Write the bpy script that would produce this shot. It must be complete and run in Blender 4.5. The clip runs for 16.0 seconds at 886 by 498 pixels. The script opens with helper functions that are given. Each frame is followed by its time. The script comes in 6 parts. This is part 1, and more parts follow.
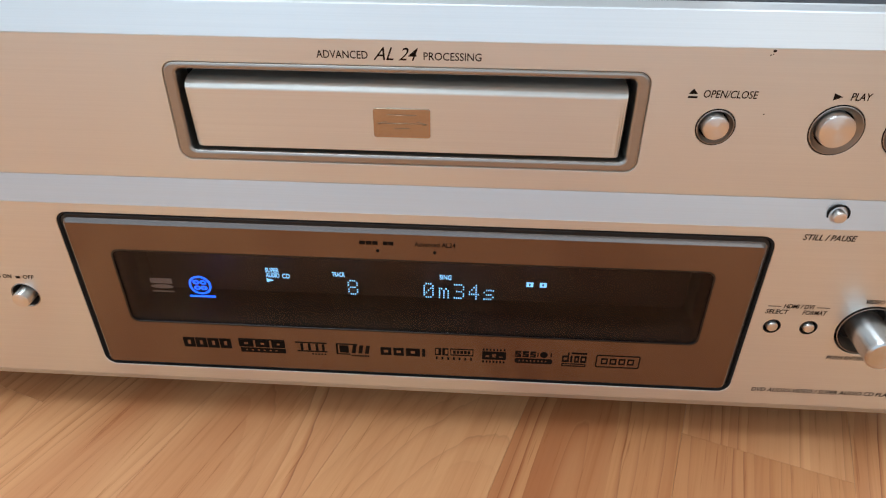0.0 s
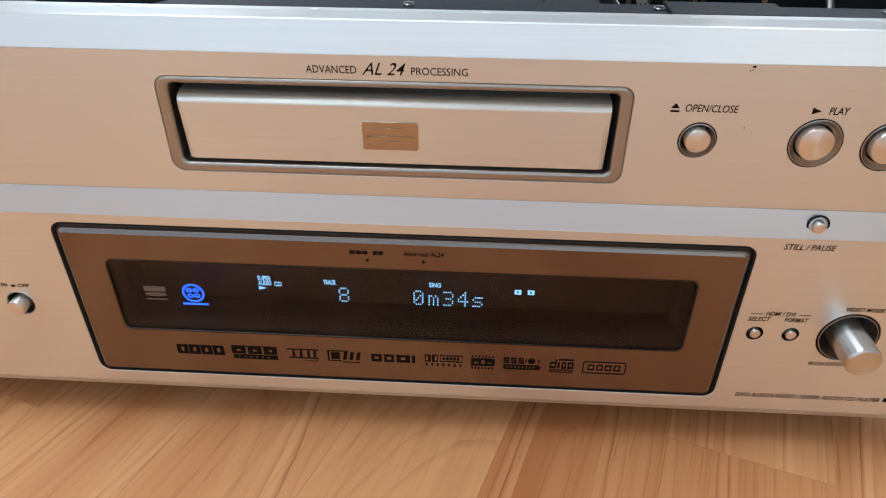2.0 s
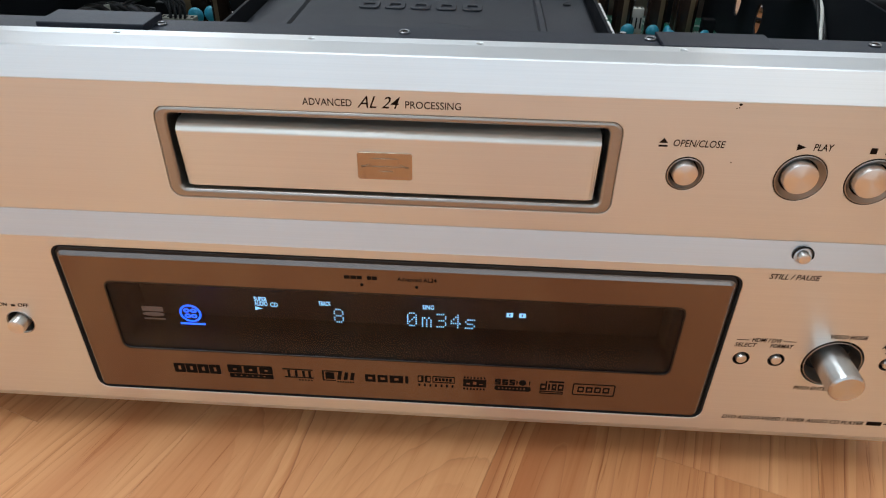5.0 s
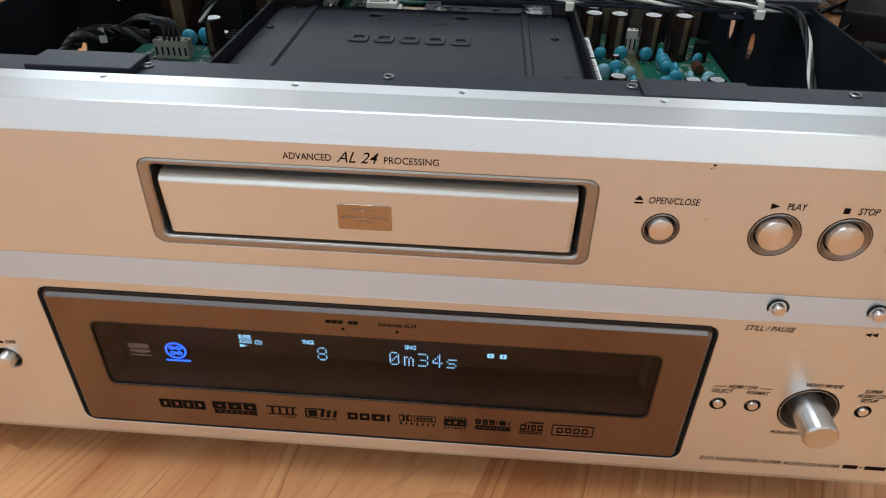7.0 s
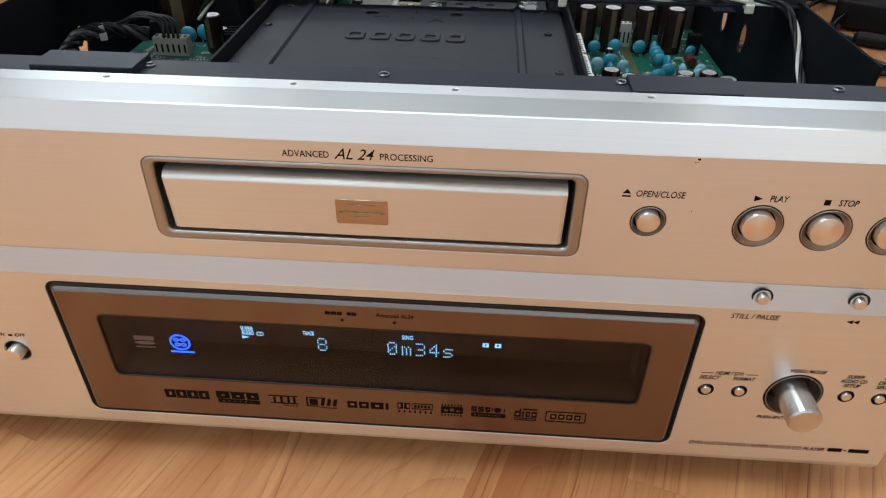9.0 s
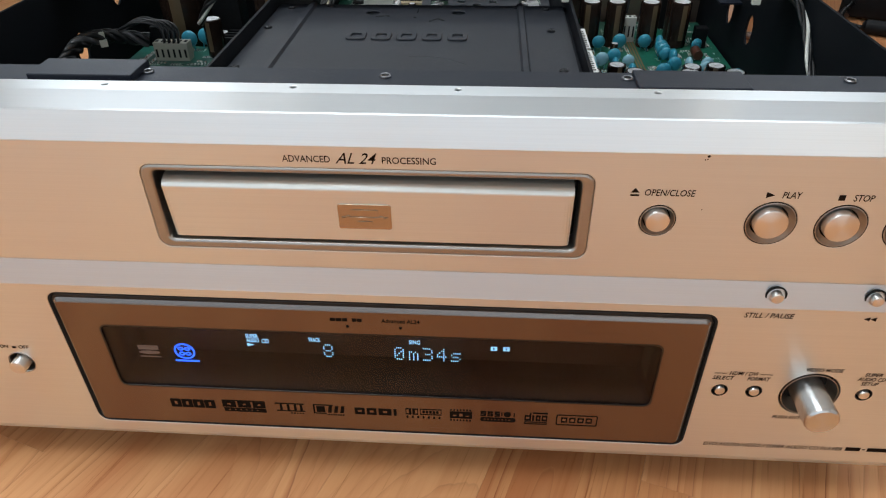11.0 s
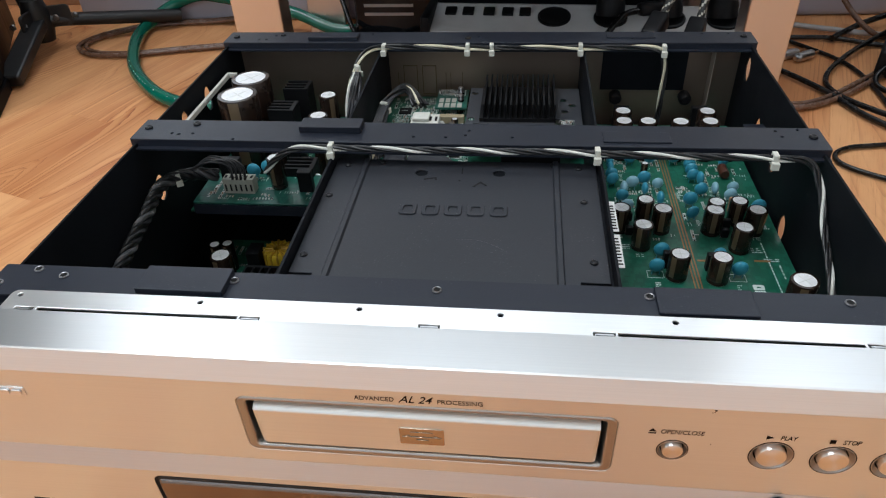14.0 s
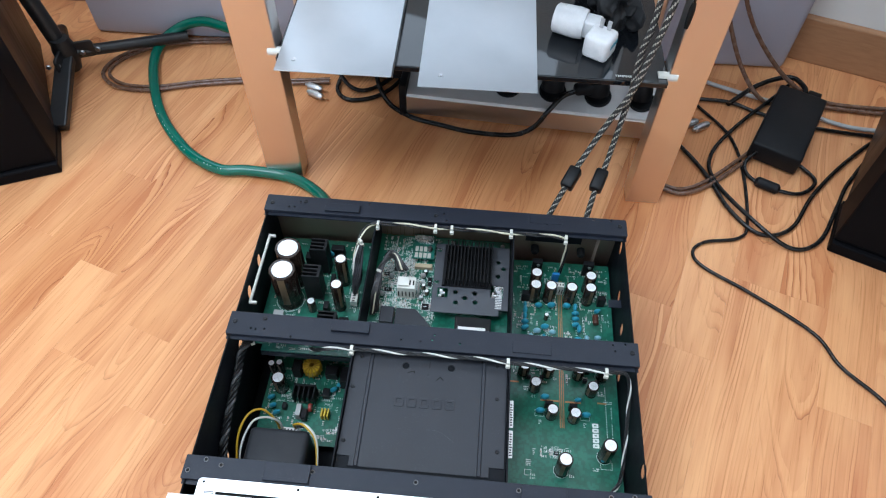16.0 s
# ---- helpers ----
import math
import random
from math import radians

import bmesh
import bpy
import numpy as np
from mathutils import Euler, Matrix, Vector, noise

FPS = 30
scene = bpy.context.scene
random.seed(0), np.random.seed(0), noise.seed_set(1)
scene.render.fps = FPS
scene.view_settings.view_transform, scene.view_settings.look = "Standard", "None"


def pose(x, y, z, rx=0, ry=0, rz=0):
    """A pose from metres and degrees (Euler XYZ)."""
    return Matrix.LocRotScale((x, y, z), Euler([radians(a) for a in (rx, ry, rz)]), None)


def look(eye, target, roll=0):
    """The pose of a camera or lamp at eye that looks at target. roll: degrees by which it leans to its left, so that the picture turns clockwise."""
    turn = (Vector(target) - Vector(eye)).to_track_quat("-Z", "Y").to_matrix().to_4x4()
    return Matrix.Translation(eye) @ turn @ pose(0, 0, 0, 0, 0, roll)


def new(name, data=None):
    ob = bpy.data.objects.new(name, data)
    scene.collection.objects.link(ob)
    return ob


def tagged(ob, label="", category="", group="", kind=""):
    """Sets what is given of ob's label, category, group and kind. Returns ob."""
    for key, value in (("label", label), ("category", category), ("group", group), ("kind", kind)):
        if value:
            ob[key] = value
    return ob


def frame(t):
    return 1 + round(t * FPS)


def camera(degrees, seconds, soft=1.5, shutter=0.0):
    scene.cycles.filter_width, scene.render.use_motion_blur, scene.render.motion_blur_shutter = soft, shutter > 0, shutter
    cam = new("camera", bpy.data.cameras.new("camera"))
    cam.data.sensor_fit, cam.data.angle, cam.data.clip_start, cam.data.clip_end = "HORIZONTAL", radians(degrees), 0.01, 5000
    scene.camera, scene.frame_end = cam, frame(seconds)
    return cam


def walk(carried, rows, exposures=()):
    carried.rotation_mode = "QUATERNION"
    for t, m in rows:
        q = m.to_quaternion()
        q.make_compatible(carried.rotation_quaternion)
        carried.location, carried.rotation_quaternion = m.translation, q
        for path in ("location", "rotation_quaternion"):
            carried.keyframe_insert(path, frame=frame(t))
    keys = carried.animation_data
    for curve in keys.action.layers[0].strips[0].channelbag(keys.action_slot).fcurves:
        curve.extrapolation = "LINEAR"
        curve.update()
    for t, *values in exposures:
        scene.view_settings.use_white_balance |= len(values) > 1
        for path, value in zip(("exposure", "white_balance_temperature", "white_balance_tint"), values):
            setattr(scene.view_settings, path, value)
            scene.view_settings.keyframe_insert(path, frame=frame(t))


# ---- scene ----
cam = camera(65.6, 16.0, soft=1.15)
PATH = [
    (0, (0.025, -0.203, 0.222), (-0.076, 1.458, -0.887), 0.2),
    (0.5, (0.026, -0.204, 0.224), (-0.072, 1.456, -0.888), 0.1),
    (1, (0.026, -0.205, 0.226), (-0.072, 1.457, -0.884), 0.1),
    (1.5, (0.027, -0.204, 0.227), (-0.069, 1.452, -0.892), 0.0),
    (2, (0.028, -0.204, 0.228), (-0.064, 1.453, -0.888), 0.3),
    (2.5, (0.028, -0.204, 0.23), (-0.062, 1.451, -0.89), 0.4),
    (3, (0.028, -0.204, 0.231), (-0.062, 1.449, -0.891), 0.5),
    (3.5, (0.029, -0.205, 0.236), (-0.055, 1.449, -0.886), 0.8),
    (4, (0.029, -0.203, 0.237), (-0.054, 1.449, -0.887), 0.9),
    (6.3, (0.036, -0.201, 0.252), (-0.053, 1.456, -0.865), 0.8),
    (6.5, (0.038, -0.199, 0.255), (-0.05, 1.459, -0.861), 0.9),
    (7, (0.037, -0.193, 0.257), (-0.057, 1.447, -0.883), 1.3),
    (7.5, (0.036, -0.197, 0.256), (-0.062, 1.432, -0.9), 0.8),
    (8, (0.036, -0.2, 0.26), (-0.057, 1.431, -0.895), 1.0),
    (8.5, (0.037, -0.2, 0.262), (-0.058, 1.429, -0.894), 0.8),
    (9, (0.039, -0.199, 0.262), (-0.053, 1.427, -0.899), 0.9),
    (11.3, (0.04, -0.194, 0.261), (-0.088, 1.424, -0.907), -1.2),
    (11.5, (0.041, -0.194, 0.264), (-0.101, 1.421, -0.908), -1.2),
    (12, (0.041, -0.192, 0.265), (-0.1, 1.423, -0.906), -1.2),
    (12.5, (0.04, -0.191, 0.269), (-0.123, 1.415, -0.911), -1.8),
    (13, (0.036, -0.193, 0.273), (-0.139, 1.412, -0.907), -2.4),
    (13.3, (0.037, -0.194, 0.285), (-0.148, 1.412, -0.893), -2.9),
    (13.5, (0.037, -0.19, 0.304), (-0.155, 1.417, -0.871), -2.7),
    (13.6, (0.039, -0.183, 0.319), (-0.181, 1.405, -0.877), -3.2),
    (13.9, (0.036, -0.174, 0.355), (-0.191, 1.396, -0.863), -3.2),
    (14, (0.035, -0.172, 0.361), (-0.179, 1.407, -0.847), -2.8),
    (14.2, (0.033, -0.166, 0.381), (-0.139, 1.387, -0.867), -2.2),
    (14.5, (0.035, -0.154, 0.404), (-0.112, 1.322, -0.938), -0.8),
    (14.8, (0.044, -0.153, 0.481), (-0.098, 1.207, -0.978), 1.0),
    (15, (0.049, -0.157, 0.537), (-0.088, 1.15, -0.971), 1.1),
    (15.4, (0.05, -0.15, 0.649), (-0.088, 1.087, -0.916), 1.0),
    (15.5, (0.047, -0.15, 0.669), (-0.082, 1.078, -0.904), 1.9),
    (15.7, (0.046, -0.151, 0.712), (-0.076, 1.064, -0.872), 1.7),
    (16, (0.033, -0.138, 0.786), (-0.046, 1.049, -0.821), 1.3),
]
walk(cam, [(t, look(eye, target, roll)) for t, eye, target, roll in PATH],
     exposures=[(0.0, -0.85, 6200, 6), (4.0, -0.86, 6400, 7), (13.0, -0.79, 6600, 7), (14.5, -0.74, 6600, 13), (15.0, -0.84, 6900, 26), (15.5, -0.48, 6450, 16), (16.0, -0.28, 5900, 7)])

WIN_REAR, WIN_FRONT, WIN_ROOF = 68.0, 30.5, 80.0
# ---- light and exposure ----
world = bpy.data.worlds.new("world")
scene.world = world
world.use_nodes = True
wn = world.node_tree.nodes
sky = wn.new("ShaderNodeTexSky")
sky.sky_type, sky.sun_disc = "NISHITA", False
sky.sun_elevation, sky.sun_rotation = radians(35), radians(140)
wn["Background"].inputs["Strength"].default_value = 0.12
world.node_tree.links.new(sky.outputs[0], wn["Background"].inputs["Color"])


def window_light(name, eye, target, w, h, power, colour=(0.84, 0.92, 1.0)):
    data = bpy.data.lights.new(name, "AREA")
    data.shape, data.size, data.size_y, data.energy, data.color = "RECTANGLE", w, h, power, colour
    ob = new(name, data)
    ob.matrix_world = look(eye, target)
    return ob


# daylight in the window openings: one high behind the rack, a wide one behind the camera, an added unseen roof light
# over the floor
window_light("window_light", (-0.15, 1.165, 1.44), (-0.15, -1.0, 1.44), 3.46, 1.68, WIN_REAR)
window_light("window_light", (0.30, -1.585, 1.125), (0.30, 1.0, 1.125), 4.56, 1.41, WIN_FRONT, (0.80, 0.89, 0.95))
window_light("window_light", (-0.75, -0.35, 2.56), (-0.75, -0.349, 0.0), 1.46, 1.26, WIN_ROOF, (0.84, 0.92, 1.0))


# ---- materials ----
def node_mat(name, base=(0.5, 0.5, 0.5), rough=0.5, metal=0.0):
    m = bpy.data.materials.new(name)
    m.use_nodes = True
    nt = m.node_tree
    b = nt.nodes["Principled BSDF"]
    b.inputs["Base Color"].default_value = (*base, 1)
    b.inputs["Roughness"].default_value = rough
    b.inputs["Metallic"].default_value = metal
    return m, nt, b


def link(nt, a, b):
    nt.links.new(a, b)


def coords(nt, scale, kind="Object", offset_random=False):
    tc = nt.nodes.new("ShaderNodeTexCoord")
    mp = nt.nodes.new("ShaderNodeMapping")
    mp.inputs["Scale"].default_value = scale
    link(nt, tc.outputs[kind], mp.inputs["Vector"])
    if offset_random:
        oi = nt.nodes.new("ShaderNodeObjectInfo")
        mul = nt.nodes.new("ShaderNodeVectorMath")
        mul.operation = "SCALE"
        mul.inputs[0].default_value = (37.0, 91.0, 13.0)
        link(nt, oi.outputs["Random"], mul.inputs["Scale"])
        link(nt, mul.outputs[0], mp.inputs["Location"])
    return mp.outputs[0]


def noise_tex(nt, vec, scale=5.0, detail=4.0, rough=0.55):
    n = nt.nodes.new("ShaderNodeTexNoise")
    n.inputs["Scale"].default_value, n.inputs["Detail"].default_value = scale, detail
    n.inputs["Roughness"].default_value = rough
    link(nt, vec, n.inputs["Vector"])
    return n.outputs["Fac"]


def ramp(nt, fac, stops):
    r = nt.nodes.new("ShaderNodeValToRGB")
    els = r.color_ramp.elements
    while len(els) < len(stops):
        els.new(0.5)
    for e, (p, c) in zip(els, stops):
        e.position, e.color = p, (*c, 1) if len(c) == 3 else c
    link(nt, fac, r.inputs["Fac"])
    return r.outputs["Color"]


def grey(v):
    return (v, v, v)


def bump(nt, b, height, strength, dist=0.001):
    n = nt.nodes.new("ShaderNodeBump")
    n.inputs["Strength"].default_value, n.inputs["Distance"].default_value = strength, dist
    link(nt, height, n.inputs["Height"])
    link(nt, n.outputs[0], b.inputs["Normal"])


def mixed(name, a, c, rough=(0.35, 0.5), metal=0.0, scale=60.0, bump_s=0.15, dist=0.0003, fine=700.0, stretch=(1, 1, 1), spec=0.5):
    """Two tones mottled at a coarse scale, with a fine grain in relief and gloss."""
    m, nt, b = node_mat(name, a, rough[0], metal)
    v = coords(nt, stretch)
    big = noise_tex(nt, v, scale, 5)
    small = noise_tex(nt, v, fine, 3)
    link(nt, ramp(nt, big, [(0.3, a), (0.7, c)]), b.inputs["Base Color"])
    link(nt, ramp(nt, big, [(0.3, grey(rough[0])), (0.75, grey(rough[1]))]), b.inputs["Roughness"])
    b.inputs["Specular IOR Level"].default_value = spec
    if bump_s:
        bump(nt, b, small, bump_s, dist)
    return m


def dusty(m, amount=0.16):
    """Sparse pale specks of dust over a dark paint."""
    nt = m.node_tree
    b = nt.nodes["Principled BSDF"]
    old = b.inputs["Base Color"].links[0].from_socket
    v = coords(nt, (1, 1, 1))
    speck = ramp(nt, noise_tex(nt, v, 1100.0, 1.0), [(0.69, grey(0.0)), (0.74, grey(amount))])
    where = ramp(nt, noise_tex(nt, v, 35.0, 3.0), [(0.42, grey(0.0)), (0.62, grey(1.0))])
    mul = nt.nodes.new("ShaderNodeMath")
    mul.operation = "MULTIPLY"
    link(nt, speck, mul.inputs[0])
    link(nt, where, mul.inputs[1])
    mx = nt.nodes.new("ShaderNodeMix")
    mx.data_type = "RGBA"
    link(nt, mul.outputs[0], mx.inputs["Factor"])
    link(nt, old, mx.inputs["A"])
    mx.inputs["B"].default_value = (0.42, 0.42, 0.43, 1)
    link(nt, mx.outputs["Result"], b.inputs["Base Color"])
    return m


def brushed(name, base, rough=0.3, aniso=0.6, along="x"):
    """Brushed aluminium with fine lines along one axis."""
    m, nt, b = node_mat(name, base, rough, 1.0)
    s = {"x": (12, 2200, 2200), "y": (2200, 12, 2200)}[along]
    v = coords(nt, s)
    lines = noise_tex(nt, v, 1.0, 2)
    blot = noise_tex(nt, coords(nt, (1, 1, 1)), 9.0, 2)
    dk = tuple(k * 0.965 for k in base)
    link(nt, ramp(nt, lines, [(0.3, dk), (0.7, base)]), b.inputs["Base Color"])
    mx = nt.nodes.new("ShaderNodeMath")
    mx.operation = "MULTIPLY_ADD"
    mx.inputs[1].default_value, mx.inputs[2].default_value = 0.06, rough - 0.03
    link(nt, blot, mx.inputs[0])
    link(nt, mx.outputs[0], b.inputs["Roughness"])
    bump(nt, b, lines, 0.012, 0.00004)
    b.inputs["Anisotropic"].default_value = aniso
    tg = nt.nodes.new("ShaderNodeTangent")
    tg.direction_type, tg.axis = "RADIAL", along.upper()
    link(nt, tg.outputs[0], b.inputs["Tangent"])
    return m


def plastic(name, base, rough=0.4):
    d = tuple(k * 0.85 for k in base)
    return mixed(name, base, d, (rough, min(1.0, rough + 0.12)), 0.0, 90.0, 0.08)


def glow(name, colour, strength):
    m, nt, b = node_mat(name, (0.01, 0.01, 0.01), 0.4)
    b.inputs["Emission Color"].default_value = (*colour, 1)
    b.inputs["Emission Strength"].default_value = strength
    return m


def wood_floor():
    """Beech print: growth rings cut lengthwise, straight in some strips and arched in others, over fine fibres."""
    m, nt, b = node_mat("beech_laminate", (0.5, 0.3, 0.15), 0.33)
    own = coords(nt, (1, 1, 1))
    v = coords(nt, (1, 1, 1), offset_random=True)

    def stretched(sx, sy):
        mp = nt.nodes.new("ShaderNodeMapping")
        mp.inputs["Scale"].default_value = (sx, sy, 1.0)
        link(nt, v, mp.inputs["Vector"])
        return mp.outputs[0]

    def calc(op, *args):
        n = nt.nodes.new("ShaderNodeMath")
        n.operation = op
        for k, a in enumerate(args):
            if isinstance(a, (int, float)):
                n.inputs[k].default_value = a
            else:
                link(nt, a, n.inputs[k])
        return n.outputs[0]

    def mix(kind, fac, a, c):
        n = nt.nodes.new("ShaderNodeMix")
        n.data_type, n.blend_type = "RGBA", kind
        for key, val in (("Factor", fac), ("A", a), ("B", c)):
            if isinstance(val, (int, float)):
                n.inputs[key].default_value = val
            else:
                link(nt, val, n.inputs[key])
        return n.outputs["Result"]

    sep = nt.nodes.new("ShaderNodeSeparateXYZ")
    link(nt, own, sep.inputs[0])
    oi = nt.nodes.new("ShaderNodeObjectInfo")
    dice = nt.nodes.new("ShaderNodeTexWhiteNoise")
    dice.noise_dimensions = "1D"
    link(nt, calc("MULTIPLY", oi.outputs["Random"], 977.0), dice.inputs["W"])
    lot = nt.nodes.new("ShaderNodeSeparateColor")
    link(nt, dice.outputs["Color"], lot.inputs[0])
    # the pith lies beside or under the strip and dips along it
    across = calc("MULTIPLY_ADD", lot.outputs[0], 0.15, -0.075)
    bend = calc("MULTIPLY_ADD", noise_tex(nt, stretched(5.0, 2.2), 1.0, 1.0, 0.4), 0.055, -0.0275)
    dx = calc("ADD", calc("SUBTRACT", sep.outputs["X"], across), bend)
    dip = calc("MULTIPLY", calc("MULTIPLY_ADD", lot.outputs[1], 0.36, -0.18), sep.outputs["Y"])
    deep = calc("ADD", calc("MULTIPLY_ADD", noise_tex(nt, stretched(2.0, 3.4), 1.0, 1.0, 0.4), 0.09, -0.02), dip)
    radius = calc("SQRT", calc("ADD", calc("MULTIPLY", dx, dx), calc("MULTIPLY", deep, deep)))
    waver = noise_tex(nt, stretched(60.0, 5.0), 1.0, 3.0, 0.6)
    line_at = calc("ADD", calc("MULTIPLY", radius, 230.0), calc("MULTIPLY", waver, 1.5))
    ring = calc("FRACT", line_at)
    each = nt.nodes.new("ShaderNodeTexWhiteNoise")
    each.noise_dimensions = "1D"
    link(nt, calc("ADD", calc("FLOOR", line_at), calc("MULTIPLY", oi.outputs["Random"], 50.0)), each.inputs["W"])
    fibre = noise_tex(nt, stretched(640.0, 16.0), 1.0, 4.0, 0.65)
    patch = noise_tex(nt, stretched(16.0, 2.6), 1.0, 3.0, 0.6)
    streak = noise_tex(nt, stretched(210.0, 4.0), 1.0, 4.0, 0.6)
    lines = ramp(nt, ring, [(0.0, WOOD_LIGHT), (0.55, WOOD_LIGHT), (0.86, WOOD_MID), (0.945, WOOD_DARK), (1.0, WOOD_LIGHT)])
    soft = ramp(nt, patch, [(0.36, WOOD_LIGHT), (0.70, WOOD_MID)])
    fade = ramp(nt, patch, [(0.34, grey(0.10)), (0.64, grey(0.95))])
    share = calc("MULTIPLY", fade, ramp(nt, each.outputs["Value"], [(0.35, grey(0.03)), (0.95, grey(0.90))]))
    grain = mix("MIX", share, soft, lines)
    grain = mix("MULTIPLY", 1.0, grain, ramp(nt, streak, [(0.30, (0.89, 0.83, 0.77)), (0.46, grey(1.0)), (0.7, (1.02, 1.035, 1.05))]))
    grain = mix("MULTIPLY", 1.0, grain, ramp(nt, fibre, [(0.30, (0.74, 0.64, 0.55)), (0.38, (0.97, 0.95, 0.93)), (0.60, grey(1.0))]))
    tone = ramp(nt, lot.outputs[2], [(0.0, (0.84, 0.75, 0.68)), (0.2, (0.94, 0.90, 0.87)), (0.6, grey(1.0)), (1.0, (1.03, 1.045, 1.06))])
    link(nt, mix("MULTIPLY", 1.0, grain, tone), b.inputs["Base Color"])
    smear = noise_tex(nt, coords(nt, (1, 1, 1)), 9.0, 4)
    link(nt, ramp(nt, smear, [(0.3, grey(0.30)), (0.7, grey(0.42))]), b.inputs["Roughness"])
    b.inputs["Specular IOR Level"].default_value = 0.22
    bump(nt, b, fibre, 0.06, 0.0003)
    return m


WOOD_DARK, WOOD_MID, WOOD_LIGHT = (0.23, 0.066, 0.025), (0.52, 0.195, 0.077), (0.76, 0.392, 0.180)
M_FLOOR = wood_floor()
M_WALL = mixed("off_white_wall_paint", (0.76, 0.74, 0.71), (0.72, 0.70, 0.67), (0.75, 0.9), 0, 3.0, 0.1, 0.0006, 260)
M_CEIL = mixed("white_ceiling_paint", (0.86, 0.86, 0.85), (0.83, 0.83, 0.82), (0.8, 0.9), 0, 2.0, 0.1)
M_BASEB = mixed("oak_baseboard", (0.42, 0.225, 0.115), (0.35, 0.18, 0.09), (0.4, 0.5), 0, 30, 0.1, 0.0003, 400, (1, 1, 6))
M_FRAME = plastic("white_window_paint", (0.78, 0.78, 0.76), 0.35)
M_ALU = brushed("champagne_aluminium", (0.81, 0.82, 0.78), 0.36, 0.75)
M_ALU_TOP = brushed("bare_aluminium", (0.84, 0.85, 0.85), 0.34, 0.7)
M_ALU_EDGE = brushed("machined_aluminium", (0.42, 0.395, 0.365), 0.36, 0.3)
# ledge metal: mirrored sky is put into its cooler, greyer base colour
M_LEDGE = brushed("pale_champagne_aluminium", (0.67, 0.685, 0.70), 0.38, 0.75)
M_BLACK = mixed("black_powder_coat", (0.011, 0.014, 0.023), (0.015, 0.018, 0.028), (0.38, 0.48), 0.0, 40, 0.25, 0.0003, 1500, spec=0.30)
M_BLACKIN = mixed("black_chassis_paint", (0.006, 0.007, 0.009), (0.010, 0.011, 0.014), (0.45, 0.6), 0.0, 30, 0.2, 0.0003, 1500, spec=0.10)
M_COVER = mixed("dark_satin_steel", (0.019, 0.021, 0.027), (0.024, 0.026, 0.033), (0.42, 0.52), 0.0, 25, 0.25, 0.0003, 1200, spec=0.36)
dusty(M_BLACK)
dusty(M_COVER)
# black that stands for the shade inside holes, wells, gaps and slots
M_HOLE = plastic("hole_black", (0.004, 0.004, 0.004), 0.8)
M_STEEL = mixed("zinc_screw", (0.62, 0.62, 0.63), (0.45, 0.45, 0.46), (0.25, 0.4), 1.0, 300, 0.1)
M_SCREWB = mixed("black_screw", (0.010, 0.010, 0.012), (0.016, 0.016, 0.018), (0.28, 0.4), 0.2, 300, 0.1, spec=0.3)
M_MIRROR = mixed("polished_steel", (0.72, 0.66, 0.61), (0.68, 0.62, 0.57), (0.28, 0.34), 1.0, 8, 0.0)
M_PRINT = mixed("dark_brown_print", (0.012, 0.008, 0.006), (0.016, 0.010, 0.007), (0.7, 0.8), 0, 90.0, 0.0, spec=0.05)
M_SMOKE = plastic("smoked_panel", (0.012, 0.007, 0.006), 0.16)


# ---- mesh helpers ----
def part(name, bm, material, parent=None, label="", smooth=None):
    """Link a bmesh as one mesh object, under a thing or a part."""
    me = bpy.data.meshes.new(name)
    bmesh.ops.recalc_face_normals(bm, faces=bm.faces)
    bm.to_mesh(me)
    bm.free()
    for m in material if isinstance(material, (list, tuple)) else [material]:
        me.materials.append(m)
    if smooth:
        me.polygons.foreach_set("use_smooth", [True] * len(me.polygons))
        me.set_sharp_from_angle(angle=radians(smooth))
    ob = new(name, me)
    if parent:
        ob.parent = parent
    if label:
        ob["label"] = label
    return ob


def thing(name, label, category, group="", kind=""):
    return tagged(new(name), label, category, group, kind)


def again(ob, x, y, z, rz=0, parent=None, s=1.0):
    """Another piece on the same mesh."""
    o = new(ob.name.split(".")[0], ob.data)
    o.parent = parent or ob.parent
    o.location, o.rotation_euler, o.scale = (x, y, z), (0, 0, radians(rz)), (s, s, s)
    if "label" in ob:
        o["label"] = ob["label"]
    return o


def box(x0, x1, y0, y1, z0, z1, bevel=0.0, seg=2, bm=None):
    own = bmesh.new()
    g = bmesh.ops.create_cube(own, size=1.0)
    for v in g["verts"]:
        v.co = Vector((x0 if v.co.x < 0 else x1, y0 if v.co.y < 0 else y1, z0 if v.co.z < 0 else z1))
    if bevel:
        bmesh.ops.bevel(own, geom=own.edges[:], offset=bevel, segments=seg, affect="EDGES", profile=0.5)
    return join(bm, own)


def join(bm, own, mi=None):
    """Put the pieces of own into bm; returns the one that holds them."""
    if mi is not None:
        for f in own.faces:
            f.material_index = mi
    if bm is None:
        return own
    me = bpy.data.meshes.new("tmp")
    own.to_mesh(me)
    own.free()
    bm.from_mesh(me)
    bpy.data.meshes.remove(me)
    return bm


def moved(bm, m):
    bmesh.ops.transform(bm, matrix=m, verts=bm.verts)
    return bm


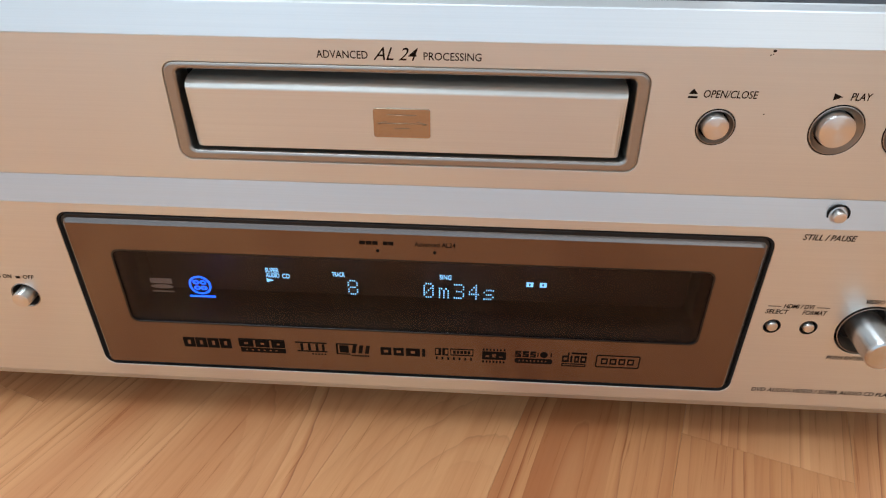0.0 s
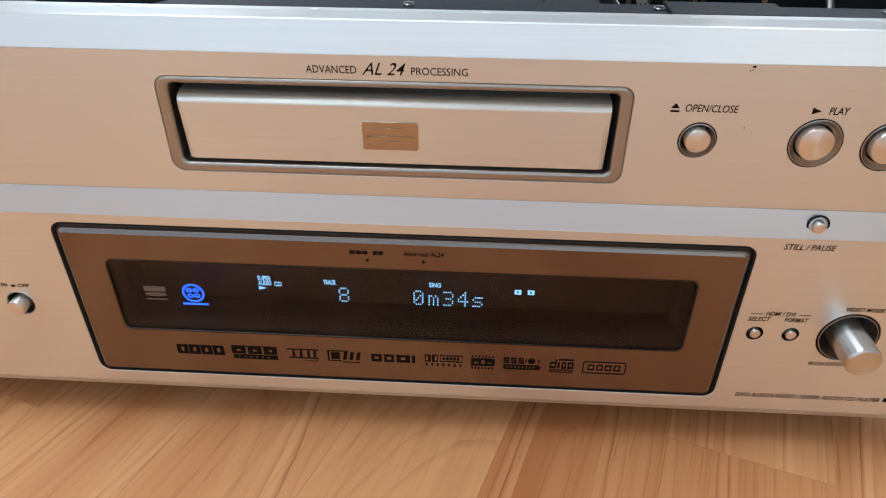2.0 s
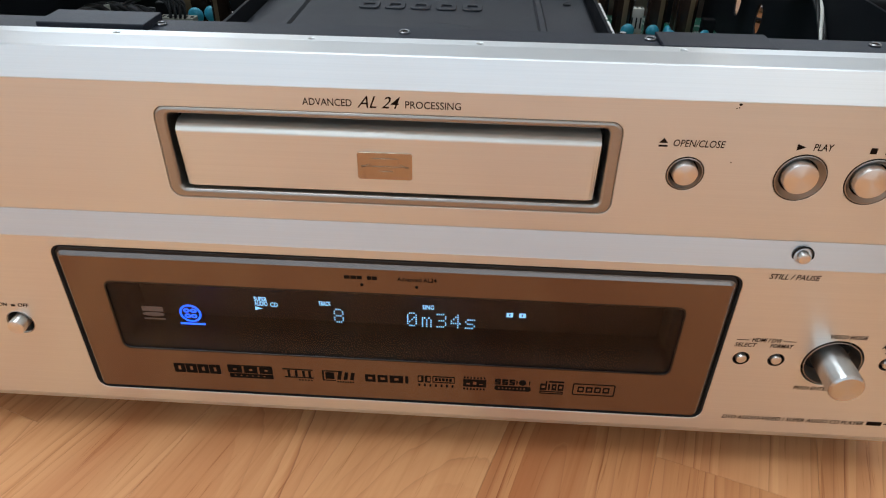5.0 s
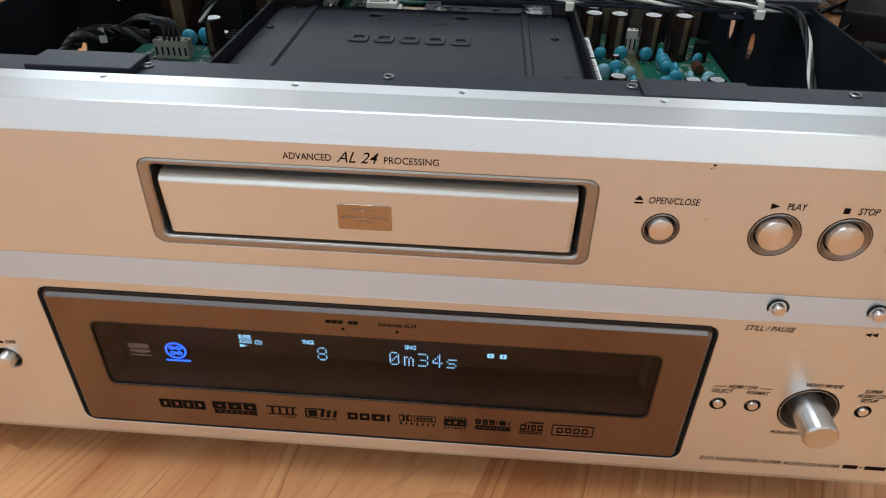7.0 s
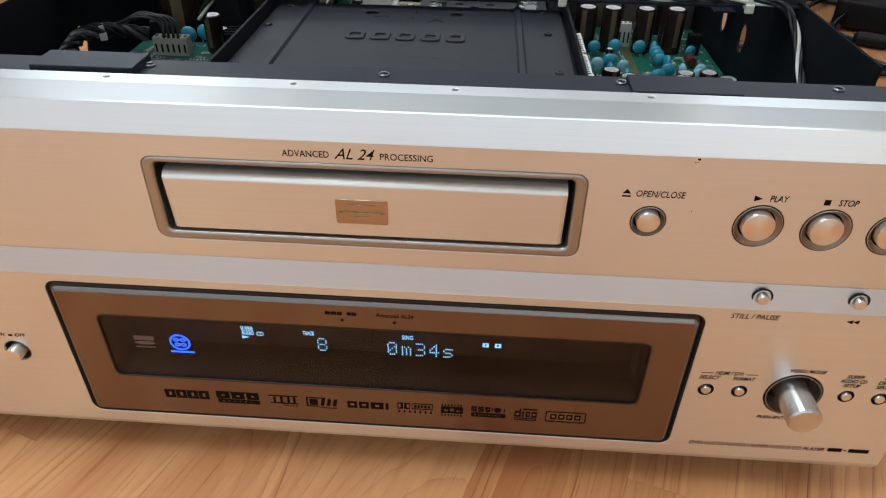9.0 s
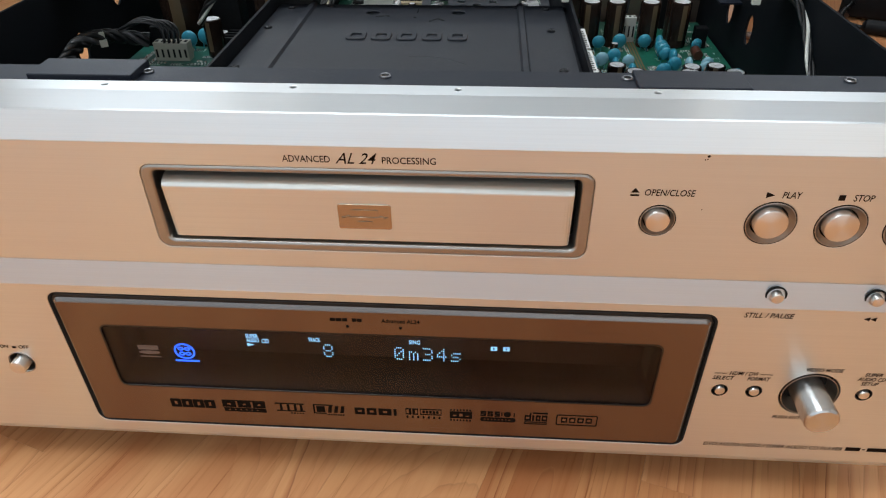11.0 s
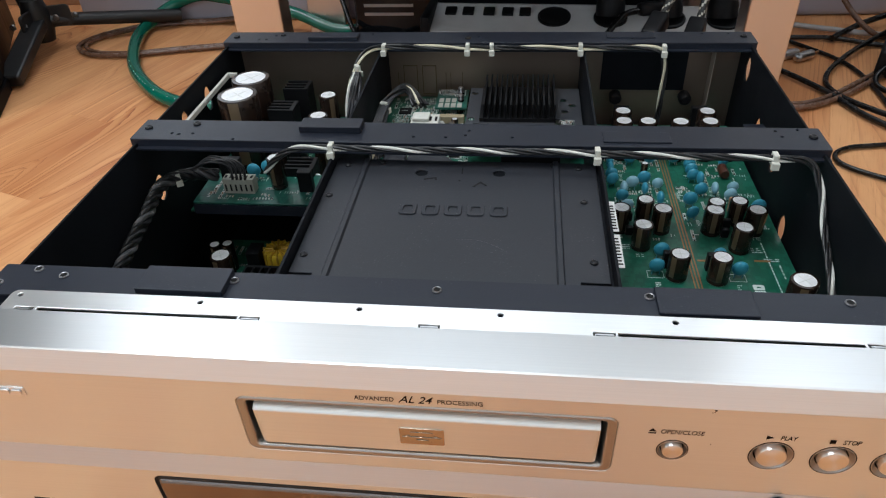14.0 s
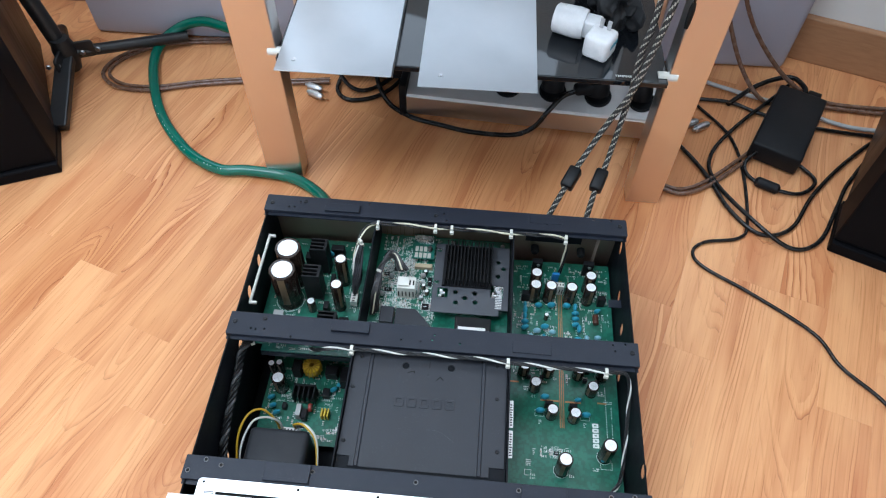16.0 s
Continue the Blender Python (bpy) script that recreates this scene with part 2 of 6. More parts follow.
def lathe(profile, n=24, at=(0, 0, 0), mats=None, axis="z"):
    """Turn (radius, height) round an axis; mats gives each band's slot."""
    bm = bmesh.new()
    rings = []
    for r, h in profile:
        if r <= 1e-7:
            rings.append([bm.verts.new((0, 0, h))])
        else:
            rings.append([bm.verts.new((r * math.cos(a), r * math.sin(a), h)) for a in (2 * math.pi * i / n for i in range(n))])
    for k, (a, b) in enumerate(zip(rings, rings[1:])):
        for i in range(n):
            j = (i + 1) % n
            if len(a) == 1 and len(b) == 1:
                continue
            if len(a) == 1:
                f = bm.faces.new((a[0], b[i], b[j]))
            elif len(b) == 1:
                f = bm.faces.new((a[i], b[0], a[j]))
            else:
                f = bm.faces.new((a[i], b[i], b[j], a[j]))
            f.material_index = mats[k] if mats else 0
    if axis == "y":  # height runs towards the viewer of the front, -y
        bmesh.ops.transform(bm, matrix=Matrix.Rotation(radians(90), 4, "X"), verts=bm.verts)
    if axis == "x":
        bmesh.ops.transform(bm, matrix=Matrix.Rotation(radians(90), 4, "Y"), verts=bm.verts)
    bmesh.ops.translate(bm, vec=at, verts=bm.verts)
    return bm


def rr(x0, x1, z0, z1, r, n=5):
    """A rectangle with round corners."""
    out = []
    for cx, cz, a0 in ((x1 - r, z1 - r, 0), (x0 + r, z1 - r, 90), (x0 + r, z0 + r, 180), (x1 - r, z0 + r, 270)):
        for i in range(n + 1):
            a = radians(a0 + 90 * i / n)
            out.append((cx + r * math.cos(a), cz + r * math.sin(a)))
    return out


def circ(cx, cz, r, n=20, sy=1.0):
    return [(cx + r * math.cos(2 * math.pi * i / n), cz + sy * r * math.sin(2 * math.pi * i / n)) for i in range(n)]


PLANES = {"xy": lambda u, v, w: (u, v, w), "xz": lambda u, v, w: (u, w, v), "yz": lambda u, v, w: (w, u, v)}


def plate(loops, w0, w1, plane="xy", bevel=0.0, bm=None, seg=1):
    """A flat plate with holes: outlines in the plane, from w0 to w1 across it."""
    cu = bpy.data.curves.new("tmp", "CURVE")
    cu.dimensions, cu.fill_mode = "2D", "BOTH"
    cu.extrude = abs(w1 - w0) / 2 - bevel
    cu.bevel_depth, cu.bevel_resolution, cu.offset = bevel, seg - 1, -bevel
    for lp in loops:
        s = cu.splines.new("POLY")
        s.points.add(len(lp) - 1)
        for p, (u, v) in zip(s.points, lp):
            p.co = (u, v, 0, 1)
        s.use_cyclic_u = True
    return from_curve(cu, (w0 + w1) / 2, plane, bm)


def from_curve(cu, w, plane, bm=None, at=(0, 0)):
    ob = bpy.data.objects.new("tmp", cu)
    me = ob.to_mesh()
    own = bmesh.new()
    own.from_mesh(me)
    ob.to_mesh_clear()
    bpy.data.objects.remove(ob)
    bpy.data.curves.remove(cu)
    bmesh.ops.remove_doubles(own, verts=own.verts, dist=1e-6)
    f = PLANES[plane]
    for v in own.verts:
        v.co = Vector(f(v.co.x + at[0], v.co.y + at[1], v.co.z + w))
    for fc in own.faces:
        fc.material_index = 0
    return join(bm, own)


def letters(text, size, u, v, w, plane="xz", align="CENTER", shear=0.0, bm=None, bold=0.0, wide=1.0, thick=0.00005, turn=0):
    """Flat lettering in the built-in font, its middle (or start) at u, v."""
    cu = bpy.data.curves.new("tmp", "FONT")
    cu.body, cu.size, cu.align_x, cu.align_y = text, size, align, "CENTER"
    cu.shear, cu.extrude, cu.offset, cu.resolution_u = shear, thick, bold, 3
    own = from_curve(cu, 0, "xy")
    for p in own.verts:
        x, y = p.co.x * wide, p.co.y
        if turn:
            x, y = -y, x
        p.co = Vector(PLANES[plane](x + u, y + v, p.co.z + w))
    return join(bm, own)


def extrude_x(profile, x0, x1, bm=None, bevel=0.0):
    """A closed (y, z) outline drawn out along x."""
    own = bmesh.new()
    a = [own.verts.new((x0, y, z)) for y, z in profile]
    b = [own.verts.new((x1, y, z)) for y, z in profile]
    own.faces.new(a)
    own.faces.new(b[::-1])
    for i in range(len(profile)):
        j = (i + 1) % len(profile)
        own.faces.new((a[j], a[i], b[i], b[j]))
    bmesh.ops.recalc_face_normals(own, faces=own.faces)
    if bevel:
        bmesh.ops.bevel(own, geom=own.edges[:], offset=bevel, segments=1, affect="EDGES")
    return join(bm, own)


def spline(points, steps=8):
    """A smooth line through points."""
    ps = [Vector(p) for p in points]
    ps = [2 * ps[0] - ps[1]] + ps + [2 * ps[-1] - ps[-2]]
    out = []
    for i in range(1, len(ps) - 2):
        p0, p1, p2, p3 = ps[i - 1:i + 3]
        for k in range(steps):
            t = k / steps
            out.append(0.5 * (2 * p1 + (p2 - p0) * t + (2 * p0 - 5 * p1 + 4 * p2 - p3) * t * t + (3 * p1 - p0 - 3 * p2 + p3) * t ** 3))
    out.append(ps[-2])
    return out


def tube(points, r, n=10, steps=8, bm=None, mi=0, twist=0.0, offset=0.0, phase=0.0, sag=True, every=None):
    """A round cord along a smooth line; with offset it winds round that line. every = (period, share) keeps stretches alone."""
    path = spline(points, steps) if steps > 1 else [Vector(p) for p in points]
    own = bmesh.new()
    up = Vector((0, 0, 1))
    frames, length = [], 0.0
    nrm = None
    for i, p in enumerate(path):
        d = (path[min(i + 1, len(path) - 1)] - path[max(i - 1, 0)]).normalized()
        if nrm is None:
            nrm = d.cross(up if abs(d.z) < 0.9 else Vector((1, 0, 0))).normalized()
        nrm = (nrm - d * nrm.dot(d)).normalized()
        bi = d.cross(nrm)
        if i:
            length += (p - path[i - 1]).length
        if offset:
            a = twist * length + phase
            p = p + (nrm * math.cos(a) + bi * math.sin(a)) * offset
        frames.append((p, nrm.copy(), bi))
    last = None
    for p, a, b in frames:
        ring = [own.verts.new(p + (a * math.cos(2 * math.pi * k / n) + b * math.sin(2 * math.pi * k / n)) * r) for k in range(n)]
        if last:
            for k in range(n):
                own.faces.new((last[k], last[(k + 1) % n], ring[(k + 1) % n], ring[k]))
        else:
            own.faces.new(ring[::-1])
        last = ring
    own.faces.new(last)
    for f in own.faces:
        f.material_index = mi
    return join(bm, own)


# ---- room ----
TURN_ROOM = radians(-19)
ROOM = Matrix.Rotation(TURN_ROOM, 4, "Z")


def wall(name, loops, w0, w1, plane, m=M_WALL, label=""):
    ob = part(name, plate(loops, w0, w1, plane), m)
    return tagged(ob, label, "wall", kind="structure")


def rect(u0, u1, v0, v1):
    return [(u0, v0), (u1, v0), (u1, v1), (u0, v1)]


X0, X1, Y0, Y1, ZC = -2.2, 2.8, -1.5, 1.084, 2.5
wall("wall_north", [rect(X0, X1, 0, ZC), rect(-1.9, 1.6, 0.58, 2.3)], Y1, Y1 + 0.12, "xz", label="off-white painted wall with a window")
wall("wall_south", [rect(X0, X1, 0, ZC), rect(-2.0, 2.6, 0.40, 1.85)], Y0 - 0.12, Y0, "xz", label="off-white painted wall with a wide window")
wall("wall_west", [rect(Y0, Y1, 0, ZC)], X0 - 0.12, X0, "yz", label="plain off-white painted wall")
wall("wall_east", [rect(Y0, Y1, 0, ZC)], X1, X1 + 0.12, "yz", label="plain off-white painted wall")
# unseen opening added to the ceiling to bring light from above
ROOF = (-1.5, 0.0, -1.0, 0.3)
tagged(part("ceiling", plate([rect(X0, X1, Y0, Y1), rect(*ROOF)], ZC, ZC + 0.1, "xy"), M_CEIL), "plain white painted ceiling", "ceiling", kind="structure")
for nm, (a, b, c, d), y in (("window_1", (-1.9, 1.6, 0.58, 2.3), Y1 + 0.03), ("window_2", (-2.0, 2.6, 0.40, 1.85), Y0 - 0.09)):
    bm = plate([rect(a, b, c, d), rect(a + 0.06, b - 0.06, c + 0.06, d - 0.06)], y, y + 0.05, "xz", 0.004)
    w = tagged(part(nm, bm, M_FRAME), "white framed window onto a bright sky", "window", kind="structure")
    mid = (a + b) / 2
    part("window_frame", box(mid - 0.03, mid + 0.03, y + 0.002, y + 0.048, c + 0.06, d - 0.06, 0.003), M_FRAME, w)

a, b, c, d = ROOF
w = tagged(part("window_3", plate([rect(a, b, c, d), rect(a + 0.05, b - 0.05, c + 0.05, d - 0.05)], ZC + 0.002, ZC + 0.098, "xy"), M_FRAME), "unseen white framed roof light added in the ceiling for light from above", "window", kind="structure")
part("window_frame", box((a + b) / 2 - 0.025, (a + b) / 2 + 0.025, c + 0.05, d - 0.05, ZC + 0.01, ZC + 0.05, 0.003), M_FRAME, w)

# floor: strips of laminate laid square to the room, which stands turned against the player
floor = tagged(part("floor", box(X0 - 0.1, X1 + 0.1, Y0 - 0.1, Y1 + 0.1, -0.06, -0.0125), M_BASEB), "beech laminate floor laid in three-strip planks", "floor", kind="structure")
floor.matrix_basis = ROOM
rng = random.Random(4)
WIDTH, GAP, SEAM = 0.0645, 0.00004, 0.0425
# joints seen in single strips: strip number, place along it
JOINTS = {1: 0.0350, -4: -0.0545, 4: 0.539, 3: 0.539, 5: 0.3865, 2: 0.396, -9: 0.068, -8: 0.134, -7: 0.042, -12: 0.207}
LENS = [0.34, 0.42, 0.50, 0.58]


def plank_mesh(length):
    own = box(-WIDTH / 2 + GAP, WIDTH / 2 - GAP, -length / 2 + GAP, length / 2 - GAP, -0.0125, 0.0)
    top = [e for e in own.edges if all(v.co.z > -0.001 for v in e.verts)]
    bmesh.ops.bevel(own, geom=top, offset=0.00009, segments=1, affect="EDGES")
    return own


masters = {}
far = bmesh.new()
for i in range(math.floor((X0 - SEAM) / WIDTH), math.ceil((X1 - SEAM) / WIDTH)):
    x = SEAM + (i + 0.5) * WIDTH
    cuts = [JOINTS[i] if i in JOINTS else rng.uniform(-0.3, 0.3)]
    while cuts[-1] < Y1 + 0.02:
        cuts.append(cuts[-1] + rng.choice(LENS))
    while cuts[0] > Y0 - 0.02:
        cuts.insert(0, cuts[0] - rng.choice(LENS))
    for a, b in zip(cuts, cuts[1:]):
        ln = min(LENS, key=lambda q: abs(q - (b - a)))
        c = ROOM @ Vector((x, (a + b) / 2, 0))
        if -1.0 < c.x < 1.0 and -0.5 < c.y < 1.25:
            if b > Y1 + 0.08:
                # sawn off under the wall
                b = Y1 + 0.08
                part("plank", plank_mesh(b - a), M_FLOOR, floor).location = (x, (a + b) / 2, 0)
            elif ln not in masters:
                masters[ln] = part("plank", plank_mesh(ln), M_FLOOR, floor)
                masters[ln].location = (x, (a + b) / 2, 0)
            else:
                again(masters[ln], x, (a + b) / 2, 0)
        else:
            a, b = max(a, Y0 - 0.08), min(b, Y1 + 0.08)
            if b - a > 0.01:
                join(far, moved(plank_mesh(b - a), Matrix.Translation((x, (a + b) / 2, 0))))
rest = part("planks_beyond", far, M_FLOOR, floor)
rest["kind"] = "stuff"
for nm in ("wall_north", "wall_south", "wall_west", "wall_east", "window_1", "window_2", "window_3", "ceiling"):
    o = bpy.data.objects[nm]
    o.matrix_basis = ROOM
for o in [o for o in bpy.data.objects if o.type == "LIGHT"]:
    o.matrix_world = ROOM @ o.matrix_world
b = tagged(part("baseboard", box(X0, X1, Y1 - 0.016, Y1 - 0.001, 0.0, 0.085, 0.003), M_BASEB), "brown wooden baseboard along the wall", "baseboard", kind="structure")
b.matrix_basis = ROOM

# ---- the disc player ----
ZB = 0.160  # top of the black cross bars
player = thing("disc_player", "champagne aluminium disc player standing open without its lid on the floor", "disc player")

# front panel
UP = 0.0
LOW = -0.0030
BTN_UP = [(0.097, 0.1355, 0.0060), (0.1335, 0.1355, 0.0083), (0.156, 0.135, 0.0083), (0.178, 0.1345, 0.0083), (0.200, 0.134, 0.0083)]
BTN_LOW = [(0.133, 0.060), (0.146, 0.060), (0.187, 0.0605), (0.200, 0.060)]
up_loops = [rect(-0.217, 0.217, 0.1115, 0.1605), rr(-0.0753, 0.0753, 0.1190, 0.1524, 0.004)]
up_loops += [circ(x, z, r, 28) for x, z, r in BTN_UP]
front = part("front_panel", plate(up_loops, UP, 0.006, "xz", 0.0002), M_ALU, player, "brushed champagne aluminium fascia")
low_loops = [rect(-0.214, 0.214, 0.0205, 0.1020), rr(-0.1250, 0.1250, 0.0262, 0.0982, 0.0045)]
low_loops += [circ(x, z, 0.0030, 24) for x, z in BTN_LOW] + [circ(0.167, 0.0595, 0.0112, 32), circ(-0.148, 0.060, 0.0052, 24), circ(-0.180, 0.060, 0.0098, 32)]
part("lower_panel", plate(low_loops, LOW, 0.004, "xz", 0.0002), M_ALU, front)
part("ledge", extrude_x([(UP, 0.1115), (LOW, 0.1020), (0.004, 0.1020), (0.004, 0.1115)], -0.214, 0.214), M_LEDGE, front)
part("bottom_edge", extrude_x([(LOW, 0.0205), (-0.001, 0.0165), (0.010, 0.0165), (0.010, 0.0205)], -0.214, 0.214), M_ALU, front)
part("top_rail", extrude_x([(0.0, 0.1605), (0.0034, 0.1698), (0.0044, 0.1700), (0.030, 0.1655), (0.030, 0.1615), (0.006, 0.1600)], -0.217, 0.217), M_ALU_TOP, front, "bare brushed aluminium top rail")

# lettering on the fascia
yU, yL = UP - 0.00008, LOW - 0.00008
def fitted(text, x0, x1, size, z, w, shear=0.0, bold=0.00001):
    """Lettering stretched to run from x0 to x1."""
    own = letters(text, size, 0, z, w, shear=shear, bold=bold)
    lo, hi = min(v.co.x for v in own.verts), max(v.co.x for v in own.verts)
    for v in own.verts:
        v.co.x = x0 + (v.co.x - lo) * (x1 - x0) / (hi - lo)
    return own


for s, x0, x1, size, z, sh in (("ADVANCED", -0.0260, -0.0103, 0.0034, 0.1556, 0), ("AL 24", -0.0086, 0.0050, 0.0056, 0.1560, 0.4), ("PROCESSING", 0.0066, 0.0240, 0.0034, 0.1556, 0),
                               ("OPEN/CLOSE", 0.0913, 0.1073, 0.0034, 0.1461, 0.1), ("PLAY", 0.1346, 0.1405, 0.0034, 0.1463, 0.1), ("STOP", 0.1567, 0.1630, 0.0034, 0.1458, 0.1)):
    part("caption", fitted(s, x0, x1, size, z, yU, sh), M_PRINT, front, "dark brown printed caption")
for lp in ([(0.0868, 0.1461), (0.0896, 0.1461), (0.0882, 0.1478)], rect(0.0868, 0.0896, 0.1448, 0.1454), [(0.1295, 0.1452), (0.1295, 0.1474), (0.1322, 0.1463)],
           rect(0.1520, 0.1540, 0.1449, 0.1469)):
    part("caption", plate([lp], yU - 0.00005, yU + 0.00005, "xz"), M_PRINT, front)
for s, x0, x1, size, z in (("STILL / PAUSE", 0.1332, 0.1504, 0.0032, 0.0985), ("HDMI / DVI", 0.1348, 0.1453, 0.0027, 0.0694), ("SELECT", 0.1290, 0.1370, 0.0027, 0.0668),
                           ("FORMAT", 0.1420, 0.1504, 0.0027, 0.0668), ("VIDEO MODE", 0.1622, 0.1757, 0.0025, 0.0727), ("SUPER", 0.1840, 0.1904, 0.0025, 0.0712), ("AUDIO CD", 0.1822, 0.1922, 0.0025, 0.0688),
                           ("SETUP", 0.1840, 0.1904, 0.0025, 0.0664), ("PURE", 0.1980, 0.2030, 0.0025, 0.0712), ("DIRECT", 0.1965, 0.2043, 0.0025, 0.0688), ("SELECT", 0.1965, 0.2043, 0.0025, 0.0664),
                           ("PUSH ENTER", 0.1565, 0.1700, 0.0025, 0.0462), ("DVD AUDIO-VIDEO / SUPER AUDIO CD PLAYER", 0.1334, 0.1892, 0.0028, 0.0283),
                           ("ON", -0.1540, -0.1505, 0.0024, 0.0687), ("OFF", -0.1462, -0.1418, 0.0024, 0.0687)):
    part("caption", fitted(s, x0, x1, size, z, yL, 0.2), M_PRINT, front, "dark brown printed caption")
for lp in (rect(0.1292, 0.1337, 0.0692, 0.0694), rect(0.1464, 0.1508, 0.0692, 0.0694), [(0.1742, 0.0985), (0.1764, 0.0994), (0.1764, 0.0976)], [(0.1764, 0.0985), (0.1786, 0.0994), (0.1786, 0.0976)],
           rect(-0.1566, -0.1550, 0.0682, 0.0688), rect(-0.1490, -0.1474, 0.0680, 0.0690), rect(0.1904, 0.1962, 0.0276, 0.0297), rect(0.1970, 0.1980, 0.0284, 0.0289), rect(0.1990, 0.2072, 0.0276, 0.0297), rect(-0.1925, -0.1845, 0.0722, 0.0733), rect(-0.1832, -0.1712, 0.0722, 0.0733)):
    part("caption", plate([lp], yL - 0.00005, yL + 0.00005, "xz"), M_PRINT, front)

# raised maker's badge, upper corner: plain blocks
bm = plate([rr(-0.1945, -0.1665, 0.1452, 0.1502, 0.0008)], UP - 0.0004, UP, "xz", 0.0001)
for i in range(5):
    x = -0.193 + i * 0.0052
    plate([rr(x, x + 0.0042, 0.1462, 0.1492, 0.0008)], UP - 0.0012, UP - 0.0004, "xz", 0.0002, bm=bm)
part("badge", bm, M_ALU_TOP, front, "raised polished metal badge")

# disc tray
M_BADGE = brushed("bronze_badge_metal", (0.50, 0.42, 0.34), 0.2, 0.2)
bm = plate([rr(-0.0753, 0.0753, 0.1190, 0.1524, 0.004), rr(-0.0712, 0.0712, 0.1224, 0.1500, 0.0020)], -0.0003, 0.010, "xz", 0.0010, seg=2)
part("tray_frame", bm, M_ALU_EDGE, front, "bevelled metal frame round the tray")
part("tray_recess", box(-0.0716, 0.0716, 0.0095, 0.0115, 0.1210, 0.1510), M_HOLE, front)
bm = extrude_x([(0.0022, 0.1236), (0.0002, 0.1240), (0.0002, 0.1436), (0.0003, 0.1441), (0.0006, 0.1446), (0.0010, 0.1451), (0.0015, 0.1455), (0.0021, 0.1459), (0.0028, 0.1462), (0.0036, 0.1465), (0.0046, 0.1467), (0.0095, 0.1469), (0.0095, 0.1236)], -0.0692, 0.0692)
ends = [e for e in bm.edges if abs(abs(e.verts[0].co.x) - 0.0692) < 1e-5 and abs(e.verts[0].co.x - e.verts[1].co.x) < 1e-6 and e.calc_length() > 0.01 and e.verts[0].co.y < 0.0005]
bmesh.ops.bevel(bm, geom=ends, offset=0.0028, segments=4, affect="EDGES", profile=0.5)
tray = part("disc_tray", bm, M_ALU, front, "brushed champagne tray door")
bm = plate([rr(-0.0097, 0.0085, 0.1290, 0.1388, 0.0008)], -0.0002, 0.0004, "xz", 0.0001)
for lp in (rect(-0.0052, 0.0040, 0.1350, 0.1368), rect(-0.0030, 0.0020, 0.1308, 0.1322), rect(-0.0085, 0.0073, 0.1336, 0.1339),
           [(-0.0085, 0.1336), (-0.0055, 0.1346), (-0.0055, 0.1343), (-0.0085, 0.1333)], [(0.0073, 0.1336), (0.0043, 0.1346), (0.0043, 0.1343), (0.0073, 0.1333)]):
    plate([lp], -0.0005, -0.0001, "xz", bm=bm)
part("tray_badge", bm, M_BADGE, front, "small etched metal badge")

# buttons
def button(name, x, z, face, ring, r, out, label="", cup=M_ALU_EDGE):
    if ring:
        prof = [(ring, -0.0002), (ring, 0.00006), (ring - 0.0003, 0.00006), (ring - 0.0006, 0.0002), (ring * 0.82, -0.0012), (r + 0.0006, -0.0016), (r + 0.0006, -0.0055), (0, -0.0055)]
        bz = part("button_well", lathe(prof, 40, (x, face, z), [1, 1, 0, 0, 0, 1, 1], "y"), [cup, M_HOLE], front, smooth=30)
    b = part(name, lathe([(r, -0.005), (r, out - 0.0006), (r - 0.0002, out - 0.0002), (r - 0.0007, out), (0, out - 0.0002)], 40, (0, 0, 0), None, "y"), M_SPUN, front, label, smooth=35)
    b.location = (x, face, z)
    return b


def spun_metal(name, rough, base=(0.78, 0.74, 0.69)):
    m, nt, b = node_mat(name, base, rough, 1.0)
    tg = nt.nodes.new("ShaderNodeTangent")
    tg.direction_type, tg.axis = "RADIAL", "Y"
    link(nt, tg.outputs[0], b.inputs["Tangent"])
    b.inputs["Anisotropic"].default_value = 0.9
    b.inputs["Anisotropic Rotation"].default_value = 0.25
    return m


M_SPUN = spun_metal("spun_aluminium", 0.30, (0.82, 0.81, 0.79))
M_KNOB = spun_metal("turned_aluminium", 0.24, (0.66, 0.66, 0.66))
for k, (x, z, r) in enumerate(BTN_UP):
    button("button", x, z, UP, r, r * 0.66, 0.0012, "round spun aluminium button")
for x, z in BTN_LOW:
    button("button", x, z, LOW, 0, 0.0020, 0.0008, "small spun aluminium button")
    part("button_well", lathe([(0.0031, -0.0002), (0.0031, 0.00006), (0.0028, 0.00006), (0.0028, -0.0055), (0, -0.0055)], 24, (x, LOW, z), None, "y"), M_HOLE, front)
for x in (0.1425, 0.1762):
    bm = lathe([(0.0037, 0.0), (0.0037, 0.0004), (0.0032, 0.0005), (0.0032, -0.001), (0, -0.001)], 24, (x, -0.0014, 0.1068), [1, 1, 1, 1], "y")
    part("button_well", bm, [M_HOLE, M_HOLE], front)
    button("button", x, 0.1066, -0.0016, 0, 0.0021, 0.0022, "small spun aluminium button")
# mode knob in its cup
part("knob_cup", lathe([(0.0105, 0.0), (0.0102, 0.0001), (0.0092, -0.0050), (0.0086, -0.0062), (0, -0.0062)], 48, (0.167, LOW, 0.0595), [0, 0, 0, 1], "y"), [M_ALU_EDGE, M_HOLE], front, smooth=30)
part("mode_knob", lathe([(0.0064, -0.006), (0.0064, 0.0125), (0.0061, 0.0132), (0.0055, 0.0137), (0, 0.0135)], 48, (0, 0, 0), None, "y"), M_KNOB, front, "protruding round aluminium mode knob", smooth=35).location = (0.167, LOW, 0.0595)
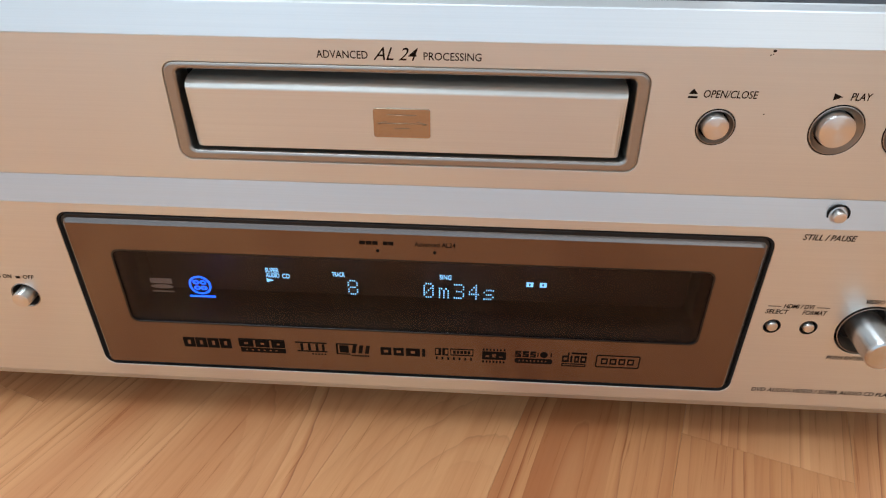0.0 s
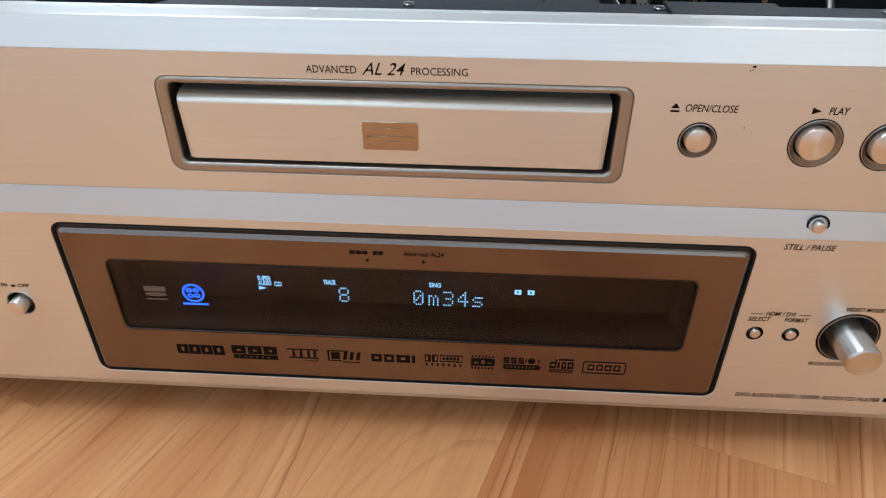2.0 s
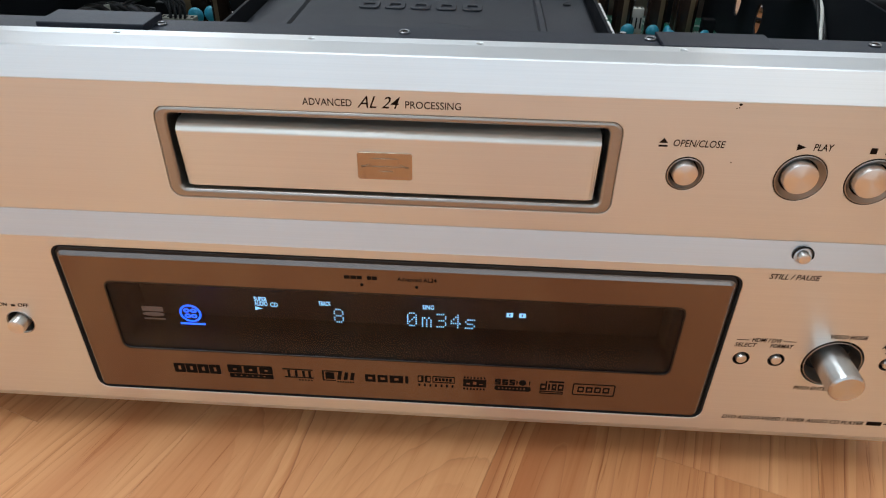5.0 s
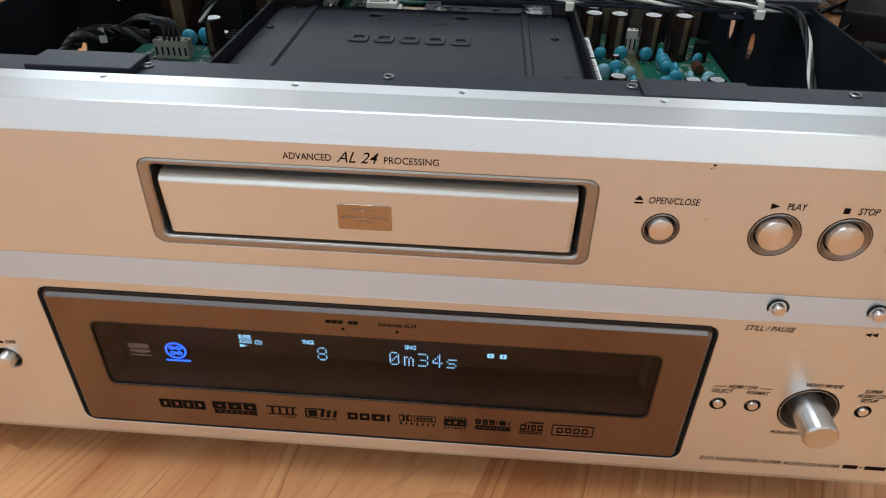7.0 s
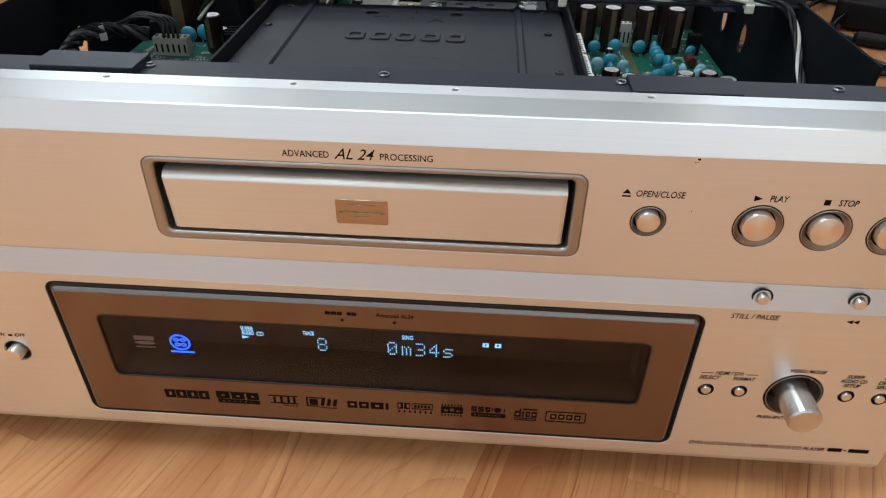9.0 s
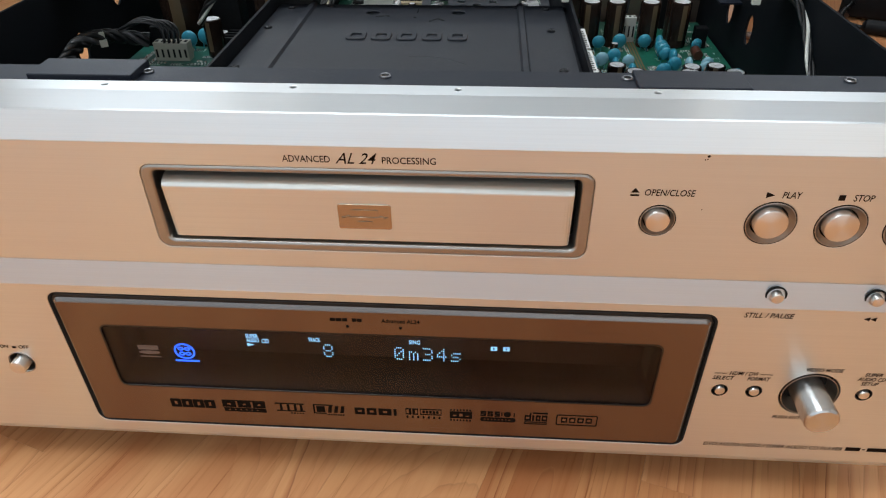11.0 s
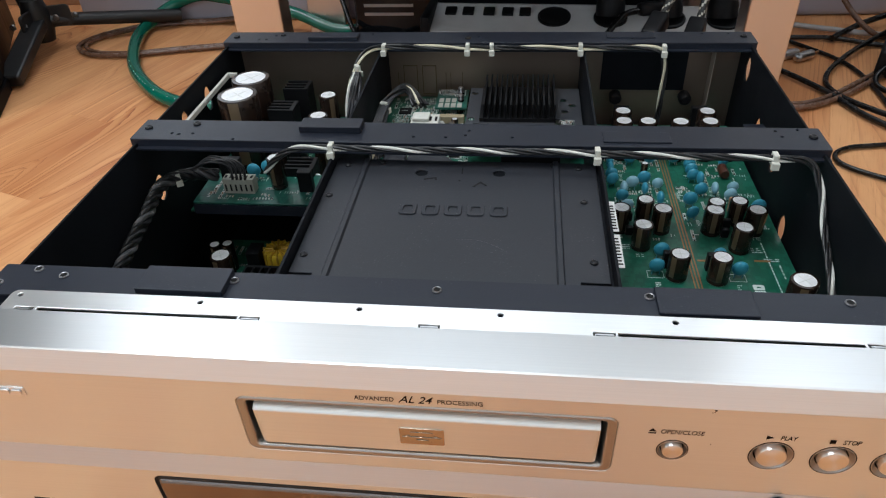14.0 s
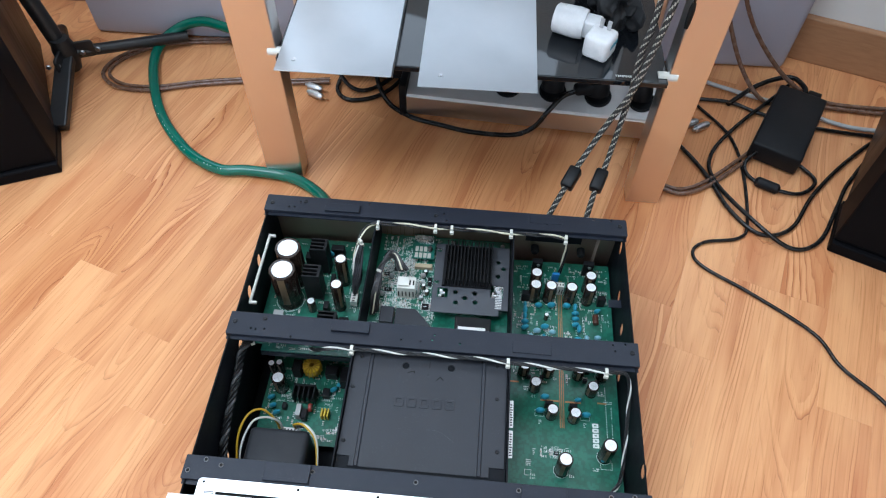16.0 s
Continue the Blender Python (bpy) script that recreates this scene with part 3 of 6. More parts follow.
# power switch and standby button
part("button_well", lathe([(0.0056, 0.0), (0.0054, 0.0002), (0.0051, -0.0008), (0.0051, -0.0055), (0, -0.0055)], 36, (-0.148, LOW, 0.060), [0, 0, 0, 1], "y"), [M_ALU_EDGE, M_HOLE], front, smooth=30)
button("power_switch", -0.148, 0.060, LOW, 0, 0.0033, 0.0038, "round aluminium power switch")
M_LEDG = glow("green_led", (0.25, 1.0, 0.05), 1.6)
bm = lathe([(0.0098, 0.0), (0.0095, 0.0002), (0.0078, -0.0018), (0.0068, -0.0026), (0.0068, -0.006), (0, -0.006)], 48, (-0.180, LOW, 0.060), [0, 0, 0, 1, 1], "y")
part("button_well", bm, [M_ALU_EDGE, M_HOLE], front, smooth=30)
button("standby_button", -0.180, 0.060, LOW, 0, 0.0063, 0.0014, "large round aluminium standby button")
for a in (62, 118, -12, 192):
    ca, sa = math.cos(radians(a)), math.sin(radians(a))
    bm = plate([circ(-0.180 + 0.0084 * ca, 0.060 + 0.0084 * sa, 0.0011, 12)], LOW - 0.0004, LOW + 0.0016, "xz", 0.0002)
    part("indicator", bm, M_LEDG, front, "lit green indicator")
# blue sticker
M_BLUE = plastic("blue_sticker", (0.018, 0.075, 0.17), 0.35)
M_CREAM = plastic("pale_print", (0.55, 0.60, 0.62), 0.5)
part("sticker", plate([rect(-0.2115, -0.1765, 0.0255, 0.0345)], LOW - 0.0003, LOW, "xz"), M_BLUE, front, "blue sticker with pale lettering")
part("caption", fitted("1080P UPGRADED", -0.2095, -0.1785, 0.0045, 0.0300, LOW - 0.00036), M_CREAM, front)
# paint chips under the top rail
bm = plate([circ(0.1088, 0.1596, 0.00055, 8, 0.7)], UP - 0.0001, UP, "xz")
for x, z in ((0.1079, 0.1584), (0.1086, 0.1586), (0.1105, 0.1402)):
    plate([circ(x, z, 0.00022, 6)], UP - 0.0001, UP, "xz", bm=bm)
part("scratch", bm, M_PRINT, front, "dark chipped spots in the finish")

# display window: tinted acrylic with a dark glazed recess, the characters deep behind the glass
M_BRONZE = mixed("bronze_mirror_acrylic", (0.212, 0.148, 0.104), (0.228, 0.158, 0.112), (0.15, 0.20), 0.85, 20, 0.0)
M_SMOKEGLASS, _nt, _b = node_mat("smoked_glass", (0.80, 0.70, 0.66), 0.02)
_b.inputs["Transmission Weight"].default_value, _b.inputs["IOR"].default_value = 1.0, 1.27
part("window_gap", box(-0.127, 0.127, 0.0305, 0.0315, 0.0245, 0.1), M_HOLE, front)
SCR = rr(-0.1072, 0.1072, 0.0511, 0.0836, 0.0028)
SCRO = rr(-0.1078, 0.1078, 0.0505, 0.0842, 0.0032)
bm = plate([rr(-0.1243, 0.1243, 0.0266, 0.0978, 0.0042), rr(-0.1090, 0.1090, 0.0492, 0.0856, 0.003)], -0.0046, 0.004, "xz", 0.0030)
# black ring fills the gap round the window in place of its shade
part("window_seal", plate([rr(-0.1250, 0.1250, 0.0262, 0.0982, 0.0045), rr(-0.1242, 0.1242, 0.0267, 0.0977, 0.0042)], LOW + 0.0002, 0.004, "xz"), M_HOLE, front)
for f in bm.faces:
    c = f.calc_center_median()
    if -0.0046 < c.y < -0.0005 and (abs(c.x) > 0.1205 or c.z > 0.0945 or c.z < 0.0300):
        f.material_index = 1
M_BEVEL = mixed("polished_acrylic_edge", (0.21, 0.185, 0.17), (0.23, 0.20, 0.185), (0.20, 0.28), 0.85, 20, 0.0)
part("display_window", bm, [M_BRONZE, M_BEVEL], front, "bronze tinted acrylic display window")
yW = -0.0046
bm = plate([rr(-0.1140, 0.1140, 0.0450, 0.0890, 0.005), SCRO], -0.00462, -0.0040, "xz")
part("display_surround", bm, M_BRONZE, front)
bm = plate([SCRO, SCR], -0.00470, -0.0040, "xz")
part("display_border", bm, M_SMOKE, front, "dark border round the display glass")
part("display_screen", box(-0.1078, 0.1078, -0.0040, -0.0034, 0.0506, 0.0841), M_SMOKEGLASS, front, "dark smoked display glass")
part("display_recess", plate([rr(-0.123, 0.123, 0.030, 0.0975, 0.003), rr(-0.1076, 0.1076, 0.0508, 0.0839, 0.0028)], -0.0032, 0.0178, "xz"), plastic("display_recess_brown", (0.012, 0.008, 0.006), 0.6), front, "brown inner wall of the display recess")
part("display_back", box(-0.123, 0.123, 0.0180, 0.0190, 0.028, 0.098), plastic("display_dark_back", (0.040, 0.024, 0.018), 0.5), front, "dark display back plate")
yD = 0.0110
M_INK = mixed("dark_logo_print", (0.011, 0.007, 0.005), (0.014, 0.009, 0.006), (0.7, 0.8), 0, 90.0, 0.0, spec=0.03)
M_PALE = plastic("pale_logo_print", (0.42, 0.42, 0.43), 0.4)
M_VFD = glow("vfd_blue_white", (0.22, 0.58, 1.0), 4.0)
M_BLUEL = glow("blue_disc_light", (0.010, 0.10, 1.0), 6.0)

FONT = {"0": "01110 10001 10011 10101 11001 10001 01110", "m": "00000 00000 11010 10101 10101 10101 10101", "3": "11110 00001 00001 01110 00001 00001 11110",
        "4": "00010 00110 01010 10010 11111 00010 00010", "s": "00000 00000 01111 10000 01110 00001 11110", "8": "01110 10001 10001 01110 10001 10001 01110"}
for ch, xc in (("8", -0.0234), ("0", 0.0064), ("m", 0.0124), ("3", 0.0183), ("4", 0.0241), ("s", 0.0299)):
    bm = bmesh.new()
    for r, row in enumerate(FONT[ch].split()):
        for c, bit in enumerate(row):
            if bit == "1":
                x, z = xc + (c - 2) * 0.00086, 0.0596 - (r - 3) * 0.00108
                box(x - 0.00025, x + 0.00025, yD - 0.0001, yD, z - 0.00032, z + 0.00032, bm=bm)
    part("display_character", bm, M_VFD, front, "glowing dot-matrix character")
for s, x0, x1, z in (("SUPER", -0.0575, -0.0522, 0.0662), ("AUDIO", -0.0575, -0.0522, 0.0638), ("TRACK", -0.0312, -0.0262, 0.0654), ("SING", 0.0107, 0.0153, 0.0660), ("CD", -0.0511, -0.0480, 0.0636)):
    part("display_word", fitted(s, x0, x1, 0.0030, z, yD, bold=0.00004), M_VFD, front, "glowing display caption")
part("display_arrow", plate([[(-0.0575, 0.0606), (-0.0575, 0.0624), (-0.0545, 0.0615)]], yD - 0.0001, yD, "xz"), M_VFD, front)
for x in (0.0442, 0.0493):
    part("display_square", plate([rect(x, x + 0.0026, 0.0632, 0.0653), rect(x + 0.0009, x + 0.0016, 0.0637, 0.0648)], yD - 0.0001, yD, "xz"), M_VFD, front)
yE = 0.0045
bm = plate([circ(-0.0817, 0.0626, 0.0044, 28), circ(-0.0817, 0.0626, 0.0036, 28)], yE - 0.0001, yE, "xz")
for dx, dz in ((-0.0014, 0.0014), (0.0014, 0.0014), (-0.0013, -0.0013), (0.0013, -0.0013)):
    plate([circ(-0.0817 + dx, 0.0626 + dz, 0.0013, 14, 0.8), circ(-0.0817 + dx, 0.0626 + dz, 0.0006, 14, 0.7)], yE - 0.0001, yE, "xz", bm=bm)
plate([rect(-0.0867, -0.0765, 0.0568, 0.0577)], yE - 0.0001, yE, "xz", bm=bm)
part("display_emblem", bm, M_BLUEL, front, "glowing blue round emblem")
bm = plate([rect(-0.1012, -0.0926, 0.0628, 0.0652)], yE - 0.0001, yE, "xz")
plate([circ(-0.0969, 0.0613, 0.0045, 24, 0.22)], yE - 0.0001, yE, "xz", bm=bm)
plate([rect(-0.1012, -0.0926, 0.0586, 0.0593)], yE - 0.0001, yE, "xz", bm=bm)
part("display_emblem", bm, M_PALE, front, "grey printed emblem")
part("caption", fitted("Advanced AL24", 0.0030, 0.0172, 0.0026, 0.0910, yW - 0.0001), M_INK, front)
bm = bmesh.new()
for x, w in ((-0.0163, 0.0020), (-0.0140, 0.0020), (-0.0117, 0.0018), (-0.0080, 0.0016), (-0.0062, 0.0018)):
    plate([rect(x, x + w, 0.0903, 0.0917)], yW - 0.00015, yW - 0.00005, "xz", bm=bm)
part("caption", bm, M_INK, front, "small dark printed word")
for x in (-0.0100, 0.0100):
    part("pilot_lamp", plate([circ(x, 0.0878, 0.0006, 10)], yW - 0.0002, yW - 0.00005, "xz"), M_INK, front)
# format marks along the bottom: plain blocks, bars and frames
def mark(kind, x0, x1, z0, z1):
    w, h = x1 - x0, z1 - z0
    y0, y1 = yW - 0.00015, yW - 0.00005
    bm = bmesh.new()

    def ink(u0, u1, v0, v1, *holes):
        loops = [rect(x0 + u0 * w, x0 + u1 * w, z0 + v0 * h, z0 + v1 * h)]
        loops += [rect(x0 + a * w, x0 + b * w, z0 + c * h, z0 + d * h) for a, b, c, d in holes]
        plate(loops, y0, y1, "xz", bm=bm)

    def shape(*pts):
        plate([[(x0 + u * w, z0 + v * h) for u, v in pts]], y0, y1, "xz", bm=bm)

    if kind == "squares":
        for k in range(4):
            u = k * 0.255
            ink(u, u + 0.235, 0, 1, (u + 0.085, u + 0.15, 0.25, 0.75))
    elif kind == "banner":
        ink(0, 1, 0.94, 1.0)
        for u0, u1 in ((0.0, 0.31), (0.36, 0.66), (0.71, 1.0)):
            ink(u0, u1, 0.40, 0.90, (u0 + 0.11, u1 - 0.11, 0.56, 0.74))
        ink(0.02, 1, 0, 0.32, *[(0.12 + k * 0.13, 0.17 + k * 0.13, 0.10, 0.22) for k in range(6)])
    elif kind == "rails":
        ink(0, 1, 0.92, 0.99)
        ink(0.04, 1, 0.24, 0.31)
        for u in (0.16, 0.40, 0.64, 0.84):
            ink(u, u + 0.08, 0.36, 0.86)
        for k in range(5):
            ink(0.50 + k * 0.1, 0.55 + k * 0.1, 0.02, 0.10)
    elif kind == "arrow":
        ink(0, 0.62, 0.93, 1.0)
        ink(0, 0.05, 0.20, 0.93)
        ink(0, 0.40, 0.14, 0.20)
        ink(0.10, 0.36, 0.30, 0.84)
        for u in (0.44, 0.63, 0.82):
            shape((u, 0.28), (u + 0.11, 0.28), (u + 0.16, 0.90), (u + 0.05, 0.90))
        for k in range(7):
            ink(0.44 + k * 0.075, 0.49 + k * 0.075, 0.03, 0.12)
    elif kind == "word":
        for u0, u1 in ((0.0, 0.24), (0.29, 0.52), (0.57, 0.88), (0.93, 1.0)):
            ink(u0, u1, 0, 1, *([((u0 + u1) / 2 - 0.05, (u0 + u1) / 2 + 0.05, 0.3, 0.7)] if u1 - u0 > 0.1 else []))
    elif kind == "split":
        ink(0.0, 0.16, 0.38, 1.0, (0.02, 0.09, 0.46, 0.92))
        ink(0.19, 0.35, 0.38, 1.0, (0.26, 0.33, 0.46, 0.92))
        ink(0.40, 1.0, 0.40, 1.0, (0.42, 0.98, 0.46, 0.94))
        for k in range(5):
            ink(0.47 + k * 0.095, 0.54 + k * 0.095, 0.58, 0.82)
        for k in range(7):
            ink(0.02 + k * 0.15, 0.07 + k * 0.15, 0.0, 0.22)
    elif kind == "plaque":
        ink(0, 1, 0.24, 0.80, (0.14, 0.30, 0.38, 0.54), (0.42, 0.58, 0.38, 0.66), (0.70, 0.86, 0.38, 0.50))
        for k in range(7):
            ink(0.02 + k * 0.143, 0.09 + k * 0.143, 0.88, 1.0)
            ink(0.02 + k * 0.143, 0.09 + k * 0.143, 0.0, 0.13)
    elif kind == "dot":
        for u0, u1 in ((0.0, 0.16), (0.20, 0.36), (0.40, 0.55)):
            ink(u0, u1, 0.52, 1.0, (u0 + 0.06, u1, 0.80, 0.88), (u0, u1 - 0.06, 0.62, 0.70))
        plate([circ(x0 + 0.76 * w, z0 + 0.76 * h, 0.10 * w, 20)], y0, y1, "xz", bm=bm)
        ink(0.59, 0.62, 0.60, 0.92)
        ink(0.94, 0.97, 0.60, 0.92)
        plate([rr(x0, x1, z0, z0 + 0.40 * h, 0.0009)] + [rect(x0 + u * w, x0 + (u + 0.045) * w, z0 + 0.12 * h, z0 + 0.28 * h) for u in (0.1, 0.2, 0.3, 0.4, 0.5, 0.6, 0.7, 0.8)], y0, y1, "xz", bm=bm)
    elif kind == "disc":
        ink(0.36, 1.0, 0.90, 1.0)
        for u0, u1 in ((0.0, 0.28), (0.50, 0.70), (0.76, 1.0)):
            ink(u0, u1, 0.30, 0.76, (u0 + 0.06, u1 - 0.06, 0.42, 0.64))
        ink(0.34, 0.42, 0.30, 0.76)
        ink(0.22, 0.28, 0.76, 0.98)
        ink(0, 1, 0.0, 0.20, (0.04, 0.96, 0.05, 0.15))
    else:
        plate([rr(x0, x1, z0, z1, 0.0007), rr(x0 + 0.0004, x1 - 0.0004, z0 + 0.0004, z1 - 0.0004, 0.0004)], y0, y1, "xz", bm=bm)
        for k in range(4):
            u = 0.12 + k * 0.20
            ink(u, u + 0.15, 0.27, 0.73, (u + 0.03, u + 0.12, 0.36, 0.64))
    part("format_mark", bm, M_INK, front, "dark printed format mark")


for row in (("squares", -0.0892, -0.0702, 0.0388, 0.0436), ("banner", -0.0670, -0.0488, 0.0374, 0.0442), ("rails", -0.0446, -0.0322, 0.0374, 0.0438), ("arrow", -0.0286, -0.0150, 0.0374, 0.0438), ("word", -0.0112, 0.0062, 0.0390, 0.0428),
            ("split", 0.0100, 0.0248, 0.0380, 0.0437), ("plaque", 0.0282, 0.0374, 0.0374, 0.0444), ("dot", 0.0408, 0.0552, 0.0380, 0.0440), ("disc", 0.0588, 0.0680, 0.0374, 0.0444), ("framed", 0.0716, 0.0882, 0.0376, 0.0438)):
    mark(*row)

# chassis
part("bottom_plate", box(-0.2085, 0.2085, 0.006, 0.385, 0.0165, 0.018), M_BLACKIN, player)
OV_R = [(0.309, 0.114), (0.265, 0.114), (0.221, 0.087), (0.092, 0.150), (0.36, 0.140)]
OV_L = [(0.305, 0.137), (0.262, 0.137), (0.206, 0.117), (0.10, 0.06)]
for sx, ovs in ((1, OV_R), (-1, OV_L)):
    loops = [[(0.03, 0.0165), (0.386, 0.0165), (0.386, 0.157), (0.03, 0.157)]] + [circ(y, z, 0.0065, 16, 1.5) for y, z in ovs]
    a, b = (0.2085, 0.2100) if sx > 0 else (-0.2100, -0.2085)
    part("side_wall", plate(loops, a, b, "yz"), M_BLACKIN, player, "black painted steel side wall")
M_REAR = mixed("brown_copper_plate", (0.29, 0.215, 0.17), (0.32, 0.24, 0.19), (0.28, 0.38), 0.7, 20, 0.05)
part("rear_wall", box(-0.2085, 0.2085, 0.384, 0.386, 0.0165, 0.157), M_REAR, player, "copper-brown steel rear wall")
part("front_subframe", box(-0.2085, 0.2085, 0.0200, 0.0215, 0.0165, 0.157), M_BLACKIN, player)
for x in (-0.0795, 0.0825):
    part("divider", box(x - 0.0007, x + 0.0007, 0.067, 0.384, 0.018, 0.1545), M_BLACKIN, player, "black steel dividing wall")
for x, y in ((-0.16, 0.06), (0.16, 0.06), (-0.16, 0.34), (0.16, 0.34)):
    part("foot", lathe([(0.0, 0.0), (0.020, 0.0), (0.0215, 0.0015), (0.0215, 0.0145), (0.0, 0.0145)], 32, (x, y, 0.0005)), M_BLACK, player, smooth=40)


def bar(y0, y1, holes):
    """A black cross bar: folded sheet with a hanging front lip and drilled top."""
    loops = [rr(-0.213, 0.213, y0, y1, 0.001, 2)] + [circ(x, y, r, 10) for x, y, r in holes]
    bm = plate(loops, ZB - 0.0014, ZB, "xy", 0.0002)
    extrude_x([(y0 - 0.0035, ZB - 0.0050), (y0 - 0.0035, ZB - 0.0062), (y0 + 0.0012, ZB - 0.0062), (y0 + 0.0012, ZB - 0.0012), (y0, ZB - 0.0012), (y0, ZB - 0.0050)], -0.2125, 0.2125, bm=bm)
    box(-0.2125, 0.2125, y1 - 0.0012, y1 - 0.0002, ZB - 0.009, ZB - 0.0012, bm=bm)
    return part("cross_bar", bm, M_BLACK, player, "black coated steel cross bar")


SCREWS_F = [(-0.208, 0.053), (-0.179, 0.060), (-0.095, 0.061), (0.0, 0.060), (0.093, 0.061), (0.176, 0.062), (0.208, 0.053), (0.197, 0.064), (-0.194, 0.064)]
bar_f = bar(0.0455, 0.0675, [(x, y, 0.0014) for x, y in SCREWS_F])
HM = [(-0.188, 0.204), (-0.183, 0.203), (-0.174, 0.204), (-0.145, 0.1975), (0.001, 0.207), (-0.011, 0.204), (-0.031, 0.204), (0.03, 0.205), (0.187, 0.218), (0.189, 0.211), (0.2, 0.22), (0.003, 0.213)]
bar_m = bar(0.1955, 0.2225, [(x, y, 0.0011) for x, y in HM])
HB_ = [(-0.172, 0.378), (-0.178, 0.370), (-0.184, 0.370), (-0.001, 0.376), (0.003, 0.366), (0.175, 0.383), (0.195, 0.383), (-0.09, 0.382), (0.12, 0.372), (0.11, 0.380)]
bar_b = bar(0.3625, 0.3865, [(x, y, 0.0011) for x, y in HB_])
# screws, seated in the bars
M_SCREWG = mixed("dull_zinc", (0.30, 0.30, 0.31), (0.20, 0.20, 0.21), (0.25, 0.4), 0.9, 300, 0.1)
scr = part("screw", lathe([(0.0, -0.003), (0.0012, -0.003), (0.0012, 0.0), (0.0022, 0.0), (0.0023, 0.0005), (0.0019, 0.0009), (0.0015, 0.0007), (0.0009, 0.0001), (0.0, 0.0)], 16, mats=[0, 0, 0, 0, 0, 0, 1, 1]), [M_SCREWG, M_HOLE], bar_f, "zinc plated screw", smooth=40)
scr.location = (SCREWS_F[0][0], SCREWS_F[0][1], ZB)
for x, y in SCREWS_F[1:]:
    again(scr, x, y, ZB)
scb = part("screw", lathe([(0.0, -0.003), (0.0012, -0.003), (0.0012, 0.0), (0.0026, 0.0), (0.0025, 0.0009), (0.0017, 0.0014), (0.0006, 0.0012), (0.0, 0.0006)], 16), M_SCREWB, bar_m, "black pan-head screw", smooth=40)
scb.location = (-0.2065, 0.2105, ZB)
for x, y, par in ((0.2065, 0.2105, bar_m), (-0.176, 0.2165, bar_m), (-0.205, 0.374, bar_b), (0.205, 0.376, bar_b), (-0.01, 0.372, bar_b), (-0.166, 0.379, bar_b)):
    again(scb, x, y, ZB, 0, par)
# rubber pads stuck on the bars
for x0, x1, y0, y1, h, par in ((-0.138, -0.0965, 0.0495, 0.0665, 0.0032, bar_f), (0.0955, 0.1365, 0.0495, 0.0665, 0.0016, bar_f), (-0.1045, -0.065, 0.2070, 0.2200, 0.0042, bar_m),
                              (0.084, 0.124, 0.2000, 0.2130, 0.0010, bar_m), (-0.141, -0.100, 0.3660, 0.3770, 0.0032, bar_b), (0.100, 0.138, 0.372, 0.382, 0.0010, bar_b)):
    part("pad", box(x0, x1, y0, y1, ZB, ZB + h, 0.0004), M_BLACK, par, "black rubber pad")
# aluminium lip of the rail with its holes and slots
lip = [rr(-0.195, 0.195, 0.029, 0.0470, 0.0035, 4)]
for x in (-0.190, -0.104, -0.032, 0.029, 0.101, 0.188):
    lip.append(circ(x, 0.0435, 0.0013, 12))
for a, b in ((-0.177, -0.084), (0.077, 0.172)):
    lip.append(rect(a, b, 0.0330, 0.0357))
for x in (-0.183, -0.0785, -0.0005, 0.0715, 0.1775):
    lip.append(rect(x - 0.0045, x + 0.0045, 0.0336, 0.0358))
part("lip", plate(lip, ZB + 0.0006, ZB + 0.0020, "xy", 0.0002), M_ALU_TOP, front, "bare aluminium lip with screw holes")
# black block stands in for the shade under the slotted lip
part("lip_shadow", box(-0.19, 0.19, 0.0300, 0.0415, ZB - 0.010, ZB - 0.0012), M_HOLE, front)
for x in (-0.183, -0.0785, -0.0005, 0.0715, 0.1775):
    part("tab", box(x - 0.0038, x + 0.0038, 0.0342, 0.0350, ZB - 0.001, ZB + 0.0018), M_STEEL, front)

# drive cover with pressed creases
CV = 0.148
loops = [[(-0.078, 0.0835), (-0.066, 0.0835), (-0.066, 0.074), (0.066, 0.074), (0.066, 0.0835), (0.080, 0.0835), (0.080, 0.196), (-0.078, 0.196)],
         circ(-0.0235, 0.1815, 0.0037, 18), circ(0.023, 0.1825, 0.0037, 18)]
cover = part("drive_cover", plate(loops, CV - 0.0012, CV, "xy", 0.0003), M_COVER, player, "dark satin steel drive cover")
for x in (-0.059, 0.0565):
    part("crease", extrude_x([(-0.0022, 0), (-0.0012, 0.0015), (0.0012, 0.0015), (0.0022, 0)], 0.0745, 0.1955), M_COVER, cover).matrix_basis = Matrix.Translation((x, 0, CV - 0.0001)) @ Matrix.Rotation(radians(90), 4, "Z")
part("cover_wall", box(-0.0785, 0.0815, 0.0700, 0.1975, 0.11, CV - 0.0013), M_BLACKIN, cover)
emb = bmesh.new()
for i in range(5):
    x = -0.031 + i * 0.0126
    plate([rr(x, x + 0.0098, 0.1365, 0.1475, 0.0022), rr(x + 0.0024, x + 0.0074, 0.1390, 0.1450, 0.0012)], CV - 0.0001, CV + 0.0009, "xy", 0.0003, bm=emb)
part("embossing", emb, M_COVER, cover, "row of plain blocks pressed into the steel")
slots = plate([[(-0.021, 0.1745), (-0.014, 0.1765), (-0.0135, 0.1735), (-0.0145, 0.1735), (-0.015, 0.1752), (-0.021, 0.1733)]], CV, CV + 0.0002, "xy")
plate([[(0.008, 0.167), (0.0125, 0.1725), (0.0165, 0.1685), (0.0155, 0.1680), (0.0125, 0.1708), (0.009, 0.1665)]], CV, CV + 0.0002, "xy", bm=slots)
plate([rect(0.0005, 0.0012, 0.181, 0.188)], CV, CV + 0.0002, "xy", bm=slots)
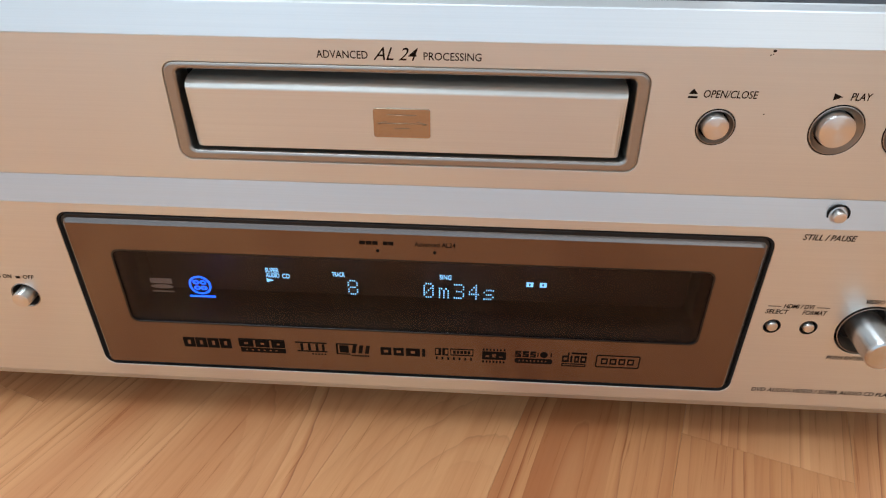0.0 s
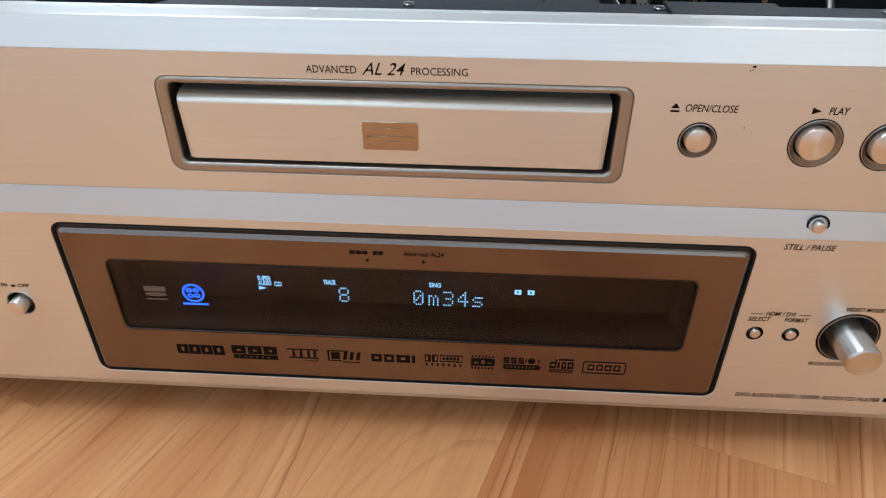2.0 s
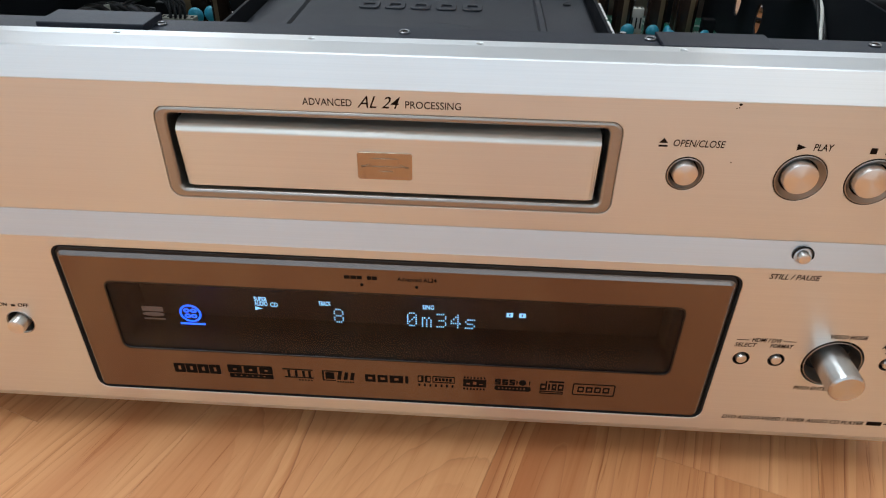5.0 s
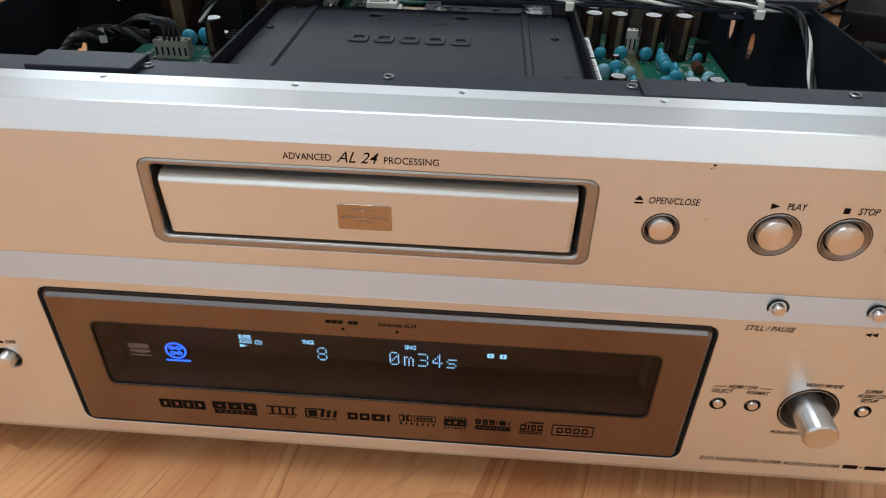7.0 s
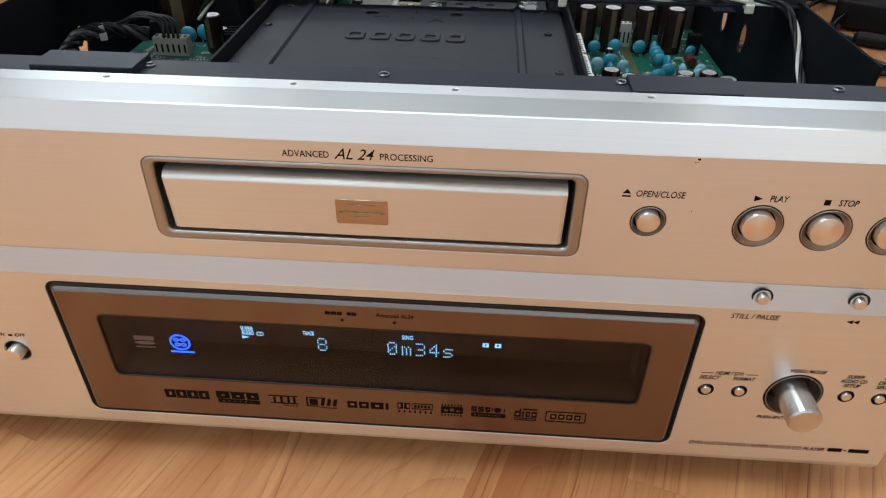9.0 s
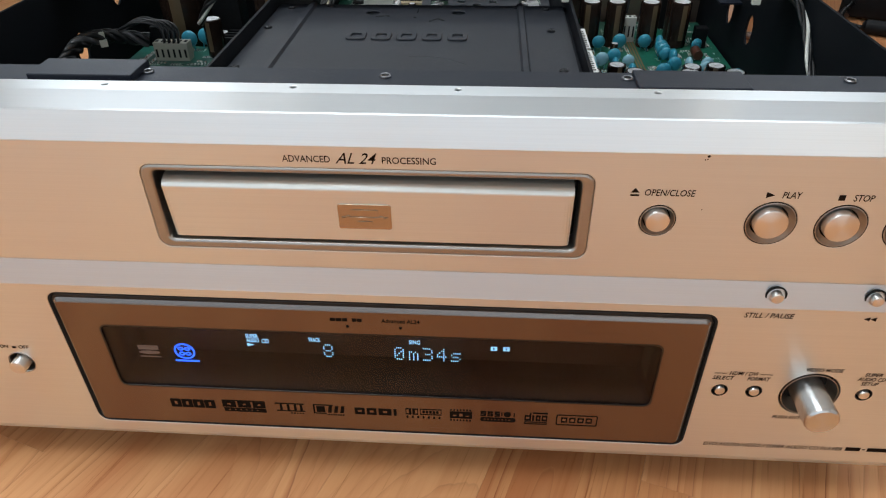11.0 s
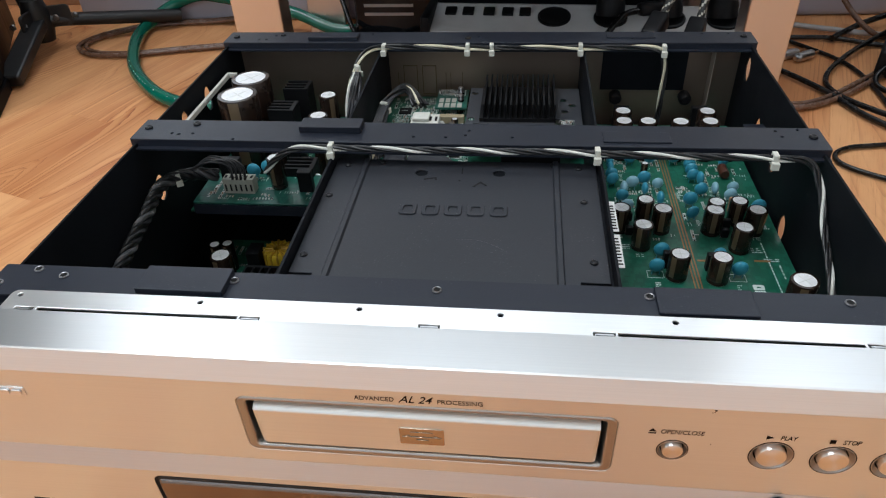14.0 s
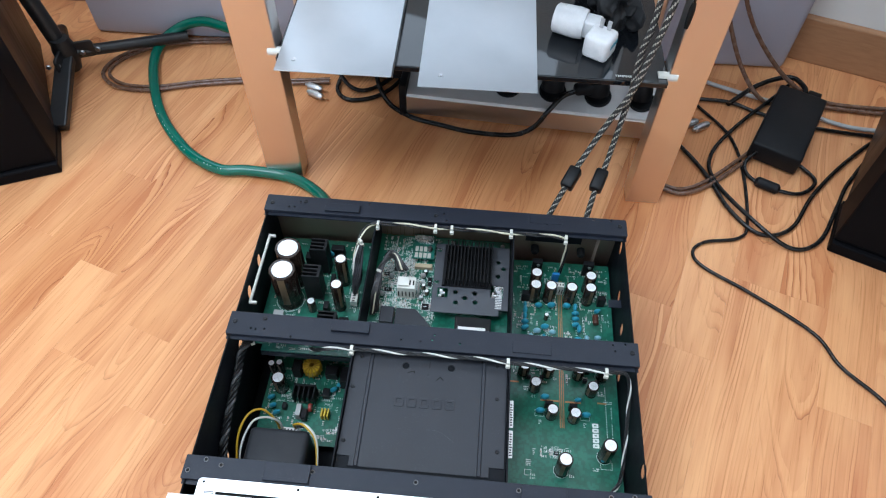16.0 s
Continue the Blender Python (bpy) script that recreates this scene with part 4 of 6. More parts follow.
plate([circ(0.0, 0.173, 0.0006, 8)], CV, CV + 0.0002, "xy", bm=slots)
part("slot", slots, M_HOLE, cover, "dark cut marks in the cover")
for x, y in ((-0.074, 0.154), (-0.074, 0.098), (0.071, 0.153), (0.073, 0.099), (-0.070, 0.188), (0.070, 0.189), (-0.049, 0.192), (0.055, 0.192)):
    again(scb, x, y, CV, 0, cover, 0.8)
part("scratch", tube([(0.003, 0.1150, CV + 0.0001), (0.013, 0.1150, CV + 0.0001), (0.021, 0.1120, CV + 0.0001), (0.030, 0.1055, CV + 0.0001)], 0.00006, 5, 6), plastic("pale_hair", (0.12, 0.12, 0.13), 0.6), cover, "fine pale scratch")
# pale labels along the divider
M_LABEL = plastic("white_paper_label", (0.72, 0.72, 0.70), 0.6)
for y0, y1 in ((0.094, 0.121), (0.124, 0.152)):
    part("label", box(0.0834, 0.0838, y0, y1, 0.1415, 0.1495), M_LABEL, player, "white paper label")
    lb = part("label", box(0.0834, 0.0872, y0, y1, 0.1495, 0.1498), M_LABEL, player, "white paper label with small dark print")
    for k in range(9):
        part("print", box(0.0842, 0.0862 if k % 3 else 0.0866, y0 + 0.002 + k * 0.0026, y0 + 0.0032 + k * 0.0026, 0.1498, 0.14986), M_PRINT, lb)

# ---- circuit boards ----
def pcb_mat(name, a, c):
    m, nt, b = node_mat(name, a, 0.3)
    v = coords(nt, (1, 1, 1))
    vor = nt.nodes.new("ShaderNodeTexVoronoi")
    vor.feature, vor.distance = "F1", "CHEBYCHEV"
    vor.inputs["Scale"].default_value = 260.0
    link(nt, v, vor.inputs["Vector"])
    big = noise_tex(nt, v, 45.0, 5)
    col = ramp(nt, big, [(0.35, a), (0.6, c)])
    tr = ramp(nt, vor.outputs["Distance"], [(0.40, grey(1.0)), (0.47, grey(0.6))])
    mul = nt.nodes.new("ShaderNodeMix")
    mul.data_type, mul.blend_type = "RGBA", "MULTIPLY"
    mul.inputs["Factor"].default_value = 0.6
    link(nt, col, mul.inputs["A"])
    link(nt, tr, mul.inputs["B"])
    link(nt, mul.outputs["Result"], b.inputs["Base Color"])
    bump(nt, b, vor.outputs["Distance"], 0.1, 0.0002)
    return m


M_PCB = pcb_mat("green_solder_mask", (0.010, 0.112, 0.068), (0.018, 0.152, 0.098))
M_PCB2 = pcb_mat("pale_green_board", (0.012, 0.105, 0.078), (0.02, 0.14, 0.105))
M_SILK = plastic("white_silkscreen", (0.74, 0.82, 0.79), 0.5)
M_COPPER = mixed("copper_trace", (0.45, 0.22, 0.09), (0.36, 0.16, 0.07), (0.35, 0.5), 0.6, 80, 0.1)
M_SLEEVE = mixed("brown_capacitor_sleeve", (0.035, 0.020, 0.014), (0.022, 0.014, 0.011), (0.16, 0.24), 0.25, 120, 0.05)
M_STRIPE = plastic("gold_stripe", (0.13, 0.09, 0.05), 0.35)
M_CAPTOP = mixed("capacitor_aluminium", (0.86, 0.87, 0.88), (0.78, 0.79, 0.80), (0.38, 0.48), 0.35, 400, 0.1)
M_CYAN = plastic("blue_film_capacitor", (0.04, 0.30, 0.42), 0.28)
M_CYAN2 = plastic("pale_blue_capacitor", (0.28, 0.52, 0.62), 0.3)
M_CHIP = mixed("black_chip", (0.008, 0.008, 0.009), (0.011, 0.011, 0.012), (0.36, 0.5), 0.0, 90.0, 0.08, spec=0.16)
M_WHITEP = plastic("white_nylon", (0.72, 0.72, 0.66), 0.4)
M_TIN = mixed("tinned_metal", (0.78, 0.79, 0.78), (0.62, 0.63, 0.62), (0.30, 0.42), 0.25, 200, 0.1)
M_CERAM = plastic("pale_ceramic", (0.52, 0.50, 0.44), 0.4)
M_RESIST = plastic("tan_resistor", (0.45, 0.26, 0.15), 0.5)
M_YEL = plastic("yellow_tape", (0.62, 0.42, 0.03), 0.4)
M_RED = plastic("dark_red_lacquer", (0.25, 0.03, 0.02), 0.3)
CAPS = {}


def cap(board, r, h, x, y, z, rz=0):
    """An electrolytic capacitor: dark sleeve, gold stripe, bare scored top."""
    key = (r, h)
    if key not in CAPS:
        bm = lathe([(r * 0.92, 0.0), (r, 0.0006), (r, h * 0.12), (r * 0.965, h * 0.15), (r, h * 0.18), (r, h - 0.0010), (r * 0.96, h - 0.0002), (r * 0.78, h), (r * 0.75, h - 0.0004), (0.0, h - 0.0004)],
                   24, mats=[0, 0, 0, 0, 0, 0, 0, 1, 1])
        for f in bm.faces:
            c = f.calc_center_median()
            if 0.2 * h < c.z < 0.97 * h and f.material_index == 0 and abs(math.atan2(c.y, c.x) + 1.9) < 0.3:
                f.material_index = 2
        for a in (30, 120):
            own = box(-r * 0.62, r * 0.62, -r * 0.03, r * 0.03, h - 0.0005, h - 0.00025)
            join(bm, moved(own, Matrix.Rotation(radians(a), 4, "Z")), 3)
        CAPS[key] = part("capacitor", bm, [M_SLEEVE, M_CAPTOP, M_STRIPE, M_TIN], board, "brown electrolytic capacitor with bare metal top", smooth=40)
        CAPS[key].location, CAPS[key].rotation_euler = (x, y, z), (0, 0, radians(rz))
        return CAPS[key]
    return again(CAPS[key], x, y, z, rz, board)


BLOBS = {}


def blob(board, m, x, y, z, s=1.0, rz=0):
    """A dipped film capacitor: a flat lens-shaped body on two legs."""
    if m.name not in BLOBS:
        bm = bmesh.new()
        bmesh.ops.create_uvsphere(bm, u_segments=14, v_segments=10, radius=0.0038)
        bmesh.ops.transform(bm, matrix=Matrix.Diagonal((1, 0.55, 1.02, 1)), verts=bm.verts)
        bmesh.ops.translate(bm, vec=(0, 0, 0.0058), verts=bm.verts)
        for sx in (-1, 1):
            box(sx * 0.0018 - 0.0002, sx * 0.0018 + 0.0002, -0.0002, 0.0002, 0.0, 0.003, bm=bm)
        BLOBS[m.name] = part("film_capacitor", bm, m, board, "blue dipped film capacitor", smooth=60)
        BLOBS[m.name].location, BLOBS[m.name].rotation_euler, BLOBS[m.name].scale = (x, y, z), (0, 0, radians(rz)), (s, s, s)
        return BLOBS[m.name]
    return again(BLOBS[m.name], x, y, z, rz, board, s)


def blocks(name, items, mats, parent, label):
    """Many small upright blocks in one mesh: (x0, x1, y0, y1, z0, z1, slot)."""
    verts, faces, slots = [], [], []
    for x0, x1, y0, y1, z0, z1, mi in items:
        n = len(verts)
        verts += [(x0, y0, z0), (x1, y0, z0), (x1, y1, z0), (x0, y1, z0), (x0, y0, z1), (x1, y0, z1), (x1, y1, z1), (x0, y1, z1)]
        faces += [(n + 4, n + 5, n + 6, n + 7), (n, n + 1, n + 5, n + 4), (n + 1, n + 2, n + 6, n + 5), (n + 2, n + 3, n + 7, n + 6), (n + 3, n, n + 4, n + 7)]
        slots += [mi] * 5
    me = bpy.data.meshes.new(name)
    me.from_pydata(verts, [], faces)
    for m in mats:
        me.materials.append(m)
    me.polygons.foreach_set("material_index", slots)
    ob = new(name, me)
    ob.parent, ob["label"], ob["kind"] = parent, label, "stuff"
    return ob


def chips(board, x0, x1, y0, y1, z, count, seed, keep=None):
    """The smallest soldered parts, too many to count: rows of passives with tinned ends, and white print beside them."""
    r = random.Random(seed)
    items = []
    for _ in range(max(1, count // 6)):
        bx, by = r.uniform(x0, x1), r.uniform(y0, y1)
        flat, n, kind = r.random() < 0.5, r.randint(3, 8), r.random()
        step = r.choice((0.0014, 0.0018, 0.0022))
        for q in range(n):
            x, y = (bx, by + q * step) if flat else (bx + q * step, by)
            if not (x0 < x < x1 and y0 < y < y1) or (keep and not keep(x, y)) or r.random() < 0.12:
                continue
            if kind < 0.50:
                hl, hw, hh = 0.0010, 0.00045, r.choice((0.0005, 0.0008))
                for a, b, mi in ((-hl, -hl * 0.55, 0), (-hl * 0.55, hl * 0.55, r.choice((1, 4, 4, 0, 2))), (hl * 0.55, hl, 0)):
                    items.append((x + a, x + b, y - hw, y + hw, z, z + hh, mi) if flat else (x - hw, x + hw, y + a, y + b, z, z + hh, mi))
            elif kind < 0.62:
                hw = 0.0004
                items.append((x - hw, x + hw, y - hw, y + hw, z, z + 0.0004, 0))
            else:
                hl = r.uniform(0.0006, 0.0018)
                items.append((x - hl, x + hl, y - 0.0002, y + 0.0002, z, z + 0.00006, 3) if flat else (x - 0.0002, x + 0.0002, y - hl, y + hl, z, z + 0.00006, 3))
    return blocks("component_field", items, [M_TIN, M_CHIP, M_RESIST, M_SILK, M_CERAM], board, "tiny soldered components and white print")


def chip(board, x, y, z, w, d, four=False, h=0.0016, pitch=0.0013):
    """An integrated circuit with its tinned legs."""
    items = [(x - w / 2, x + w / 2, y - d / 2, y + d / 2, z + 0.0003, z + h, 0), (x - w * 0.30, x + w * 0.22, y - 0.0003, y + 0.0003, z + h, z + h + 0.00005, 2)]
    for k in range(int(w / pitch)):
        u = x - w / 2 + pitch * (k + 0.5)
        for e in (-1, 1):
            items.append((u - 0.00025, u + 0.00025, min(y + e * d / 2, y + e * (d / 2 + 0.0011)), max(y + e * d / 2, y + e * (d / 2 + 0.0011)), z, z + 0.0006, 1))
    if four:
        for k in range(int(d / pitch)):
            v = y - d / 2 + pitch * (k + 0.5)
            for e in (-1, 1):
                items.append((min(x + e * w / 2, x + e * (w / 2 + 0.0011)), max(x + e * w / 2, x + e * (w / 2 + 0.0011)), v - 0.00025, v + 0.00025, z, z + 0.0006, 1))
    ob = blocks("integrated_circuit", items, [M_CHIP, M_TIN, M_SILK], board, "black integrated circuit with tinned legs")
    ob["kind"] = ""
    return ob


def print_lines(board, x, y, z, cols, rows, seed, turn=False):
    """A few rows of fine white print that cannot be read."""
    r = random.Random(seed)
    items = []
    for a in range(cols):
        for b in range(rows):
            u, v = x + a * 0.0034, y + b * 0.0019
            if turn:
                u, v = x + b * 0.0019, y + a * 0.0034
            for q in range(r.randint(2, 4)):
                o = q * 0.0008
                items.append((u - 0.0005, u + 0.0005, v + o, v + o + 0.0005, z, z + 0.00006, 0) if turn else (u + o, u + o + 0.0005, v - 0.0005, v + 0.0005, z, z + 0.00006, 0))
    return blocks("silkscreen", items, [M_SILK], board, "small white print on the board")


def board(x0, x1, y0, y1, z, m=M_PCB, label="green circuit board", holes=()):
    loops = [rect(x0, x1, y0, y1)] + [circ(x, y, 0.0018, 10) for x, y in holes]
    return part("circuit_board", plate(loops, z - 0.0016, z, "xy"), m, player, label)


def connector(brd, x, y, z, w, d, h, m, pins=6, rz=0):
    bm = box(-w / 2, w / 2, -d / 2, d / 2, 0, h, 0.0003)
    own = bmesh.new()
    for i in range(pins):
        px = -w / 2 + w * (i + 0.5) / pins
        box(px - w / pins * 0.16, px + w / pins * 0.16, -d / 2 - 0.0003, -d / 2 + 0.0004, h * 0.2, h * 0.65, bm=own)
        box(px - w / pins * 0.2, px + w / pins * 0.2, -d * 0.2, d * 0.2, h - 0.0002, h + 0.0003, bm=own)
    join(bm, own, 1)
    ob = part("connector", bm, [m, M_CHIP], brd, "pale plastic pin connector")
    ob.matrix_basis = pose(x, y, z, 0, 0, rz)
    return ob


# analogue board beside the drive
ZA = 0.0850
ba = board(0.0845, 0.2065, 0.073, 0.372, ZA, label="green analogue audio board with capacitors")
for x, y in ((0.114, 0.333), (0.178, 0.334), (0.113, 0.316), (0.131, 0.316), (0.155, 0.316), (0.177, 0.317)):
    cap(ba, 0.0071, 0.032, x, y, ZA, rng.uniform(-40, 40))
for x, y in ((0.103, 0.217), (0.130, 0.217), (0.115, 0.198), (0.163, 0.217), (0.190, 0.218), (0.177, 0.198), (0.133, 0.168), (0.157, 0.166)):
    cap(ba, 0.0064, 0.0185, x, y, ZA, rng.uniform(-40, 40))
cap(ba, 0.0075, 0.0345, 0.143, 0.109, ZA)
cap(ba, 0.0075, 0.0345, 0.188, 0.127, ZA)
cap(ba, 0.0026, 0.011, 0.128, 0.2885, ZA)
for x, y in ((0.120, 0.2275), (0.181, 0.2285), (0.166, 0.2265)):
    cap(ba, 0.0058, 0.0185, x, y, ZA, rng.uniform(-40, 40))
for x, y in ((0.116, 0.356), (0.178, 0.3575)):
    tr = part("transistor", box(x - 0.0062, x + 0.0062, y - 0.0030, y + 0.0030, ZA, ZA + 0.0240, 0.0006), M_CHIP, ba, "black power transistor screwed to the rear")
    part("screw", lathe([(0, 0), (0.0022, 0), (0.0019, 0.0012), (0.0, 0.0014)], 14, (x + 0.001, y - 0.0030, ZA + 0.0185), None, "y"), M_STEEL, tr, smooth=40)
part("transistor", box(0.0985, 0.1085, 0.311, 0.318, ZA, ZA + 0.0150, 0.0006), M_CHIP, ba, "black power transistor")
part("transistor", box(0.1885, 0.1975, 0.311, 0.318, ZA, ZA + 0.0150, 0.0006), M_CHIP, ba, "black power transistor")
connector(ba, 0.1435, 0.3270, ZA, 0.0095, 0.0060, 0.0180, M_WHITEP, 3)
part("axial_capacitor", lathe([(0, 0), (0.0032, 0.0), (0.0035, 0.001), (0.0035, 0.0105), (0.0032, 0.0115), (0, 0.0115)], 16, (0.186, 0.2960, ZA + 0.0042), None, "y"), plastic("brown_film_body", (0.085, 0.030, 0.018), 0.3), ba, "brown axial capacitor", smooth=40)
for x, y in ((0.1085, 0.209), (0.1225, 0.2095), (0.170, 0.2095), (0.1835, 0.209), (0.110, 0.2255), (0.1735, 0.2205)):
    part("transistor", box(x - 0.0024, x + 0.0024, y - 0.0018, y + 0.0018, ZA + 0.002, ZA + 0.0085, 0.0008), M_CHIP, ba, "small black transistor")
part("bracket", box(0.194, 0.2084, 0.287, 0.297, 0.1235, 0.1247), M_BLACK, player, "black steel tab on the side wall")
for i, (x, y) in enumerate(((0.103, 0.303), (0.103, 0.2945), (0.103, 0.287), (0.103, 0.279), (0.119, 0.303), (0.134, 0.304), (0.152, 0.305), (0.162, 0.303), (0.162, 0.295), (0.162, 0.2875), (0.162, 0.280),
                            (0.188, 0.301), (0.121, 0.170), (0.170, 0.169), (0.126, 0.186), (0.162, 0.186), (0.187, 0.122), (0.103, 0.2715), (0.126, 0.274), (0.125, 0.260), (0.166, 0.274), (0.164, 0.260), (0.154, 0.246), (0.198, 0.239), (0.153, 0.230), (0.171, 0.244), (0.134, 0.247), (0.108, 0.250))):
    blob(ba, M_CYAN, x, y, ZA, rng.uniform(1.05, 1.35), rng.choice((0, 90, 0, 20)))
for x, y in ((0.117, 0.268), (0.135, 0.268), (0.110, 0.259), (0.174, 0.262), (0.187, 0.265), (0.183, 0.254), (0.110, 0.237), (0.180, 0.234)):
    blob(ba, M_CYAN2, x, y, ZA, rng.uniform(1.05, 1.3), rng.choice((0, 90)))
for x, y in ((0.130, 0.178), (0.156, 0.177)):
    part("transistor", box(x - 0.0042, x + 0.0042, y - 0.0022, y + 0.0022, ZA, ZA + 0.0120, 0.0004), M_CHIP, ba, "black power transistor")
for x, y in ((0.1805, 0.243),):
    part("resistor", lathe([(0.0, 0.0), (0.0014, 0.0), (0.0017, 0.0015), (0.0014, 0.003), (0.0014, 0.008), (0.0017, 0.0095), (0.0014, 0.011), (0, 0.011)], 12, (x, y, ZA)), M_RESIST, ba, smooth=40)
part("fuse", box(0.1340, 0.1425, 0.3395, 0.3430, ZA + 0.002, ZA + 0.020, 0.0005), plastic("bright_blue_relay", (0.02, 0.19, 0.50), 0.35), ba, "bright blue upright component")
for x in (0.1432, 0.1452, 0.1472):
    part("trace", box(x - 0.0004, x + 0.0004, 0.155, 0.345, ZA, ZA + 0.0002), M_COPPER, ba, "bare copper bus line")
for x0, x1, y0 in ((0.122, 0.142, 0.1845), (0.149, 0.166, 0.1845), (0.088, 0.098, 0.204), (0.184, 0.194, 0.186)):
    part("trace", box(x0, x1, y0, y0 + 0.0017, ZA, ZA + 0.0002), M_COPPER, ba)
silk = bmesh.new()
for i in range(5):  # maker's mark as plain blocks, read from the side
    plate([rr(0.1772, 0.1838, 0.136 + i * 0.0056, 0.1408 + i * 0.0056, 0.001), rr(0.1792, 0.1818, 0.1378 + i * 0.0056, 0.1390 + i * 0.0056, 0.0005)], ZA, ZA + 0.0001, "xy", bm=silk)
for x, y, r in ((0.143, 0.109, 0.0078), (0.188, 0.127, 0.0078), (0.133, 0.168, 0.0060), (0.157, 0.166, 0.0060)):
    plate([circ(x, y, r, 24), circ(x, y, r - 0.0003, 24)], ZA, ZA + 0.0001, "xy", bm=silk)
for y in range(24):
    plate([rect(0.1925, 0.1932, 0.140 + y * 0.0028, 0.1416 + y * 0.0028)], ZA, ZA + 0.0001, "xy", bm=silk)
plate([[(0.0895, 0.0865), (0.0935, 0.0865), (0.0915, 0.0830)]], ZA, ZA + 0.0001, "xy", bm=silk)
part("silkscreen", silk, M_SILK, ba, "white silkscreen marks")["kind"] = "stuff"
chips(ba, 0.088, 0.203, 0.205, 0.365, ZA, 1500, 3, lambda x, y: abs(x - 0.145) > 0.004)
chips(ba, 0.122, 0.155, 0.120, 0.134, ZA, 90, 5)
chip(ba, 0.1385, 0.1265, ZA, 0.0050, 0.0040)
for k, (x, y, c, w, tn) in enumerate(((0.1035, 0.196, 2, 3, False), (0.1115, 0.188, 2, 2, False), (0.185, 0.196, 2, 3, False), (0.1905, 0.187, 3, 2, False), (0.107, 0.112, 2, 4, False), (0.112, 0.098, 2, 3, True), (0.114, 0.124, 1, 4, False),
                                      (0.126, 0.127, 2, 2, True), (0.152, 0.103, 1, 3, True), (0.1985, 0.148, 5, 1, True), (0.1985, 0.170, 4, 1, True), (0.120, 0.158, 1, 3, False), (0.168, 0.158, 1, 3, False), (0.176, 0.112, 2, 2, False))):
    print_lines(ba, x, y, ZA, c, w, 40 + k, tn)
for x, y, w, d in ((0.121, 0.170, 0.010, 0.007), (0.170, 0.169, 0.010, 0.007), (0.190, 0.118, 0.012, 0.008), (0.138, 0.1265, 0.012, 0.010), (0.109, 0.1045, 0.007, 0.006)):
    part("silkscreen", plate([rect(x - w / 2, x + w / 2, y - d / 2, y + d / 2), rect(x - w / 2 + 0.0003, x + w / 2 - 0.0003, y - d / 2 + 0.0003, y + d / 2 - 0.0003)], ZA, ZA + 0.0001, "xy"), M_SILK, ba)
connector(ba, 0.120, 0.0825, ZA, 0.0175, 0.005, 0.006, M_WHITEP, 7)
connector(ba, 0.171, 0.083, ZA, 0.0115, 0.005, 0.008, M_WHITEP, 5)
connector(ba, 0.187, 0.083, ZA, 0.0115, 0.005, 0.008, M_WHITEP, 5)

# digital board with its heat sink, behind the drive
ZD = 0.104
bd = board(-0.0785, 0.0815, 0.226, 0.383, ZD, label="dense green digital circuit board")
chips(bd, -0.072, -0.002, 0.245, 0.380, ZD, 2400, 7)
chips(bd, -0.070, -0.030, 0.262, 0.345, ZD, 1500, 8)
for x, y, w, d, four in ((-0.062, 0.352, 0.010, 0.010, True), (-0.050, 0.330, 0.012, 0.006, False), (-0.060, 0.300, 0.009, 0.005, False), (-0.014, 0.280, 0.008, 0.008, True), (-0.012, 0.315, 0.005, 0.012, False), (-0.064, 0.322, 0.006, 0.004, False)):
    chip(bd, x, y, ZD, w, d, four)
part("daughter_board", box(-0.036, -0.010, 0.343, 0.379, ZD + 0.007, ZD + 0.0085), M_PCB2, bd, "pale green daughter board")
for k in range(8):
    x, y = -0.0315 + (k % 4) * 0.0052, 0.3475 + (k // 4) * 0.0095
    part("memory_pad", box(x - 0.0019, x + 0.0019, y - 0.0036, y + 0.0036, ZD + 0.0085, ZD + 0.0091), M_CERAM, bd, "pale rectangular contact pad")
chips(bd, -0.035, -0.012, 0.3655, 0.377, ZD + 0.0085, 260, 9)
part("socket", box(-0.032, -0.011, 0.332, 0.3375, ZD, ZD + 0.006, 0.0004), plastic("beige_socket", (0.45, 0.37, 0.24), 0.5), bd, "beige board socket")
connector(bd, -0.0375, 0.2985, ZD, 0.021, 0.016, 0.021, M_WHITEP, 5)
for k in range(5):
    part("pin", tube([(-0.0275, 0.293 + k * 0.0027, ZD + 0.016), (-0.0245, 0.293 + k * 0.0027, ZD + 0.0155), (-0.0235, 0.293 + k * 0.0027, ZD + 0.008), (-0.0232, 0.293 + k * 0.0027, ZD)], 0.0006, 6, 4), M_TIN, bd, smooth=60)
part("plug_shell", box(-0.0465, -0.034, 0.2925, 0.304, ZD + 0.0214, ZD + 0.0240, 0.0006), M_WHITEP, bd)
for x, y in ((-0.018, 0.326), (-0.0185, 0.306), (-0.014, 0.298), (-0.022, 0.371), (-0.055, 0.262), (0.005, 0.290), (0.064, 0.296), (-0.016, 0.352)):
    cap(bd, 0.0027, 0.0075, x, y, ZD)
tin = part("capacitor", lathe([(0.0022, 0.0), (0.0027, 0.0005), (0.0027, 0.0014), (0.0024, 0.0018), (0.0024, 0.0058), (0.0021, 0.0062), (0.0, 0.0062)], 18, mats=[1, 1, 1, 0, 0, 0]), [M_STEEL, M_CHIP], bd, "small bare aluminium capacitor", smooth=40)
tin.location = (-0.0165, 0.3700, ZD + 0.0085)
